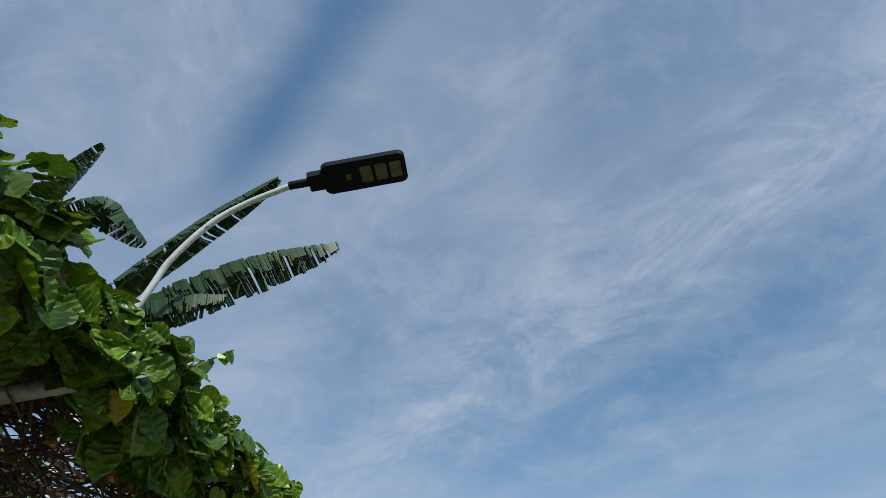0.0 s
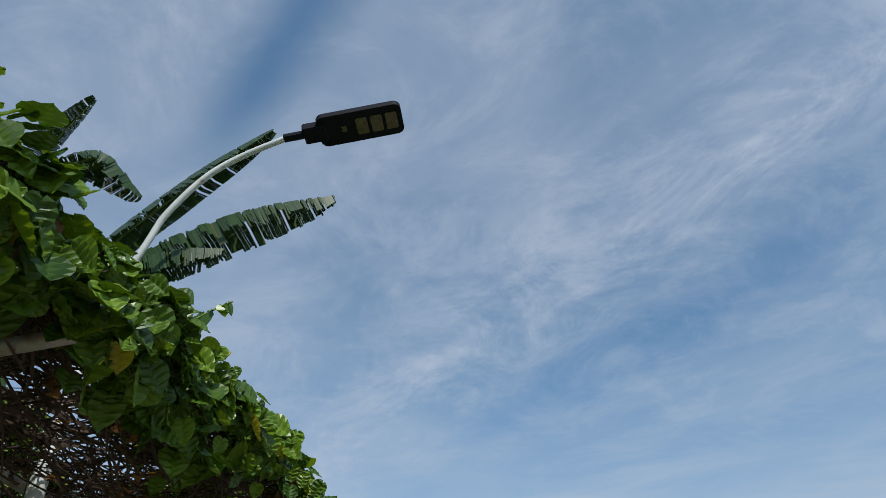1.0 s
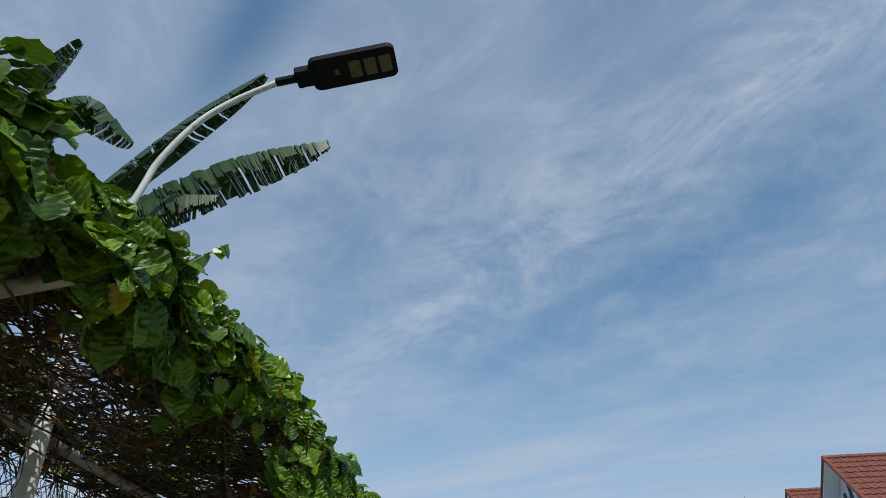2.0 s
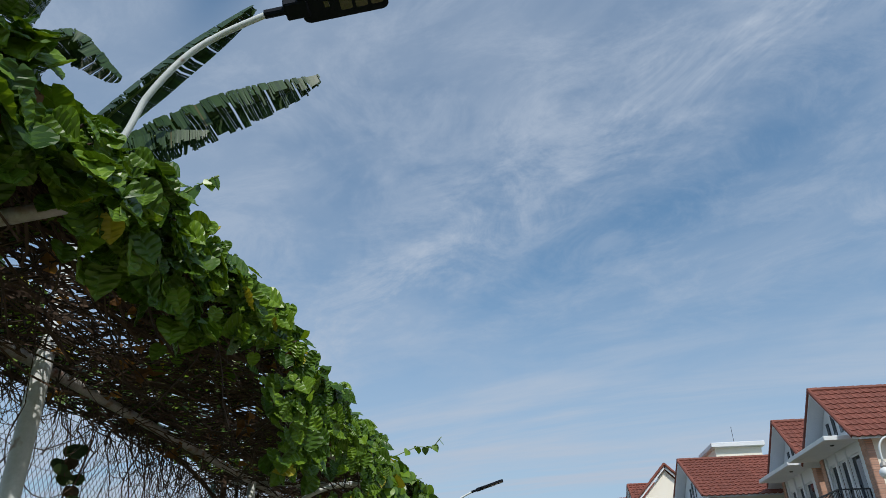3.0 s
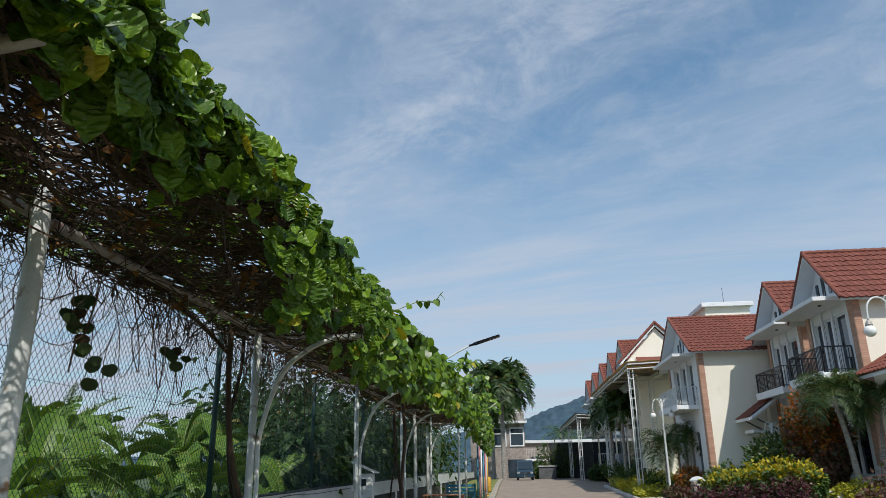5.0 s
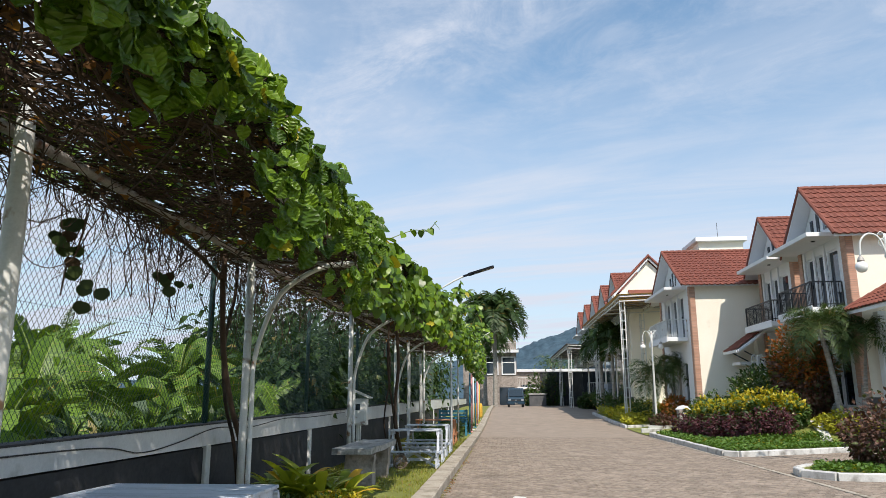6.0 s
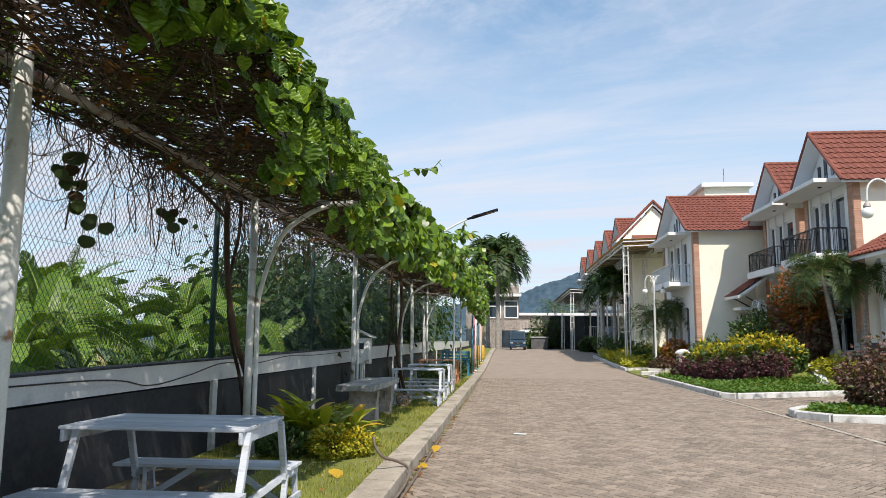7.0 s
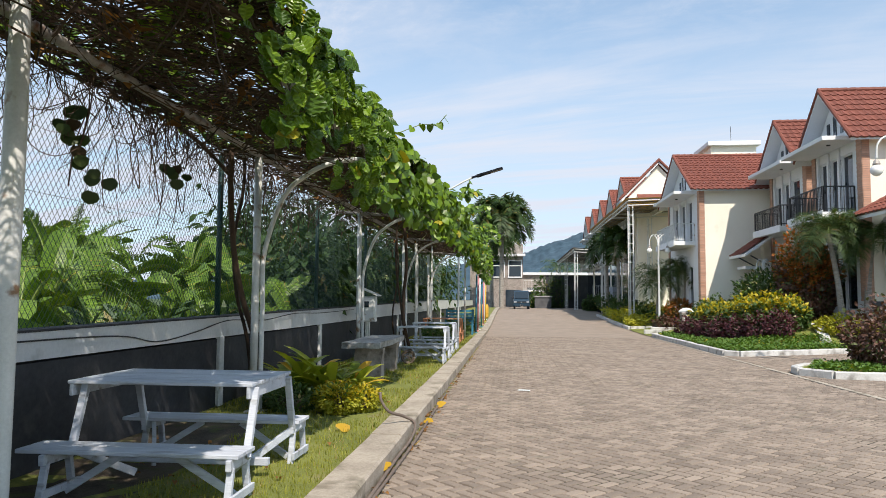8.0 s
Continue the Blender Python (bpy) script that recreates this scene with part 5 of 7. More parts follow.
for i, (x, y) in enumerate(((-2.4, 22.5), (-2.6, 23.6), (-2.3, 28), (-2.2, 34), (-2.3, 37))):
    bush("strip_shrub", (x, y, rise(y) + 0.09), (0.5, 0.6, 0.34), 800, blade_leaf(0.12, 0.06), M_SHRUB, "leafy green shrub on the grass strip", "shrub", seed=540 + i)

# fallen yellow leaves
fallen = [(-2.02, 8.35, 0.125, 0.17), (-1.25, 7.0, 0.05, 0.13), (-1.22, 9.6, 0.03, 0.12), (-1.2, 10.9, 0.03, 0.12), (-1.15, 8.2, 0.02, 0.10)]
random.seed(33)
for x, y, z, s in fallen:
    lv, lf = heart_leaf(s)
    m = Matrix.Translation((x, y, z)) @ turn_to(rnd() * Vector((1, 1, 0.1)), (0.2, -0.7, 0.8))
    ob = part("fallen_leaf", Geo().add([m @ p for p in lv], lf), M_CORDYGOLD, None, smooth=True, fix=False)
    tagged(ob, "dry yellow leaf fallen beside the kerb", "leaf", "fallen leaves")

random.seed(35)
poses = []
for i in range(160):
    y = 4.5 + 16 * random.random() ** 1.4
    x = -1.25 + abs(random.gauss(0, 0.05)) if random.random() < 0.7 else random.uniform(-3.9, -1.7)
    z = 0.012 if x > -1.27 else 0.115
    poses.append(Matrix.Translation((x, y, z)) @ turn_to(rnd() * Vector((1, 1, 0.2)), Vector((0, 0, 1)) + rnd(0.6)) @ Matrix.Scale(random.uniform(0.35, 0.8), 4))
tagged(part("leaf_litter", scatter(blade_leaf(0.10, 0.06, 0.3, 0.3), poses), M_DEAD, None, fix=False), "dry brown leaf litter along the kerb", "leaf litter", kind="stuff")
scrap = part("paper_scrap", Geo().prism([(-0.05, 12.9, 0.006), (0.16, 12.86, 0.006), (0.18, 13.0, 0.006), (-0.02, 13.05, 0.006)], (0.0, 0.0, 0.004)), M_STEELWHITE, None)
tagged(scrap, "small white paper scrap lying on the street", "paper scrap")
cable = thing("cable", (-4.07, 9, 1.2), "thin black cable sagging along the garden wall", "cable")
part("cable_run", Geo().tube(arc([(-4.085, 4, 1.19), (-4.08, 7.2, 1.17), (-4.08, 8.2, 1.06), (-4.07, 9.1, 1.12), (-4.08, 10.2, 1.24), (-4.08, 11.5, 1.20), (-4.08, 13.2, 1.28), (-4.08, 15, 1.26), (-4.08, 18, 1.29)], 8), 0.007, 6), M_BLACKMETAL, cable, smooth=True)

# grass blades
random.seed(34)
blade = ([Vector((-0.004, 0, 0)), Vector((0.004, 0, 0)), Vector((0.001, 0.010, 0.036))], [(0, 1, 2)])
poses = []
for i in range(42000):
    y = 4.2 + 24 * random.random() ** 1.9
    x = random.uniform(-4.05, -1.64)
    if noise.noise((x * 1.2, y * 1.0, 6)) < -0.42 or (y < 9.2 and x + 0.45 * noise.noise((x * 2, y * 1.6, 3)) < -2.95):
        continue
    s = random.uniform(0.5, 1.25) * (1 + 0.05 * y)
    poses.append(Matrix.Translation((x, y, 0.085 + 0.02 * noise.noise((x * 1.3, y * 1.3, 0)))) @ Matrix.Rotation(random.uniform(0, 6.28), 4, "Z") @ Matrix.Rotation(random.uniform(-0.6, 0.6), 4, "X") @ Matrix.Scale(s, 4))
tagged(part("grass", scatter(blade, poses), M_GRASS, None, fix=False), "short sunlit grass on the strip", "grass", kind="stuff")
poses = []
for i in range(2600):                                # moss and weeds in the gutter
    y = 4.5 + 20 * random.random() ** 1.5
    x = -1.26 + abs(random.gauss(0, 0.035))
    poses.append(Matrix.Translation((x, y, 0.0)) @ Matrix.Rotation(random.uniform(0, 6.28), 4, "Z") @ Matrix.Rotation(random.uniform(-0.8, 0.8), 4, "X") @ Matrix.Scale(random.uniform(0.3, 0.7), 4))
tagged(part("gutter_weeds", scatter(blade, poses), M_GRASS, None, fix=False), "small weeds in the gutter joint", "weeds", kind="stuff")


# ---- plants on the house side ----
cov = blade_leaf(0.09, 0.06, 0.2, 0.1)


def cover_bed(name, poly, n, mat_, label, seed, h=0.10, leaf_=None):
    random.seed(seed)
    xs, ys_ = [p[0] for p in poly], [p[1] for p in poly]
    poses = []
    while len(poses) < n:
        x, y = random.uniform(min(xs), max(xs)), random.uniform(min(ys_), max(ys_))
        if not inside((x, y), poly):
            continue
        z = lot(x, y) + h * random.random() * (0.6 + 0.8 * (0.5 + noise.noise((x * 2, y * 2, seed))))
        poses.append(Matrix.Translation((x, y, z)) @ turn_to(rnd() * Vector((1, 1, 0.3)) + Vector((0, 0, 0.35)), Vector((0, 0, 1)) + rnd(0.5)) @ Matrix.Scale(random.uniform(0.7, 1.3), 4))
    tagged(part(name, scatter(leaf_ or cov, poses), mat_, None, fix=False), label, "ground cover", kind="stuff")


cover_bed("ground_cover", [(6.05, 21.7), (6.35, 21.5), (10.3, 23.4), (9.8, 24.4), (8.0, 24.6), (7.0, 26.5), (6.9, 31.5), (6.1, 31.6)], 9000, M_COVER, "bright green ground cover inside the kerb", 610)
cover_bed("ground_cover", [(6.1, 16.3), (6.45, 15.85), (8.6, 15.6), (8.6, 17.7), (6.7, 17.5)], 2600, M_COVER, "bright green ground cover inside the kerb", 611)
cover_bed("ground_cover", [(6.1, 38.4), (9.3, 40.1), (9.3, 51), (6.1, 51)], 3500, M_LIME, "yellow-green ground cover in a bed", 612, 0.45, blade_leaf(0.2, 0.1))
crot = blade_leaf(0.16, 0.075, 0.2, 0.25)
for i, (x, y, rx, ry, rz) in enumerate(((7.75, 29.6, 0.8, 0.9, 0.72), (8.0, 28.0, 0.8, 0.8, 0.75), (8.35, 26.8, 0.8, 0.7, 0.78), (8.5, 26.2, 0.75, 0.65, 0.80), (8.85, 25.6, 0.68, 0.6, 0.74), (9.15, 25.1, 0.48, 0.5, 0.60))):
    bush("croton_bush", (x, y, lot(x, y) - 0.05), (rx, ry, rz * 0.86), 1900, crot, M_SHRUB, "variegated croton bush with golden-yellow top leaves", "bush", "croton bushes", seed=620 + i, second=(M_YELLOW, 0.50, "golden-yellow top leaves"))
purp = blade_leaf(0.13, 0.05, 0.2, 0.3)
for i, (x, y) in enumerate(((7.0, 30.6), (7.05, 29.4), (7.2, 28.2), (7.4, 27.1), (7.75, 26.0), (8.1, 25.2), (8.55, 24.6))):
    bush("maroon_shrub", (x, y, lot(x, y) - 0.03), (0.45, 0.6, 0.42), 800, purp, M_PURPLE, "low maroon-leaved shrub in a row before the crotons", "shrub", "maroon shrubs", seed=640 + i)
lime = blade_leaf(0.11, 0.06, 0.2, 0.15)
for i, (x, y) in enumerate(((10.35, 24.75), (10.95, 24.75), (11.55, 24.8), (12.1, 24.9))):
    bush("lime_hedge", (x, y, lot(x, y) - 0.05), (0.6, 0.5, 0.30), 1000, lime, M_LIME, "low clipped lime-green hedge before the house", "hedge", "lime hedge", seed=660 + i, shell=0.7)
big = blade_leaf(0.17, 0.07, 0.2, 0.2)
bush("pruned_shrub", (10.4, 26.9, lot(10.4, 26.9) - 0.05), (1.05, 1.05, 1.62), 7500, blade_leaf(0.15, 0.08), M_BROWNLEAF, "tall rounded shrub, dark below and rust-orange above", "shrub", seed=670, shell=0.55, second=(M_ORANGE, 0.02, "rust-orange young leaves"))
bush("leafy_shrub", (9.7, 29.4, lot(9.7, 29.4) - 0.05), (1.1, 1.1, 0.95), 2600, big, M_SHRUB, "full dark green garden shrub", "shrub", seed=671)
bush("leafy_shrub", (10.6, 31.0, lot(10.6, 31.0) - 0.05), (1.3, 1.2, 1.05), 2400, big, M_SHRUB, "full dark green garden shrub", "shrub", seed=672)
bush("leafy_shrub", (8.4, 31.6, lot(8.4, 31.6) - 0.05), (0.75, 0.75, 0.68), 1400, big, M_SHRUB, "rounded green shrub beside the path", "shrub", seed=673)
bush("bronze_shrub", (8.2, 17.0, 0.12), (1.08, 0.9, 0.72), 3600, blade_leaf(0.12, 0.06), M_BROWNLEAF, "bronze-brown leafy shrub on a small island", "shrub", seed=674, shell=0.45)
bush("orange_shrub", (8.4, 37.6, lot(8.4, 37.6) - 0.05), (0.62, 0.62, 0.62), 1300, big, M_ORANGE, "round rust-orange shrub beside the house", "shrub", seed=675, shell=0.7)
for i, (x, y, r) in enumerate(((7.6, 42, 0.55), (8.2, 46, 0.7), (7.4, 50, 0.8), (7.3, 54, 0.9), (7.5, 58, 1.0), (8.4, 35.0, 0.35), (7.3, 36.2, 0.4), (7.9, 38.6, 0.4))):
    bush("garden_shrub", (x, y, lot(x, y) - 0.05), (r, r * 1.2, r * 0.75), 900, big, M_SHRUB if i != 6 else M_BROWNLEAF, "dark green garden shrub beside the street", "shrub", "garden shrubs", seed=680 + i)
for i in range(6):
    x, y = 6.5 + 0.45 * (i % 3), 40.0 + 1.6 * i
    bush("lime_bush", (x, y, lot(x, y) - 0.03), (0.5, 0.8, 0.24), 600, lime, M_YELLOW if i % 2 else M_LIME, "low golden-green clipped bush in a bed", "bush", "lime bushes in the bed", seed=690 + i, shell=0.7)


def palm(at, height, n, length, label, seed, trunk=0.13, droop=0.9, leaflets=22, leaf_len=0.5, lean=(0, 0), thick=0.05, spread=1.0, broad=0.05, mat_=None):
    """A palm: ringed trunk and arching fronds of many leaflets."""
    rng = random.Random(seed)
    at = Vector(at)
    ob = thing("palm_tree", at, label, "palm tree", "palms")
    top = at + Vector((lean[0], lean[1], height))
    line = arc([at - Vector((0, 0, 0.08)), at.lerp(top, 0.5) - Vector((lean[0] * 0.15, 0, 0)), top], 12)
    part("trunk", Geo().tube(line, [trunk * (1.25 - 0.5 * i / (len(line) - 1)) * (1 + (0.06 if i % 2 else 0)) for i in range(len(line))], 10), M_PALMBARK, ob)
    for i in range(n):
        a = i * 2.399 + rng.uniform(-0.25, 0.25)
        el = 1.15 - 1.5 * (i / n) + rng.uniform(-0.12, 0.12)
        d = Vector((math.cos(a), math.sin(a), 0))
        r = length * rng.uniform(0.85, 1.1)
        p1 = top + d * r * 0.3 * math.cos(el) * spread + Vector((0, 0, r * 0.36 * math.sin(el) + 0.05))
        p2 = p1 + d * r * 0.33 * max(0.35, math.cos(el - 0.5)) * spread + Vector((0, 0, r * 0.30 * math.sin(el - 0.6 * droop)))
        p3 = p2 + d * r * 0.28 * max(0.25, math.cos(el - 1.0)) * spread + Vector((0, 0, r * 0.38 * math.sin(el - 1.35 * droop)))
        rib = arc([top, p1, p2, p3], 8)
        fr = part("frond", Geo().tube(rib, [thick * 0.35 * (1 - 0.8 * k / (len(rib) - 1)) for k in range(len(rib))], 4), M_RIB, ob)
        g = Geo()
        for k in range(leaflets):
            u = 0.12 + 0.88 * k / leaflets
            t = u * (len(rib) - 1)
            j = min(int(t), len(rib) - 2)
            p = rib[j].lerp(rib[j + 1], t - j)
            e = (rib[j + 1] - rib[j]).normalized()
            sd = e.cross(Vector((0, 0, 1)))
            sd = sd.normalized() if sd.length > 0.05 else d.cross(Vector((0, 0, 1)))
            ln = leaf_len * (0.45 + 0.75 * math.sin(math.pi * min(0.95, u * 0.9 + 0.08))) * rng.uniform(0.85, 1.15)
            for s in (-1, 1):
                tip = p + (sd * s * 0.8 + e * 0.55 + Vector((0, 0, rng.uniform(-0.5, 0.25)))) * ln
                mid = p.lerp(tip, 0.5) + Vector((0, 0, 0.10 * ln))
                w = e * broad * ln
                g.add([p, mid + w, mid - w, tip], [(0, 2, 1), (1, 2, 3)])
        part("foliage", g, mat_ or M_PALM, fr, kind="stuff", fix=False)
    return ob


palm((10.85, 25.3, lot(10.85, 25.3)), 3.05, 26, 1.45, "garden palm with a grey trunk and feathery crown", 701, 0.085, 0.9, 46, 0.50, (-0.35, 0.1), 0.05, 1.0, 0.03)
palm((11.55, 25.2, lot(11.55, 25.2)), 2.95, 26, 1.45, "garden palm with a leaning grey trunk", 702, 0.10, 0.9, 46, 0.50, (0.25, 0.0), 0.05, 1.0, 0.03)
palm((8.9, 38.4, lot(8.9, 38.4)), 2.4, 24, 1.5, "small garden palm beside the cream house", 703, 0.08, 0.8, 34, 0.5, (0.0, 0.0), 0.05, 1.0, 0.035)
palm((7.7, 39.6, lot(7.7, 39.6)), 2.3, 24, 1.8, "small garden palm before the balcony", 704, 0.09, 0.7, 34, 0.55, (0.1, 0.0), 0.05, 1.0, 0.035)
palm((7.35, 51.0, lot(7.35, 51.0)), 5.0, 20, 2.1, "dark palm with drooping fronds under the canopy", 705, 0.12, 1.1, 30, 0.8, (0, 0), 0.05, 1.0, 0.09, M_TREE)
palm((7.3, 56.5, lot(7.3, 56.5)), 4.9, 18, 2.2, "dark palm with drooping fronds beside the street", 706, 0.12, 1.1, 30, 0.75, (0, 0), 0.05, 1.0, 0.09, M_TREE)
palm((-1.2, 76, rise(76)), 9.7, 34, 4.6, "tall palm with a full drooping crown at the street's end", 707, 0.22, 1.15, 44, 1.25, (0, 0), 0.09, 1.0, 0.09, M_TREE)
palm((-2.5, 84, rise(76)), 8.2, 28, 4.0, "tall palm with a full drooping crown at the street's end", 708, 0.2, 1.15, 40, 1.1, (0, 0), 0.09, 1.0, 0.09, M_TREE)
for i, (x, y) in enumerate(((8.0, 128), (13, 135), (10.5, 142))):
    palm((x, y, 0.6), 6.5, 18, 4.2, "far palm before the wooded hill", 720 + i, 0.22, 0.7, 14, 1.0)


# ---- houses ----
def tile_mesh():
    """One clay pan tile: rolled on one side, hollow on the other; 0.25 wide, laid along +y up the slope."""
    prof = [(0.0, 0.030), (0.045, 0.052), (0.09, 0.030), (0.14, 0.010), (0.20, 0.010), (0.25, 0.030)]
    v, f = [], []
    for y, z in ((0.0, 0.036), (0.40, 0.0)):
        for x, h in prof:
            v.append((x, y, h + z))
    for x, h in prof:
        v.append((x, 0.0, h - 0.006))
    n = len(prof)
    for i in range(n - 1):
        f += [(i, i + 1, n + i + 1, n + i), (2 * n + i, 2 * n + i + 1, i + 1, i)]
    return v, f


TILE = tile_mesh()
tile_data = raw_mesh("roof_tile", TILE[0], TILE[1], M_TILE, fix=False)


def tiled_slope(parent, origin, along, up_edge, length, rows_len, singles):
    """Tiles on a slope from the eave corner `origin`; `along` the eave, `up_edge` up the slope."""
    o, ax, ay = Vector(origin), Vector(along).normalized(), Vector(up_edge).normalized()
    m3 = Matrix((ax, ay, ax.cross(ay))).transposed().to_4x4()
    rows, cols = int(rows_len / 0.33), int(length / 0.25)
    g = Geo()
    base = np.array([tuple(p) + (1.0,) for p in TILE[0]])
    for r in range(rows):
        for c in range(cols):
            m = Matrix.Translation(o + ax * (c * 0.25) + ay * (r * 0.33 * (rows_len / (rows * 0.33))) + rnd(0.004)) @ m3
            if singles and c < singles:
                piece("roof_tile", tile_data, m, parent)
            else:
                w = base @ np.array(m).T
                k = len(g.v)
                g.v.extend(map(tuple, w[:, :3]))
                g.f.extend(tuple(i + k for i in q) for q in TILE[1])
    if g.v:
        part("roof_tiles", g, M_TILE, parent, kind="stuff", fix=False)


def rail(parent, a, b, z, h, mat_, step=0.11, label=""):
    """A balustrade from a to b: two rails and upright bars."""
    a, b = Vector((a[0], a[1], z)), Vector((b[0], b[1], z))
    u = Vector((0, 0, 1))
    ob = part("railing", Geo().bar(a + u * h, b + u * h, 0.05, 0.045, 0.004), mat_, parent, label)
    part("lower_rail", Geo().bar(a + u * 0.10, b + u * 0.10, 0.03, 0.03), mat_, ob)
    n = max(2, round((b - a).length / step))
    for i in range(n + 1):
        p = a.lerp(b, i / n)
        t = 0.022 if i in (0, n) else 0.010
        part("baluster", Geo().box(p.x - t, p.x + t, p.y - t, p.y + t, z, z + h, 0), mat_, ob)
    return ob


def quoin(parent, x0, x1, y0, y1, z0, z1, faces):
    """A brick-faced corner pier; faces: which of -x and -y sides carry bricks."""
    part("pier", Geo().box(x0, x1, y0, y1, z0, z1, 0), M_MORTAR, parent, "brick corner pier")
    pier = parent
    n = int((z1 - z0) / 0.075)
    g = Geo()
    for i in range(n):
        z = z0 + 0.075 * (i + 0.5)
        if "x" in faces:
            k = max(1, round((y1 - y0) / 0.22))
            w = (y1 - y0) / k
            for j in range(k):
                s = 0.5 * w if i % 2 else 0
                g.box(x0 - 0.012, x0 + 0.01, max(y0, y0 + j * w + 0.006 - s * 0.5), min(y1, y0 + (j + 1) * w - 0.006 - s * 0.5), z - 0.031, z + 0.031)
        if "y" in faces:
            k = max(1, round((x1 - x0) / 0.22))
            w = (x1 - x0) / k
            for j in range(k):
                g.box(x0 + j * w + 0.006, x0 + (j + 1) * w - 0.006, y0 - 0.012, y0 + 0.01, z - 0.031, z + 0.031)
    part("bricks", g, M_BRICK, pier, "orange bricks", kind="stuff")


def house(at_x, y0, y1, zb, ze, za, depth, rails, label, over=0.55, bal=1.1, tiles=0, floor=4.62, bal_y=None, south_plain=True, tile_len=None, group="street houses", detail=True):
    """Two-storey house, gable towards the street: roof verge at at_x, the wall `over` behind it."""
    yc = (y0 + y1) / 2
    wx = at_x + over
    ob = thing("house", (wx, yc, zb), label, "house", group)
    slope = (za - ze) / (yc - y0)
    ey = 0.40                                    # eave overhang
    wy0, wy1 = y0 + ey, y1 - ey
    wz = ze + slope * ey - 0.12
    t = 0.2
    # walls with thickness
    part("side_wall", Geo().box(wx, wx + depth, wy0, wy0 + t, zb - 0.5, wz, 0), M_CREAM, ob, "cream-plastered side wall")
    part("side_wall", Geo().box(wx, wx + depth, wy1 - t, wy1, zb - 0.5, wz, 0), M_CREAM, ob, "cream-plastered side wall")
    part("back_wall", Geo().prism([(wx + depth, wy0 + t, zb - 0.5), (wx + depth, wy1 - t, zb - 0.5), (wx + depth, wy1 - t, wz), (wx + depth, yc, za - 0.15), (wx + depth, wy0 + t, wz)], (-t, 0, 0)), M_CREAM, ob)
    part("plinth", Geo().box(wx - 0.04, wx + depth - 0.3, wy0 - 0.03, wy0 - 0.002, zb - 0.6, zb + 0.45, 0.01), M_PLINTH, ob, "dark plinth")
    # front: two door openings on each floor
    half = (wy1 - wy0) / 2
    dw, dh = min(0.42, half * 0.22), 2.1
    cuts = [yc - half * 0.42, yc + half * 0.02, yc + half * 0.46]
    fl = [(zb + 0.15, zb + 0.15 + dh), (floor + 0.04, floor + dh)]
    edges = [wy0 + t]
    for c in cuts:
        edges += [c - dw, c + dw]
    edges.append(wy1 - t)
    g = Geo()
    for i in range(0, len(edges), 2):
        g.box(wx, wx + t, edges[i], edges[i + 1], zb - 0.5, wz, 0)
    for c in cuts:
        g.box(wx, wx + t, c - dw, c + dw, zb - 0.5, fl[0][0])
        g.box(wx, wx + t, c - dw, c + dw, fl[0][1], fl[1][0])
        g.box(wx, wx + t, c - dw, c + dw, fl[1][1], wz)
    front = part("front_wall", g, M_WHITE, ob, "white-plastered front wall")
    part("gable", Geo().prism([(wx + 0.02, wy0 + t, wz + 0.002), (wx + 0.02, wy1 - t, wz + 0.002), (wx + 0.02, yc, za - 0.12)], (0.15, 0, 0)), M_WHITE, ob, "white gable wall")
    for k, (c, hgt) in enumerate(((yc - 0.52, 0.55), (yc, 0.75), (yc + 0.52, 0.55))):
        part("gable_window", Geo().box(wx - 0.02, wx + 0.018, c - 0.10, c + 0.10, wz + 0.30, wz + 0.30 + hgt, 0.004), M_GLASS, ob, "narrow dark gable window")
    for k, c in enumerate(cuts):
        for lo, hi in fl:
            d = part("door", Geo().box(wx + 0.09, wx + 0.12, c - dw + 0.05, c + dw - 0.05, lo + 0.04, hi - 0.06, 0), M_GLASS, ob, "dark glazed door")
            g = Geo().box(wx + 0.06, wx + 0.14, c - dw, c - dw + 0.05, lo, hi).box(wx + 0.06, wx + 0.14, c + dw - 0.05, c + dw, lo, hi)
            g.box(wx + 0.06, wx + 0.14, c - dw + 0.05, c + dw - 0.05, hi - 0.06, hi).box(wx + 0.06, wx + 0.14, c - dw + 0.05, c + dw - 0.05, lo, lo + 0.04)
            part("door_frame", g, M_WHITE, d, "white frame")
            part("handle", Geo().box(wx + 0.065, wx + 0.088, c + dw - 0.12, c + dw - 0.09, lo + 0.95, lo + 1.10, 0.003), M_BLACKMETAL, d)
        part("pilaster", Geo().box(wx - 0.07, wx - 0.002, c + dw + 0.04, c + dw + 0.18, floor - 0.1, wz - 0.25, 0.01), M_WHITE, ob)
    if not detail:
        # no opening: a dark panel stands in for deep shade on the far fronts
        part("garage_opening", Geo().box(wx - 0.03, wx - 0.003, wy0 + 0.3, wy1 - 0.3, zb - 0.1, floor - 0.35, 0), M_GLASS, ob, "dark panel standing in for the ground-floor shade")
    if detail:
        quoin(ob, wx - 0.05, wx + 0.20, wy0 - 0.03, wy0 + 0.35, zb + 0.45, wz - 0.05, "xy")
        quoin(ob, wx - 0.05, wx + 0.30, wy1 - 0.32, wy1 + 0.0, zb + 0.45, wz - 0.05, "x")
    # balcony, with flat canopy above
    b0, b1 = bal_y or (yc - 1.5, yc + 1.5)
    bx = wx - bal
    slab = part("balcony", Geo().box(bx, wx - 0.002, b0, b1, floor - 0.20, floor, 0.015), M_WHITE, ob, "white balcony slab")
    part("fascia", Geo().box(bx - 0.04, bx - 0.002, b0 - 0.04, b1 + 0.04, floor - 0.24, floor + 0.05, 0.008), M_WHITE, slab)
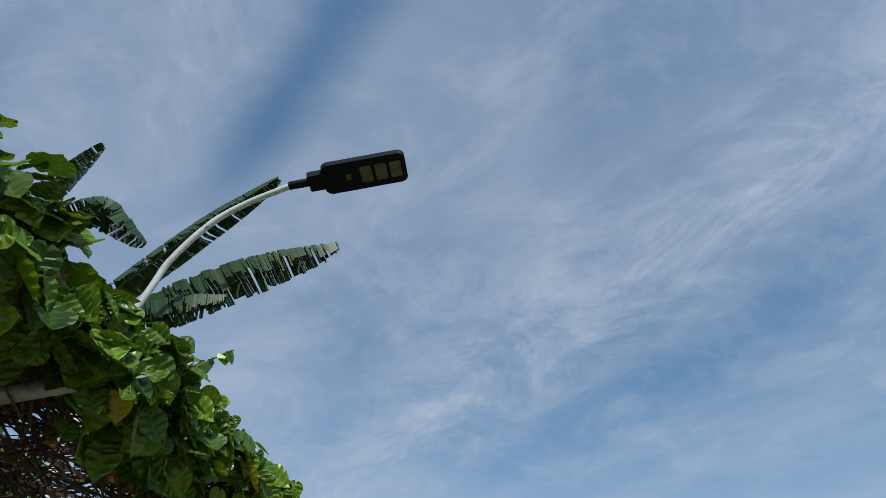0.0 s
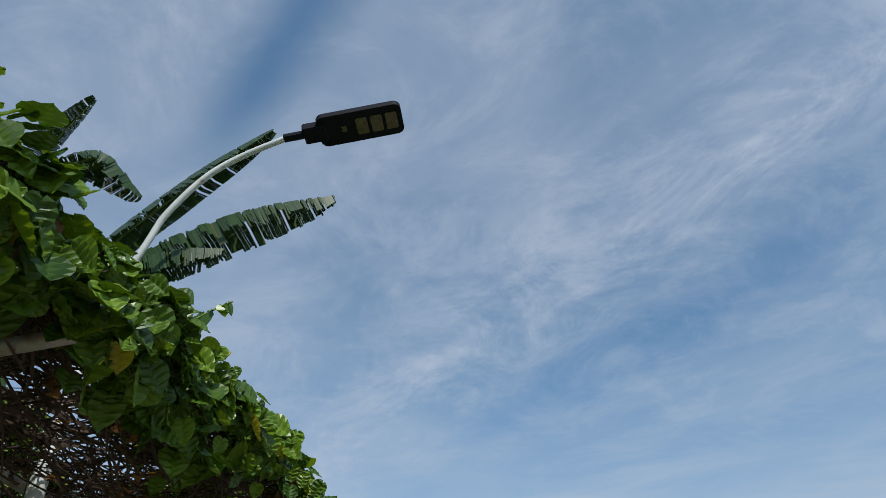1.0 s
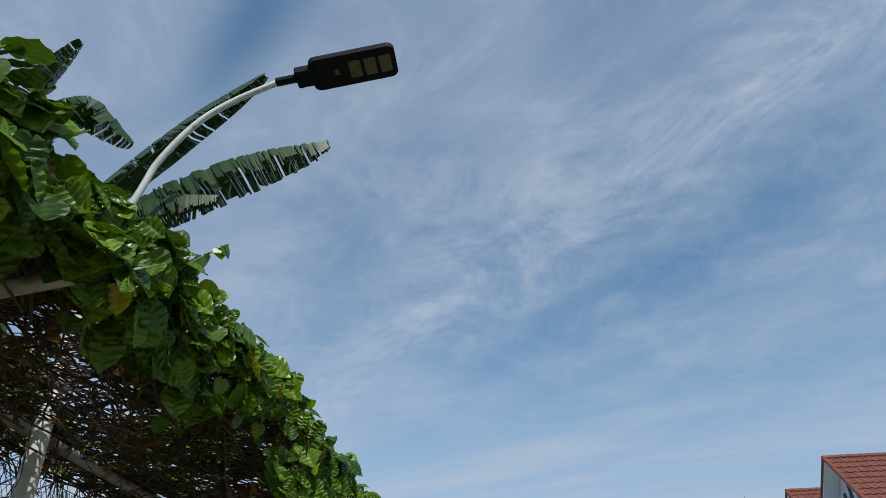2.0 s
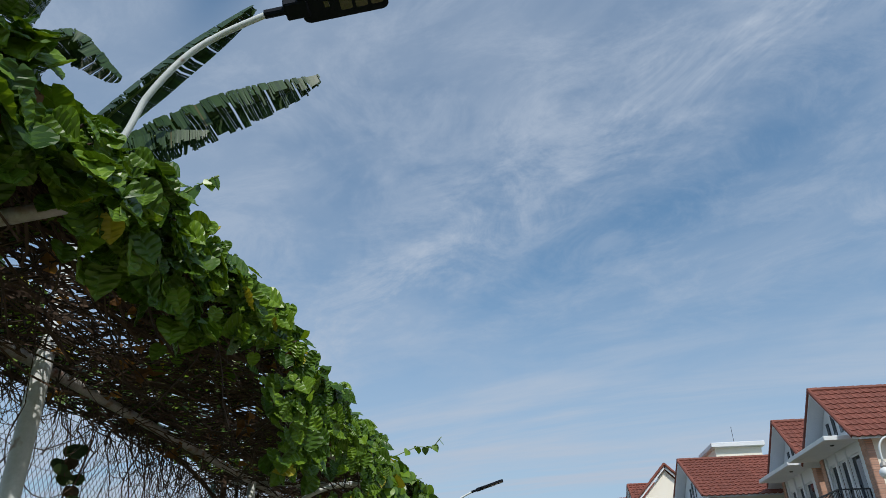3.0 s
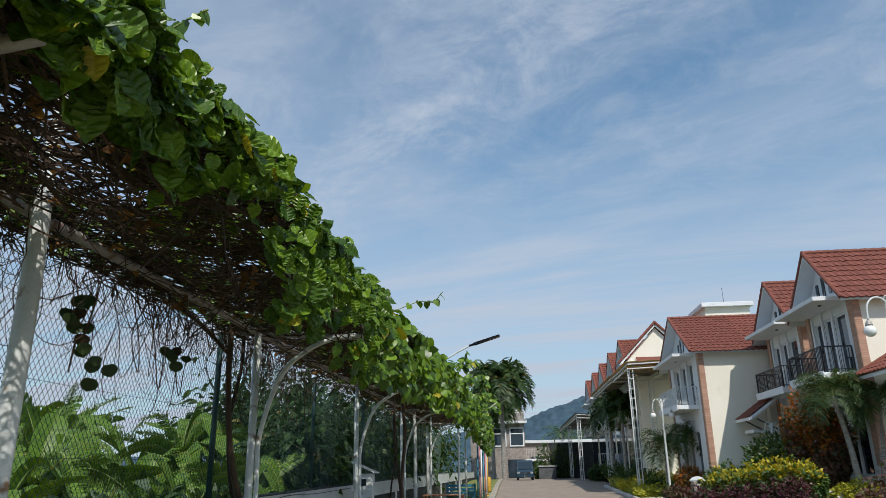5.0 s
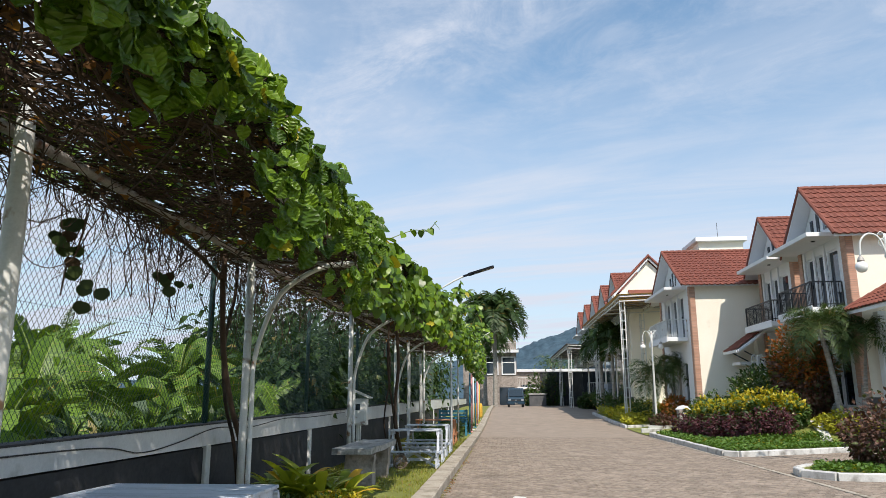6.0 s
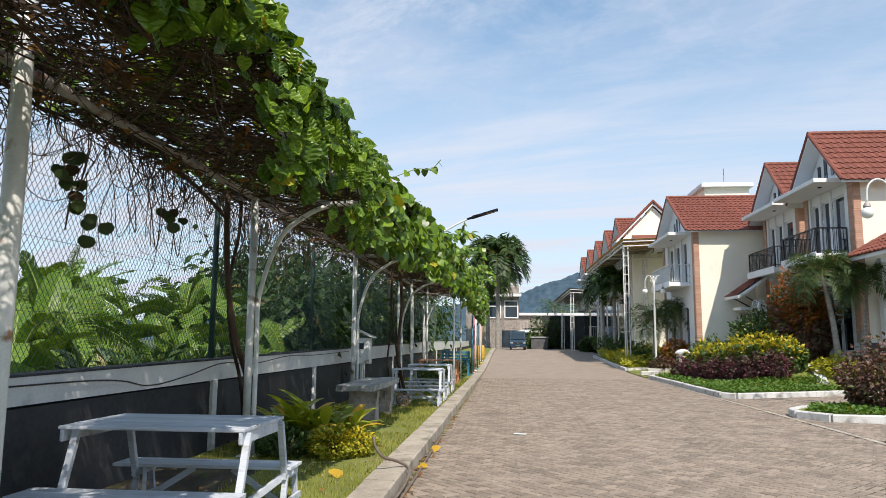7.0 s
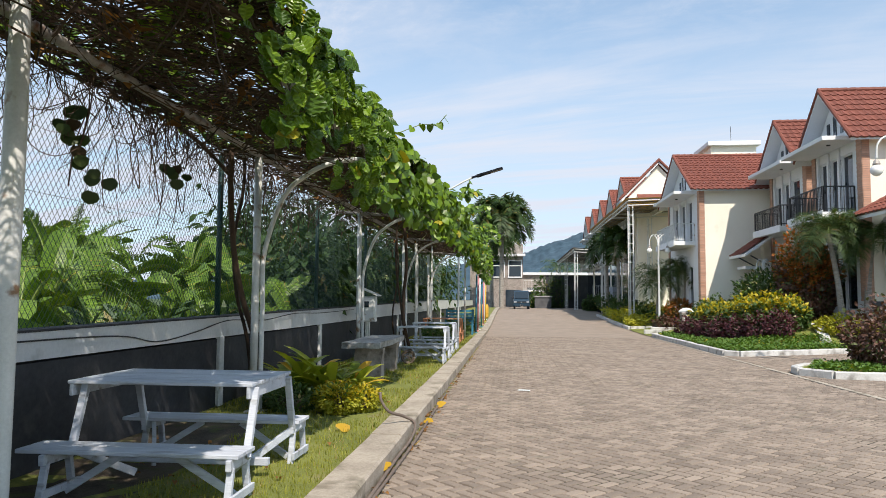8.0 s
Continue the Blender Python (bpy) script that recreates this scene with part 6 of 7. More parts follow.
    rail(slab, (bx + 0.05, b0 + 0.05), (bx + 0.05, b1 - 0.05), floor + 0.004, 0.88, rails)
    rail(slab, (bx + 0.06, b0 + 0.05), (wx - 0.02, b0 + 0.05), floor + 0.004, 0.88, rails)
    rail(slab, (bx + 0.06, b1 - 0.05), (wx - 0.02, b1 - 0.05), floor + 0.004, 0.88, rails)
    part("canopy", Geo().box(bx - 0.05, wx - 0.002, b0 - 0.25, b1 + 0.45, wz - 0.20, wz - 0.05, 0.012), M_WHITE, ob, "flat white canopy slab")
    part("ceiling_lamp", Geo().lathe((bx + 0.5, yc - 0.8, wz - 0.235), [(0.05, 0), (0.07, 0.01), (0.07, 0.033)], 10), M_BLACKMETAL, ob)
    # roof
    th = 0.10
    x0, x1 = at_x, wx + depth + 0.3
    roof = part("roof", Geo().prism([(x0, y0, ze - 0.02), (x0, yc, za - 0.02), (x0, y1, ze - 0.02), (x0, y1, ze - th), (x0, yc, za - th - 0.06), (x0, y0, ze - th)], (x1 - x0, 0, 0)), M_WHITE, ob, "roof boarding, white verge")
    sl = math.hypot(yc - y0, za - ze)
    tl_ = tile_len or (x1 - x0)
    tiled_slope(roof, (x0, y0 - 0.05, ze - 0.05), (1, 0, 0), (0, yc - y0, za - ze), tl_, sl + 0.05, tiles)
    tiled_slope(roof, (x0 + 3.0, y1 + 0.05, ze - 0.05), (-1, 0, 0), (0, yc - y1, za - ze), 3.0, sl + 0.05, 0)
    g = Geo()
    k = int((x1 - x0) / 0.33)
    for i in range(k):
        xx = x0 - 0.02 + i * 0.33
        g.tube([(xx, yc, za + 0.02), (xx + 0.36, yc, za + 0.035)], 0.10, 8)
    part("ridge_tiles", g, M_TILE, roof, "rounded ridge tiles", kind="stuff")
    g = Geo()
    for s, ya in ((1, y0), (-1, y1)):
        k = int(sl / 0.30)
        for i in range(k):
            a = Vector((x0 + 0.02, ya, ze)).lerp(Vector((x0 + 0.02, yc, za)), i / k)
            b = Vector((x0 + 0.02, ya, ze + 0.02)).lerp(Vector((x0 + 0.02, yc, za + 0.02)), (i + 1.1) / k)
            g.tube([a, b], 0.075, 7)
    part("verge_tiles", g, M_TILE, roof, "dark rounded verge tiles", kind="stuff")
    return ob


random.seed(41)
house(11.05, 24.77, 29.46, 1.15, 7.04, 9.27, 9, M_BLACKMETAL, "two-storey cream house with red tiled gable roof and black balcony", 0.55, 1.1, 14, 4.66, (25.75, 28.75))
house(11.45, 30.20, 35.10, 1.15, 7.22, 9.52, 9, M_BLACKMETAL, "two-storey cream house with red tiled gable roof, beside its twin", 0.55, 1.05, 8, 4.70, (30.8, 34.0))
house(8.43, 34.89, 42.41, 1.065, 6.93, 9.26, 8.7, M_STEELWHITE, "two-storey cream house with red tiled roof and white balcony", 0.485, 1.02, 12, 4.53, (36.3, 40.57))
for i, y in enumerate((49.0, 55.2, 61.6, 68.2, 75.0)):
    house(7.75 + 0.05 * i, y, y + 6.4, 1.2, 8.0, 10.45 + 0.05 * i, 8, M_STEELWHITE, "far row house with a red tiled gable roof", 0.5, 1.0, 0, 5.0, None, tile_len=6, detail=False)

# lean-to roofs and porch beside the first houses
def lean_to(name, x0, x1, y0, y1, z0, z1, label):
    """A small tiled pent roof that falls towards the street."""
    ob = thing(name, ((x0 + x1) / 2, (y0 + y1) / 2, z0), label, "porch roof")
    part("deck", Geo().prism([(x0, y0, z0 - 0.12), (x1, y0, z1 - 0.12), (x1, y0, z1), (x0, y0, z0)], (0, y1 - y0, 0)), M_WHITE, ob, "white boarding")
    tiled_slope(ob, (x0 - 0.05, y1, z0 - 0.01), (0, -1, 0), (x1 - x0, 0, z1 - z0), y1 - y0, math.hypot(x1 - x0, z1 - z0), 0)
    part("gutter_board", Geo().box(x0 - 0.09, x0 - 0.055, y0, y1, z0 - 0.12, z0 - 0.0, 0.004), M_WHITE, ob)
    for y in (y0 + 0.15, y1 - 0.15):
        part("bracket", Geo().bar((x0 + 0.3, y, z0 - 0.05), (x1 - 0.02, y, z0 - 0.65), 0.05, 0.05), M_BLACKMETAL, ob)
    return ob


lean_to("porch_roof", 10.23, 11.62, 33.1, 35.04, 3.68, 4.65, "small red tiled pent roof on the house wall")
ann = thing("porch", (11.6, 34.5, 1.0), "cream-walled porch with a flat white canopy and dark doorway", "porch")
part("wall", Geo().box(11.65, 13.0, 34.72, 35.24, 0.6, 4.55, 0), M_CREAM, ann, "cream wall")
part("canopy", Geo().box(10.48, 11.648, 33.8, 34.96, 3.05, 3.19, 0.01), M_WHITE, ann, "flat white canopy")
part("doorway", Geo().box(11.70, 12.5, 34.69, 34.717, 1.1, 3.0, 0), M_GLASS, ann, "dark doorway")
# porch wing at the near end of the first house
wing = thing("porch_wing", (12.6, 23.6, 1.0), "low porch wing with red tiled roof, white pillars and dark windows", "porch")
part("wall", Geo().box(13.2, 19, 22.2, 24.9, 0.0, 4.35, 0), M_CREAM, wing, "cream wall")
for y in (22.35, 23.6, 24.7):
    part("pillar", Geo().box(12.0, 12.28, y - 0.14, y + 0.14, 0.7, 4.35, 0.012), M_WHITE, wing, "white pillar")
    part("pillar_base", Geo().box(11.94, 12.34, y - 0.2, y + 0.2, 0.7, 1.5, 0.015), M_WHITE, wing)
part("window", Geo().box(13.15, 13.198, 22.7, 24.2, 1.7, 3.7, 0.004), M_GLASS, wing, "dark window")
part("floor_slab", Geo().box(11.8, 13.2, 22.1, 24.9, 0.0, 1.28, 0.02), M_PLINTH, wing)
wing_roof = part("wing_roof", Geo().prism([(11.25, 21.9, 4.28), (14.6, 21.9, 6.2), (14.6, 21.9, 6.3), (11.25, 21.9, 4.40)], (0, 3.15, 0)), M_WHITE, wing, "white boarding")
tiled_slope(wing_roof, (11.2, 25.05, 4.40), (0, -1, 0), (3.35, 0, 1.9), 3.2, 3.85, 0)
g = Geo()
for i in range(12):
    a, b = Vector((11.2, 25.0, 4.45)).lerp(Vector((14.6, 25.0, 6.36)), i / 12), Vector((11.2, 25.0, 4.47)).lerp(Vector((14.6, 25.0, 6.38)), (i + 1.1) / 12)
    g.tube([a, b], 0.08, 7)
part("verge_tiles", g, M_TILE, wing_roof, "rounded verge tiles", kind="stuff")

# house whose gable looks along the street, behind the canopy
gab = thing("gable_house", (9.3, 46.5, 1.0), "cream house with a steep gable looking down the street", "house")
part("gable_wall", Geo().prism([(7.2, 46.4, 8.05), (11.3, 46.4, 8.05), (9.25, 46.4, 10.3)], (0, 0.2, 0)), M_CREAM, gab, "cream gable")
part("wall", Geo().box(8.3, 11.2, 48.6, 48.9, 0.8, 8.05, 0), M_CREAM, gab)
for s in (-1, 1):
    part("verge_board", Geo().bar((9.25, 46.2, 10.46), (9.25 + s * 2.45, 46.2, 7.95), 0.06, 0.16), M_WHITE, gab, "white verge board")
    ob = part("roof_side", Geo().prism([(9.25, 46.15, 10.50), (9.25 + s * 2.5, 46.15, 7.97), (9.25 + s * 2.5, 46.15, 8.05), (9.25, 46.15, 10.60)], (0, 3.4, 0)), M_TILE, gab, "red tiled roof side")
    g = Geo()
    for i in range(11):
        a = Vector((9.25 + s * 2.5, 46.14, 8.05)).lerp(Vector((9.25, 46.14, 10.6)), i / 11)
        b = Vector((9.25 + s * 2.5, 46.14, 8.08)).lerp(Vector((9.25, 46.14, 10.62)), (i + 1.1) / 11)
        g.tube([a, b], 0.08, 7)
    part("verge_tiles", g, M_TILE, ob, kind="stuff")
part("sill_band", Geo().box(6.9, 11.6, 46.0, 46.38, 7.86, 8.04, 0.01), M_WHITE, gab, "white band")
part("pent_roof", Geo().prism([(7.9, 45.9, 8.06), (7.9, 46.38, 8.42), (7.9, 46.38, 8.34), (7.9, 45.9, 7.98)], (3.6, 0, 0)), M_TILE, gab, "narrow red tiled pent roof")
attic = thing("roof_room", (13.8, 48, 9.0), "white flat-roofed roof room behind the tiled roofs", "roof room")
part("body", Geo().box(12.6, 15.4, 46.5, 49.5, 7.5, 11.5, 0), M_CREAM, attic)
part("roof_slab", Geo().box(12.35, 15.6, 46.2, 49.8, 11.5, 11.78, 0.02), M_WHITE, attic, "white roof slab")
part("antenna", Geo().tube([(14, 47, 11.78), (14, 47, 12.9)], 0.015, 5), M_BLACKMETAL, attic)


# ---- steel canopies on lattice posts ----
def lattice_post(parent, x, y, z0, z1, w=0.28):
    p = part("lattice_post", Geo().box(x - w / 2 - 0.03, x - w / 2 + 0.03, y - 0.03, y + 0.03, z0, z1, 0.003), M_STEELWHITE, parent, "white steel ladder post")
    part("stile", Geo().box(x + w / 2 - 0.03, x + w / 2 + 0.03, y - 0.03, y + 0.03, z0, z1, 0.003), M_STEELWHITE, p)
    part("stile", Geo().box(x - 0.03, x + 0.03, y + w - 0.03, y + w + 0.03, z0, z1, 0.003), M_STEELWHITE, p)
    n = int((z1 - z0) / 0.55)
    for i in range(n):
        z = z0 + 0.3 + i * 0.55
        part("rung", Geo().box(x - w / 2 + 0.03, x + w / 2 - 0.03, y - 0.02, y + 0.02, z, z + 0.04, 0), M_STEELWHITE, p)


def steel_canopy(x0, x1, y0, y1, z0, z1, posts, sheet_mat, label, bays=6):
    ob = thing("steel_canopy", ((x0 + x1) / 2, (y0 + y1) / 2, rise(y0)), label, "canopy")
    for x, y in posts:
        lattice_post(ob, x, y, lot(x, y) - 0.1, z0 - 0.02)
    for y in (y0, y1):
        part("edge_truss", Geo().bar((x0, y, z0), (x1, y, z1), 0.06, 0.06), M_STEELWHITE, ob)
        part("edge_truss", Geo().bar((x0, y, z0 + 0.26), (x1, y, z1 + 0.26), 0.06, 0.06), M_STEELWHITE, ob)
    for x, z in ((x0, z0), (x1, z1)):
        tr = part("edge_truss", Geo().bar((x, y0, z), (x, y1, z), 0.06, 0.06), M_STEELWHITE, ob)
        part("upper_chord", Geo().bar((x, y0, z + 0.26), (x, y1, z + 0.26), 0.06, 0.06), M_STEELWHITE, tr)
        n = int((y1 - y0) / 0.6)
        for i in range(n):
            a, b = y0 + (y1 - y0) * i / n, y0 + (y1 - y0) * (i + 1) / n
            part("web_bar", Geo().bar((x, a, z + (0.26 if i % 2 else 0)), (x, b, z + (0 if i % 2 else 0.26)), 0.025, 0.025), M_STEELWHITE, tr)
    for i in range(bays + 1):
        y = y0 + (y1 - y0) * i / bays
        part("rafter", Geo().bar((x0, y, z0 + 0.30), (x1, y, z1 + 0.30), 0.05, 0.07), M_STEELGREY, ob)
    for i in range(5):
        x = x0 + (x1 - x0) * i / 4
        z = z0 + (z1 - z0) * i / 4
        part("purlin", Geo().bar((x, y0, z + 0.36), (x, y1, z + 0.36), 0.04, 0.04), M_STEELGREY, ob)
    part("roof_sheet", Geo().prism([(x0 - 0.15, y0 - 0.1, z0 + 0.385), (x1, y0 - 0.1, z1 + 0.385), (x1, y0 - 0.1, z1 + 0.40), (x0 - 0.15, y0 - 0.1, z0 + 0.40)], (0, y1 - y0 + 0.2, 0)), sheet_mat, ob, "thin roof sheet")
    return ob


M_TANSHEET = leafy("tan_translucent_sheet", (0.26, 0.20, 0.125), (0.36, 0.28, 0.18), rough=0.4, through_light=0.5)
M_DARKSHEET = surface("grey_roof_sheet", (0.10, 0.11, 0.12), (0.20, 0.21, 0.22), 2, 0.6, 0.1)
steel_canopy(6.6, 9.15, 41.9, 48.5, 7.1, 7.2, ((6.75, 42.1), (9.0, 48.2)), M_TANSHEET, "white steel canopy with tan sheets on ladder posts")
# bay added behind the cream house, only to keep sun off the gable wall
steel_canopy(9.25, 11.6, 44.1, 48.5, 7.2, 7.3, (), M_TANSHEET, "tan sheeted canopy bay added to shade the gable house wall")
steel_canopy(6.6, 8.15, 48.7, 61, 7.15, 7.2, ((6.75, 54.6),), M_TANSHEET, "white steel canopy before the row houses", 8)
steel_canopy(5.5, 8.5, 64.5, 88, 5.95, 5.8, ((5.65, 64.8), (5.65, 76), (5.65, 87), (8.3, 64.8)), M_DARKSHEET, "low white steel carport with grey roof sheets", 8)
part_fence = thing("terrace_railing", (7.6, 60, 1.5), "white railing of a raised terrace under the carport", "railing")
# dark plinth colour here stands for the shade inside the carport
part("base_wall", Geo().box(6.9, 9.2, 62.5, 62.7, 0.5, 1.9, 0.01), M_PLINTH, part_fence, "base wall, coloured dark for the dim carport interior")
rail(part_fence, (6.9, 62.6), (9.2, 62.6), 1.9, 0.95, M_STEELWHITE, 0.16)
ban = thing("banner", (8.0, 60.4, 2.0), "pale blue cloth banner on the railing", "banner")
part("cloth", Geo().box(7.6, 8.7, 60.36, 60.38, 1.75, 2.7, 0), surface("banner_cloth", (0.5, 0.58, 0.66), (0.68, 0.72, 0.76), 1.2, 0.8, 0.1), ban)
part("rod", Geo().tube([(7.5, 60.37, 2.72), (8.8, 60.37, 2.72)], 0.02, 6), M_STEELWHITE, ban)
part("leg", Geo().tube([(7.55, 60.37, 0.9), (7.55, 60.37, 2.72)], 0.02, 6), M_STEELWHITE, ban)
part("leg", Geo().tube([(8.75, 60.37, 0.9), (8.75, 60.37, 2.72)], 0.02, 6), M_STEELWHITE, ban)


# ---- garden lamps with two globes ----
M_GLOBE = surface("milk_glass", (0.78, 0.78, 0.75), (0.86, 0.86, 0.84), 2, 0.25, 0.0)


def globe_lamp(x, y, height, seed, label, reach=0.45):
    z0 = lot(x, y) - 0.05
    ob = thing("garden_lamp", (x, y, z0), label, "garden lamp", "garden lamps")
    top = z0 + height
    part("pole", Geo().lathe((x, y, z0), [(0.11, 0), (0.11, 0.05), (0.07, 0.12), (0.055, 0.6), (0.05, height - 0.6), (0.07, height - 0.55), (0.045, height - 0.45), (0.04, height - 0.1), (0.015, height)], 12), M_STEELWHITE, ob, smooth=True)
    for s in (-1, 1):
        c = reach
        pts = [(x, y, top - 0.55), (x + s * c * 0.25, y, top - 0.10), (x + s * c * 0.62, y, top), (x + s * c * 0.93, y, top - 0.18), (x + s * c, y, top - 0.55)]
        a = part("arm", Geo().tube(arc(pts, 6), 0.024, 8), M_STEELWHITE, ob, "curved white arm", smooth=True)
        part("collar", Geo().lathe((x + s * c, y, top - 0.68), [(0.075, 0), (0.085, 0.03), (0.06, 0.1), (0.03, 0.14)], 12), M_STEELGREY, a)
        prof = [(0.14 * math.sin(k * math.pi / 8), -0.14 * math.cos(k * math.pi / 8)) for k in range(9)]
        part("globe", Geo().lathe((x + s * c, y, top - 0.80), [(max(r, 0.004), z) for r, z in prof], 16), M_GLOBE, a, "milky glass globe", smooth=True)
    for s in (-1, 1):
        for k in range(2):
            ring_ = [(x + s * (0.10 + 0.07 * math.cos(a_)), y, top - 0.22 + 0.17 * k + 0.09 * math.sin(a_)) for a_ in [j * math.pi / 6 for j in range(13)]]
            part("scroll", Geo().tube(ring_, 0.012, 5), M_STEELWHITE, ob, smooth=True)
    return ob


globe_lamp(8.95, 17.75, 5.35, 1, "white garden lamp with scrolled arms and two globes", 0.62)
globe_lamp(7.35, 37.4, 4.75, 2, "white garden lamp with two globes beside the path")
globe_lamp(7.65, 53.0, 4.55, 3, "white garden lamp with two globes beside the street")
globe_lamp(8.4, 68.0, 4.5, 4, "white garden lamp with two globes far along the street")
globe_lamp(11.0, 33.0, 2.55, 5, "small white garden lamp among the shrubs", 0.3)

# stone marker box beside the path
mk = thing("post_box", (7.72, 33.4, lot(7.72, 33.4)), "small white masonry box with a hipped lid beside the path", "post box")
bx, by, bz = 7.72, 33.4, lot(7.72, 33.4) - 0.05
part("body", Geo().box(bx - 0.24, bx + 0.24, by - 0.24, by + 0.24, bz, bz + 0.85, 0.015), M_STONE, mk, "stone-faced body")
part("lid", Geo().lathe((bx, by, bz + 0.85), [(0.34, 0), (0.34, 0.05), (0.20, 0.16), (0.05, 0.20)], 4), M_WALLWHITE, mk, "hipped white lid")
part("panel", Geo().box(bx - 0.16, bx + 0.16, by - 0.256, by - 0.242, bz + 0.42, bz + 0.74, 0.004), M_WALLWHITE, mk)
for i, (x, y, l_) in enumerate(((6.4, 34.0, 0.9), (7.2, 35.8, 1.2), (8.6, 34.6, 0.9))):
    st = thing("edging_stone", (x, y, lot(x, y)), "white-painted edging stone beside the path", "edging stone", "edging stones")
    part("stone", Geo().box(x - l_ / 2, x + l_ / 2, y - 0.1, y + 0.1, lot(x, y) - 0.1, lot(x, y) + 0.10, 0.02), M_KERB_PAINT, st)
ram = thing("path_edge", (9.9, 25.0, lot(9.9, 25)), "curved white concrete edge across the lawn", "edging")
g = Geo()
pts = arc([(9.75, 24.0, 0), (9.9, 24.8, 0), (9.85, 25.8, 0)], 6)
for a, b in zip(pts, pts[1:]):
    g.add([(a.x - 0.16, a.y, lot(a.x, a.y) - 0.05), (a.x + 0.16, a.y, lot(a.x, a.y) - 0.05), (a.x + 0.16, a.y, lot(a.x, a.y) + 0.07), (a.x - 0.16, a.y, lot(a.x, a.y) + 0.07),
           (b.x - 0.16, b.y, lot(b.x, b.y) - 0.05), (b.x + 0.16, b.y, lot(b.x, b.y) - 0.05), (b.x + 0.16, b.y, lot(b.x, b.y) + 0.07), (b.x - 0.16, b.y, lot(b.x, b.y) + 0.07)],
          [(0, 4, 7, 3), (3, 7, 6, 2), (2, 6, 5, 1), (0, 3, 2, 1), (4, 5, 6, 7)])
part("edge", g, M_KERB_PAINT, ram)

# ---- van ----
vx, vy, vz = 0.85, 71.0, rise(71)
M_VAN = surface("dark_teal_car_paint", (0.010, 0.030, 0.052), (0.020, 0.050, 0.080), 2, 0.18, 0.0)
M_CHROME = surface("chrome", (0.6, 0.6, 0.62), (0.75, 0.75, 0.76), 3, 0.15, 0.0, metal=1.0)
van = thing("van", (vx, vy, vz), "dark teal minivan parked facing down the street", "van")
bm = bmesh.new()
prof = [(0, 0.30), (0, 0.82), (0.12, 0.98), (0.55, 1.78), (0.75, 1.84), (3.7, 1.86), (3.95, 1.72), (4.0, 0.9), (4.0, 0.3)]
vs0 = [bm.verts.new((vx - 0.81, vy + y, vz + z)) for y, z in prof]
vs1 = [bm.verts.new((vx + 0.81, vy + y, vz + z)) for y, z in prof]
bm.faces.new(vs0)
bm.faces.new(list(reversed(vs1)))
for i in range(len(prof)):
    j = (i + 1) % len(prof)
    bm.faces.new((vs0[i], vs1[i], vs1[j], vs0[j]))
for v in bm.verts:
    if v.co.z > vz + 1.2:
        v.co.x = vx + (v.co.x - vx) * 0.88
bmesh.ops.bevel(bm, geom=bm.edges[:], offset=0.05, segments=2, profile=0.5, affect="EDGES")
part("body", Geo().bm(bm), M_VAN, van, "dark teal body", smooth=False)
part("windscreen", Geo().prism([(vx - 0.68, vy + 0.10, vz + 1.03), (vx + 0.68, vy + 0.10, vz + 1.03), (vx + 0.62, vy + 0.46, vz + 1.70), (vx - 0.62, vy + 0.46, vz + 1.70)], (0, -0.02, 0.012)), M_GLASS, van, "dark windscreen")
part("grille", Geo().box(vx - 0.42, vx + 0.42, vy - 0.03, vy - 0.002, vz + 0.60, vz + 0.72, 0.006), M_BLACKMETAL, van)
part("badge", Geo().box(vx - 0.06, vx + 0.06, vy - 0.045, vy - 0.032, vz + 0.63, vz + 0.69, 0.004), M_CHROME, van)
part("bumper", Geo().box(vx - 0.83, vx + 0.83, vy - 0.09, vy + 0.05, vz + 0.26, vz + 0.50, 0.03), M_VAN, van)
part("number_plate", Geo().box(vx - 0.2, vx + 0.2, vy - 0.10, vy - 0.092, vz + 0.34, vz + 0.44, 0.003), M_BLACKMETAL, van, "dark plate with a pale bar")
part("plate_bar", Geo().box(vx - 0.15, vx + 0.15, vy - 0.104, vy - 0.101, vz + 0.375, vz + 0.405), M_STEELWHITE, van)
for s in (-1, 1):
    part("headlight", Geo().box(vx + s * 0.62 - 0.14, vx + s * 0.62 + 0.14, vy - 0.03, vy - 0.001, vz + 0.60, vz + 0.78, 0.012), M_CHROME, van, "clear headlight")
    part("mirror", Geo().box(vx + s * 0.90 - 0.08, vx + s * 0.90 + 0.08, vy + 0.28, vy + 0.36, vz + 1.02, vz + 1.22, 0.015), M_BLACKMETAL, van)
    part("side_window", Geo().box(vx + s * 0.775 - 0.005, vx + s * 0.775 + 0.005, vy + 0.7, vy + 3.5, vz + 1.1, vz + 1.62), M_GLASS, van)
    for y in (0.75, 3.2):
        w_ = part("wheel", Geo().add([(vx + s * 0.70 + dx, vy + y + 0.30 * math.cos(a), vz + 0.30 + 0.30 * math.sin(a)) for dx in (-0.10, 0.10) for a in [k * math.pi / 10 for k in range(20)]],
                  [(k, (k + 1) % 20, 20 + (k + 1) % 20, 20 + k) for k in range(20)] + [tuple(range(20)), tuple(range(39, 19, -1))]), M_BLACKMETAL, van, "black tyre")
        part("hub", Geo().box(vx + s * 0.805 - 0.006, vx + s * 0.805 + 0.006, vy + y - 0.12, vy + y + 0.12, vz + 0.18, vz + 0.42, 0.003), M_CHROME, w_)

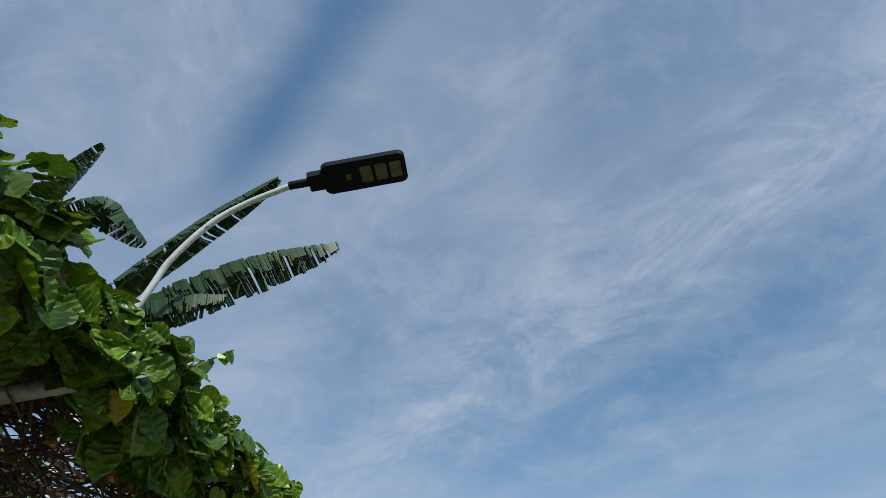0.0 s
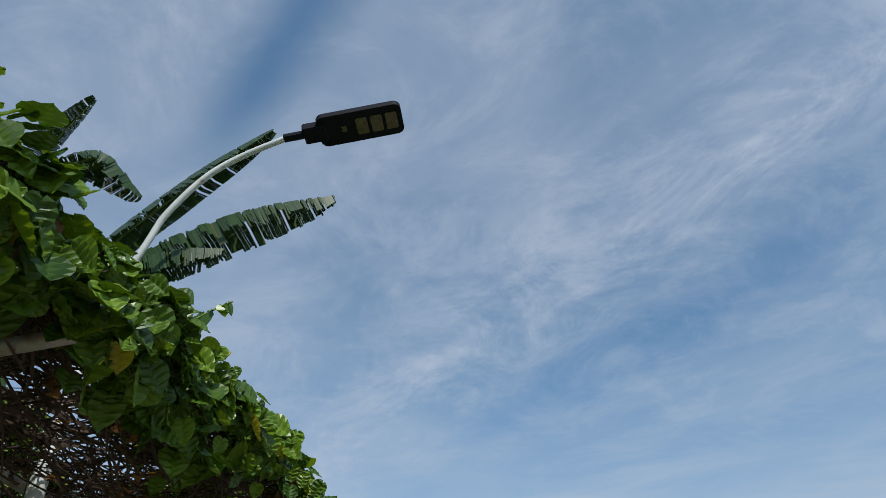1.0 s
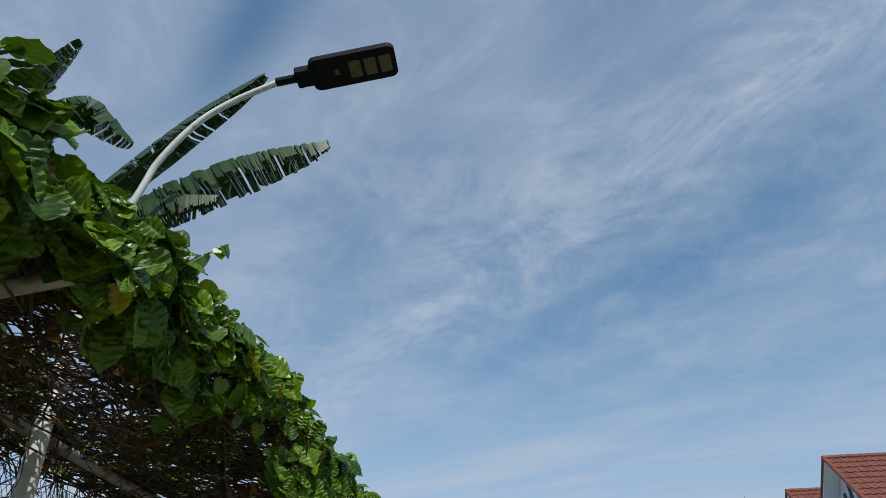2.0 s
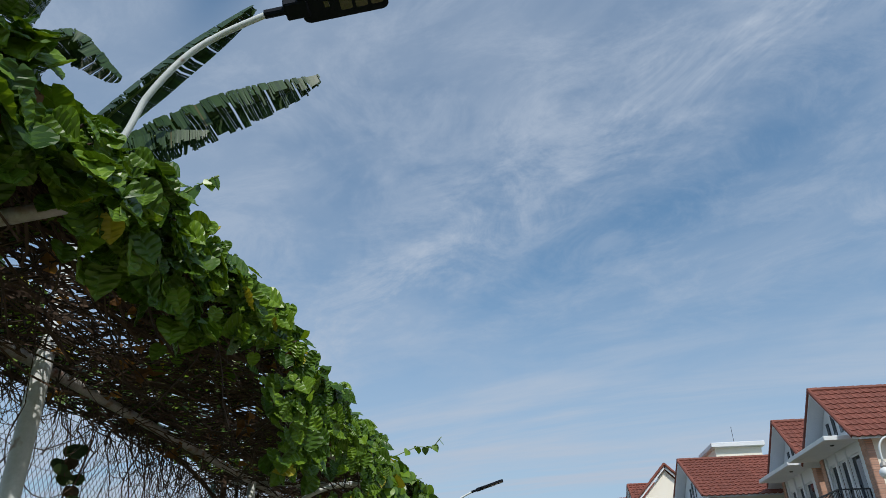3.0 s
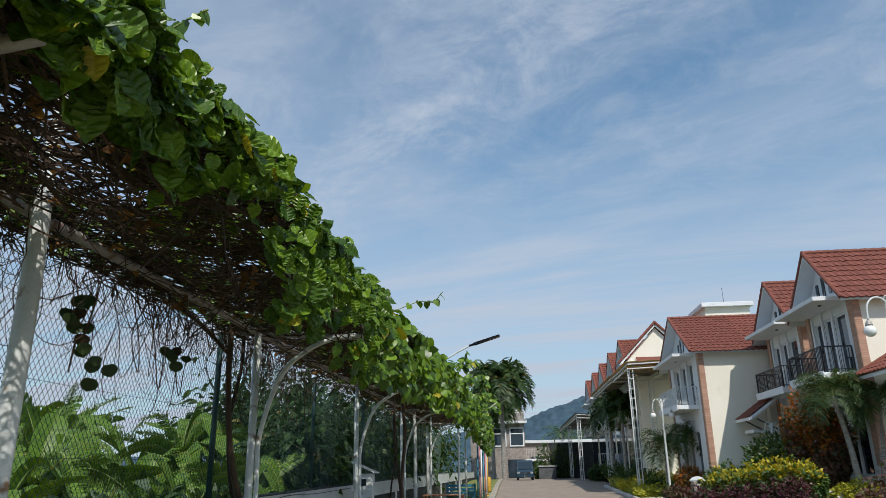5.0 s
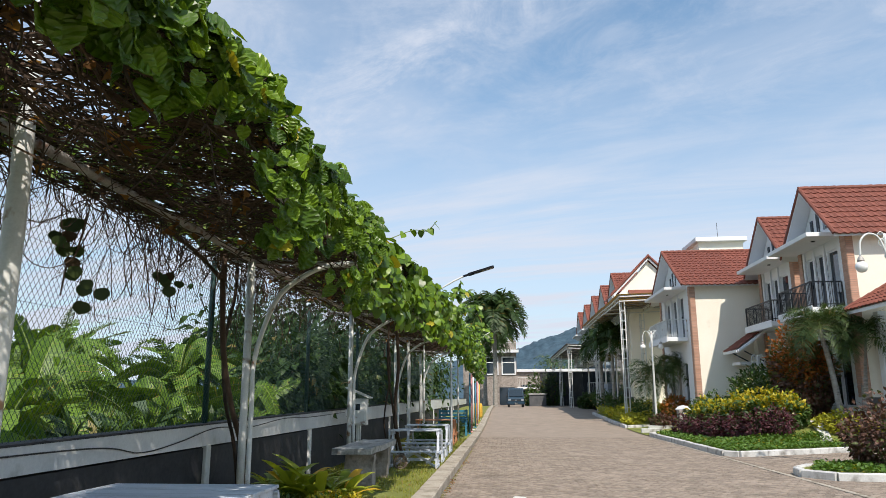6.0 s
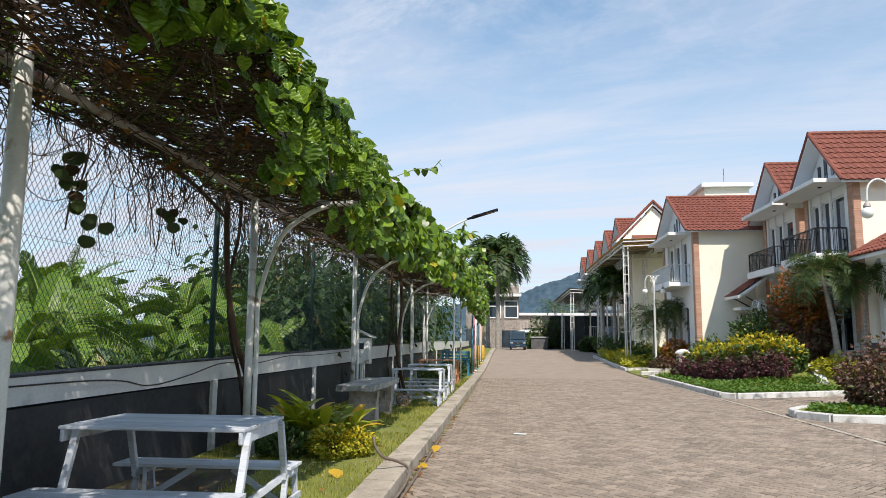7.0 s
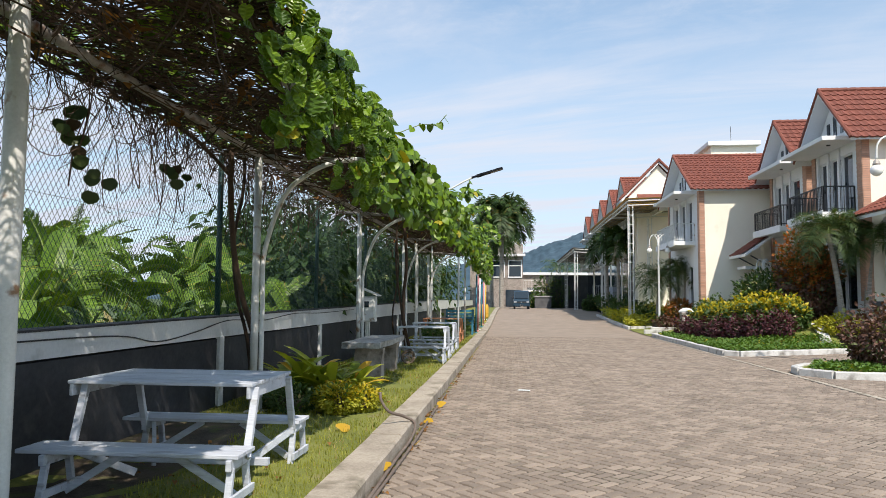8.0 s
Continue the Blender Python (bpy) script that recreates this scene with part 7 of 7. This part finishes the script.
# ---- buildings at the end of the street ----
endb = thing("stone_villa", (0.0, 92, 0.7), "grey stone villa with white balconies closing the street", "house")
part("wall", Geo().box(-5.5, 1.3, 91.5, 100, 0.3, 8.8, 0), M_STONE, endb, "grey stone wall")
for x in (-1.9, 0.3):
    for z in (4.6,):
        w_ = part("window", Geo().box(x - 0.75, x + 0.75, 91.44, 91.497, z, z + 2.0, 0.01), M_GLASS, endb, "large window")
        g = Geo().box(x - 0.9, x - 0.752, 91.38, 91.495, z - 0.15, z + 2.15).box(x + 0.752, x + 0.9, 91.38, 91.495, z - 0.15, z + 2.15).box(x - 0.752, x + 0.752, 91.38, 91.495, z + 2.002, z + 2.15).box(x - 0.752, x + 0.752, 91.38, 91.495, z - 0.15, z - 0.002)
        g.box(x - 0.752, x + 0.752, 91.40, 91.438, z + 1.35, z + 1.45)
        part("window_frame", g, M_WHITE, w_, "white frame")
part("garage_opening", Geo().box(-0.9, 1.0, 91.44, 91.497, 0.7, 2.9, 0), M_GLASS, endb, "dark garage opening")
bal_ = part("roof_terrace", Geo().box(-5.6, 1.6, 90.6, 91.36, 7.2, 7.5, 0.02), M_WHITE, endb, "white terrace slab")
rail(bal_, (-5.5, 90.7), (1.55, 90.7), 7.5, 1.0, M_STEELWHITE, 0.25)
part("upper_room", Geo().box(-5.0, 0.4, 93.5, 99, 8.8, 11.2, 0.02), M_WHITE, endb, "white upper room")
endw = thing("boundary_house", (5.0, 96, 0.7), "low white building with a railing behind the street's end", "house")
part("wall", Geo().box(1.35, 12, 97, 104, 0.3, 5.0, 0), M_STONE, endw)
part("roof_slab", Geo().box(1.32, 12.3, 96.6, 104.3, 5.0, 5.35, 0.02), M_WHITE, endw)
part("gate_opening", Geo().box(2.0, 3.6, 96.94, 96.997, 0.7, 3.3), M_GLASS, endw, "dark opening")
rail(endw, (1.5, 95.4), (4.5, 95.4), 3.0, 1.2, M_STEELWHITE, 0.2)
part("terrace", Geo().box(1.4, 4.6, 95.3, 96.58, 2.7, 2.98, 0.02), M_WHITE, endw)
hedge_wall = thing("boundary_wall", (4.6, 84, 0.7), "dark boundary wall closing the end of the street", "wall")
part("wall", Geo().box(3.9, 9.6, 83.8, 84.0, 0.4, 4.4, 0.01), M_WALLDARK, hedge_wall)
part("coping", Geo().box(3.85, 9.65, 83.74, 84.06, 4.4, 4.5, 0.01), M_WALLDARK, hedge_wall)
for i, (x, y, z, r) in enumerate(((3.3, 82, 4.0, 1.2), (3.0, 81, 2.4, 1.0), (3.6, 83, 1.4, 1.1), (2.6, 80.5, 1.1, 0.8))):
    bush("cloud_pruned_shrub", (x, y, 0.68), (r, r, 0.5 + 0.1 * i), 600, blade_leaf(0.28, 0.14), M_SHRUB, "rounded green shrub before the boundary wall", "shrub", seed=810 + i)
bush("cloud_pruned_shrub", (3.8, 84.8, 0.7), (1.5, 1.2, 1.9), 1400, blade_leaf(0.30, 0.15), M_SHRUB, "tall green shrub before the boundary wall", "shrub", seed=830)
for i, (x, y, rx, rz) in enumerate(((5.2, 82.6, 1.3, 1.85), (7.2, 89.5, 1.4, 1.9), (9.6, 90.0, 1.5, 2.0), (6.6, 61.6, 0.7, 0.55), (7.7, 61.8, 0.7, 0.6), (8.7, 62.0, 0.7, 0.6))):
    bush("clipped_hedge", (x, y, rise(y) if y > 70 else lot(x, y) - 0.05), (rx, 0.7, rz), 1100, blade_leaf(0.24, 0.12), M_TREE, "dark green clipped hedge beside the carport", "hedge", "hedges by the carport", seed=850 + i)
ped = thing("entrance_block", (3.2, 78.5, 0.7), "small stone planter at the end of the street", "planter")
part("body", Geo().box(2.4, 4.2, 78.3, 79.2, 0.6, 1.9, 0.02), M_PLINTH, ped)
part("rim", Geo().box(2.3, 4.3, 78.2, 79.3, 1.9, 2.05, 0.02), M_SLAB, ped)

# ---- hills ----
def hills(name, y, profile, seed, label, mat_):
    g = Geo()
    xs = np.concatenate([np.linspace(-900, -110, 40), np.linspace(-100, 300, 161), np.linspace(320, 1500, 60)])
    rows = 36
    for j in range(rows + 1):
        v = j / rows
        for x in xs:
            h = np.interp(x, [p[0] for p in profile], [p[1] for p in profile])
            h += 4 * noise.noise((x * 0.011, seed, 0)) + 3.0 * noise.noise((x * 0.05, seed, 1)) + 1.6 * noise.noise((x * 0.16, seed, 2))
            rel = math.sin(v * math.pi / 2)
            z = h * rel + 26 * noise.noise((x * 0.016, v * 6, seed)) * v * (1 - v) + 3.2 * noise.noise((x * 0.11, v * 34, seed))
            g.v.append((x, y + 320 * v, max(z, -1) - 0.5))
    n = len(xs)
    for j in range(rows):
        for i in range(n - 1):
            a = j * n + i
            g.f.append((a, a + 1, a + n + 1, a + n))
    ob = part(name, g, mat_, None, smooth=True)
    tagged(ob, label, kind="structure")


hills("backdrop_hill", 900, [(-900, 30), (-250, 36), (0, 76), (26, 84), (113, 116), (142, 128), (320, 190), (600, 240), (1000, 190), (1500, 100)], 3, "blue-green wooded hill in the distance, haze put into its colour", M_HILL)

# ---- pavers, last ----
random.seed(51)
W = 0.11
C45 = math.sqrt(0.5)


def paver_poses(x0, x1, y0, y1):
    """Herringbone at 45 degrees: centre and turn of each paver."""
    cx, cy = (x0 + x1) / 2, (y0 + y1) / 2
    reach = int((abs(x1 - x0) + abs(y1 - y0)) / W) + 4
    out = []
    for a in range(-reach, reach):
        for b in range(-reach // 2, reach // 2):
            for vert in (0, 1):
                u, v = a + 2 * b, a - 2 * b
                if vert:
                    u, v, t = u + 2.5, v + 0.0, 135
                else:
                    u, v, t = u + 1.0, v + 0.5, 45
                x, y = cx + (u + v) * C45 * W, cy + (u - v) * C45 * W
                if x0 < x < x1 and y0 < y < y1:
                    out.append((x, y, t))
    return out


def paver_form():
    l, w, c, h = W - 0.0065, W / 2 - 0.0065, 0.008, 0.0
    v = [(-l, -w, -0.018), (l, -w, -0.018), (l, w, -0.018), (-l, w, -0.018), (-l + c, -w + c, h), (l - c, -w + c, h), (l - c, w - c, h), (-l + c, w - c, h)]
    return v, [(4, 5, 6, 7), (0, 1, 5, 4), (1, 2, 6, 5), (2, 3, 7, 6), (3, 0, 4, 7)]


PV = paver_form()
paver_data = raw_mesh("paver", PV[0], PV[1], M_PAVER, fix=False)


def lay(parent, poses, height, near):
    g = Geo()
    base = np.array([p + (1.0,) for p in PV[0]])
    singles = 0
    for x, y, t in poses:
        sink = 0.010 * noise.noise((x * 0.9, y * 0.9, 0)) - 0.004
        m = Matrix.Translation((x, y, height(x, y) + sink)) @ Matrix.Rotation(radians(t), 4, "Z") @ Matrix.Rotation(random.gauss(0, 0.012), 4, "X") @ Matrix.Rotation(random.gauss(0, 0.006), 4, "Y")
        if near and singles < 300 and near(x, y):
            piece("paver", paver_data, m, parent)
            singles += 1
        else:
            w = base @ np.array(m).T
            k = len(g.v)
            g.v.extend(map(tuple, w[:, :3]))
            g.f.extend(tuple(i + k for i in q) for q in PV[1])
    part("pavers", g, M_PAVER, parent, "interlocking pavers", kind="stuff", fix=False)


lay(road, paver_poses(KX + 0.07, GX - 0.06, -4.0, 31.4), lambda x, y: rise(y), lambda x, y: -1.0 < x < 3.2 and 5.4 < y < 7.0)
lay(drive, [p for p in paver_poses(GX + 0.07, 11.5, 13.0, 24.0) if not inside((p[0], p[1]), ISL_A) and not inside((p[0], p[1]), ISL_B)], lambda x, y: (lot(x, y) * 0.5 - 0.054), None)
tagged(part("edge_strip", Geo().box(GX - 0.05, GX + 0.06, -4.0, 31.0, -0.05, 0.006, 0.004), M_KERB, road, "flush concrete edge strip"))

# the vine's nearest leaves, one by one
leaf_data = raw_mesh("leaf", fine_leaf[0], fine_leaf[1], M_VINE, smooth=False, fix=False)
for m in near_poses:
    piece("leaf", leaf_data, m, vine)
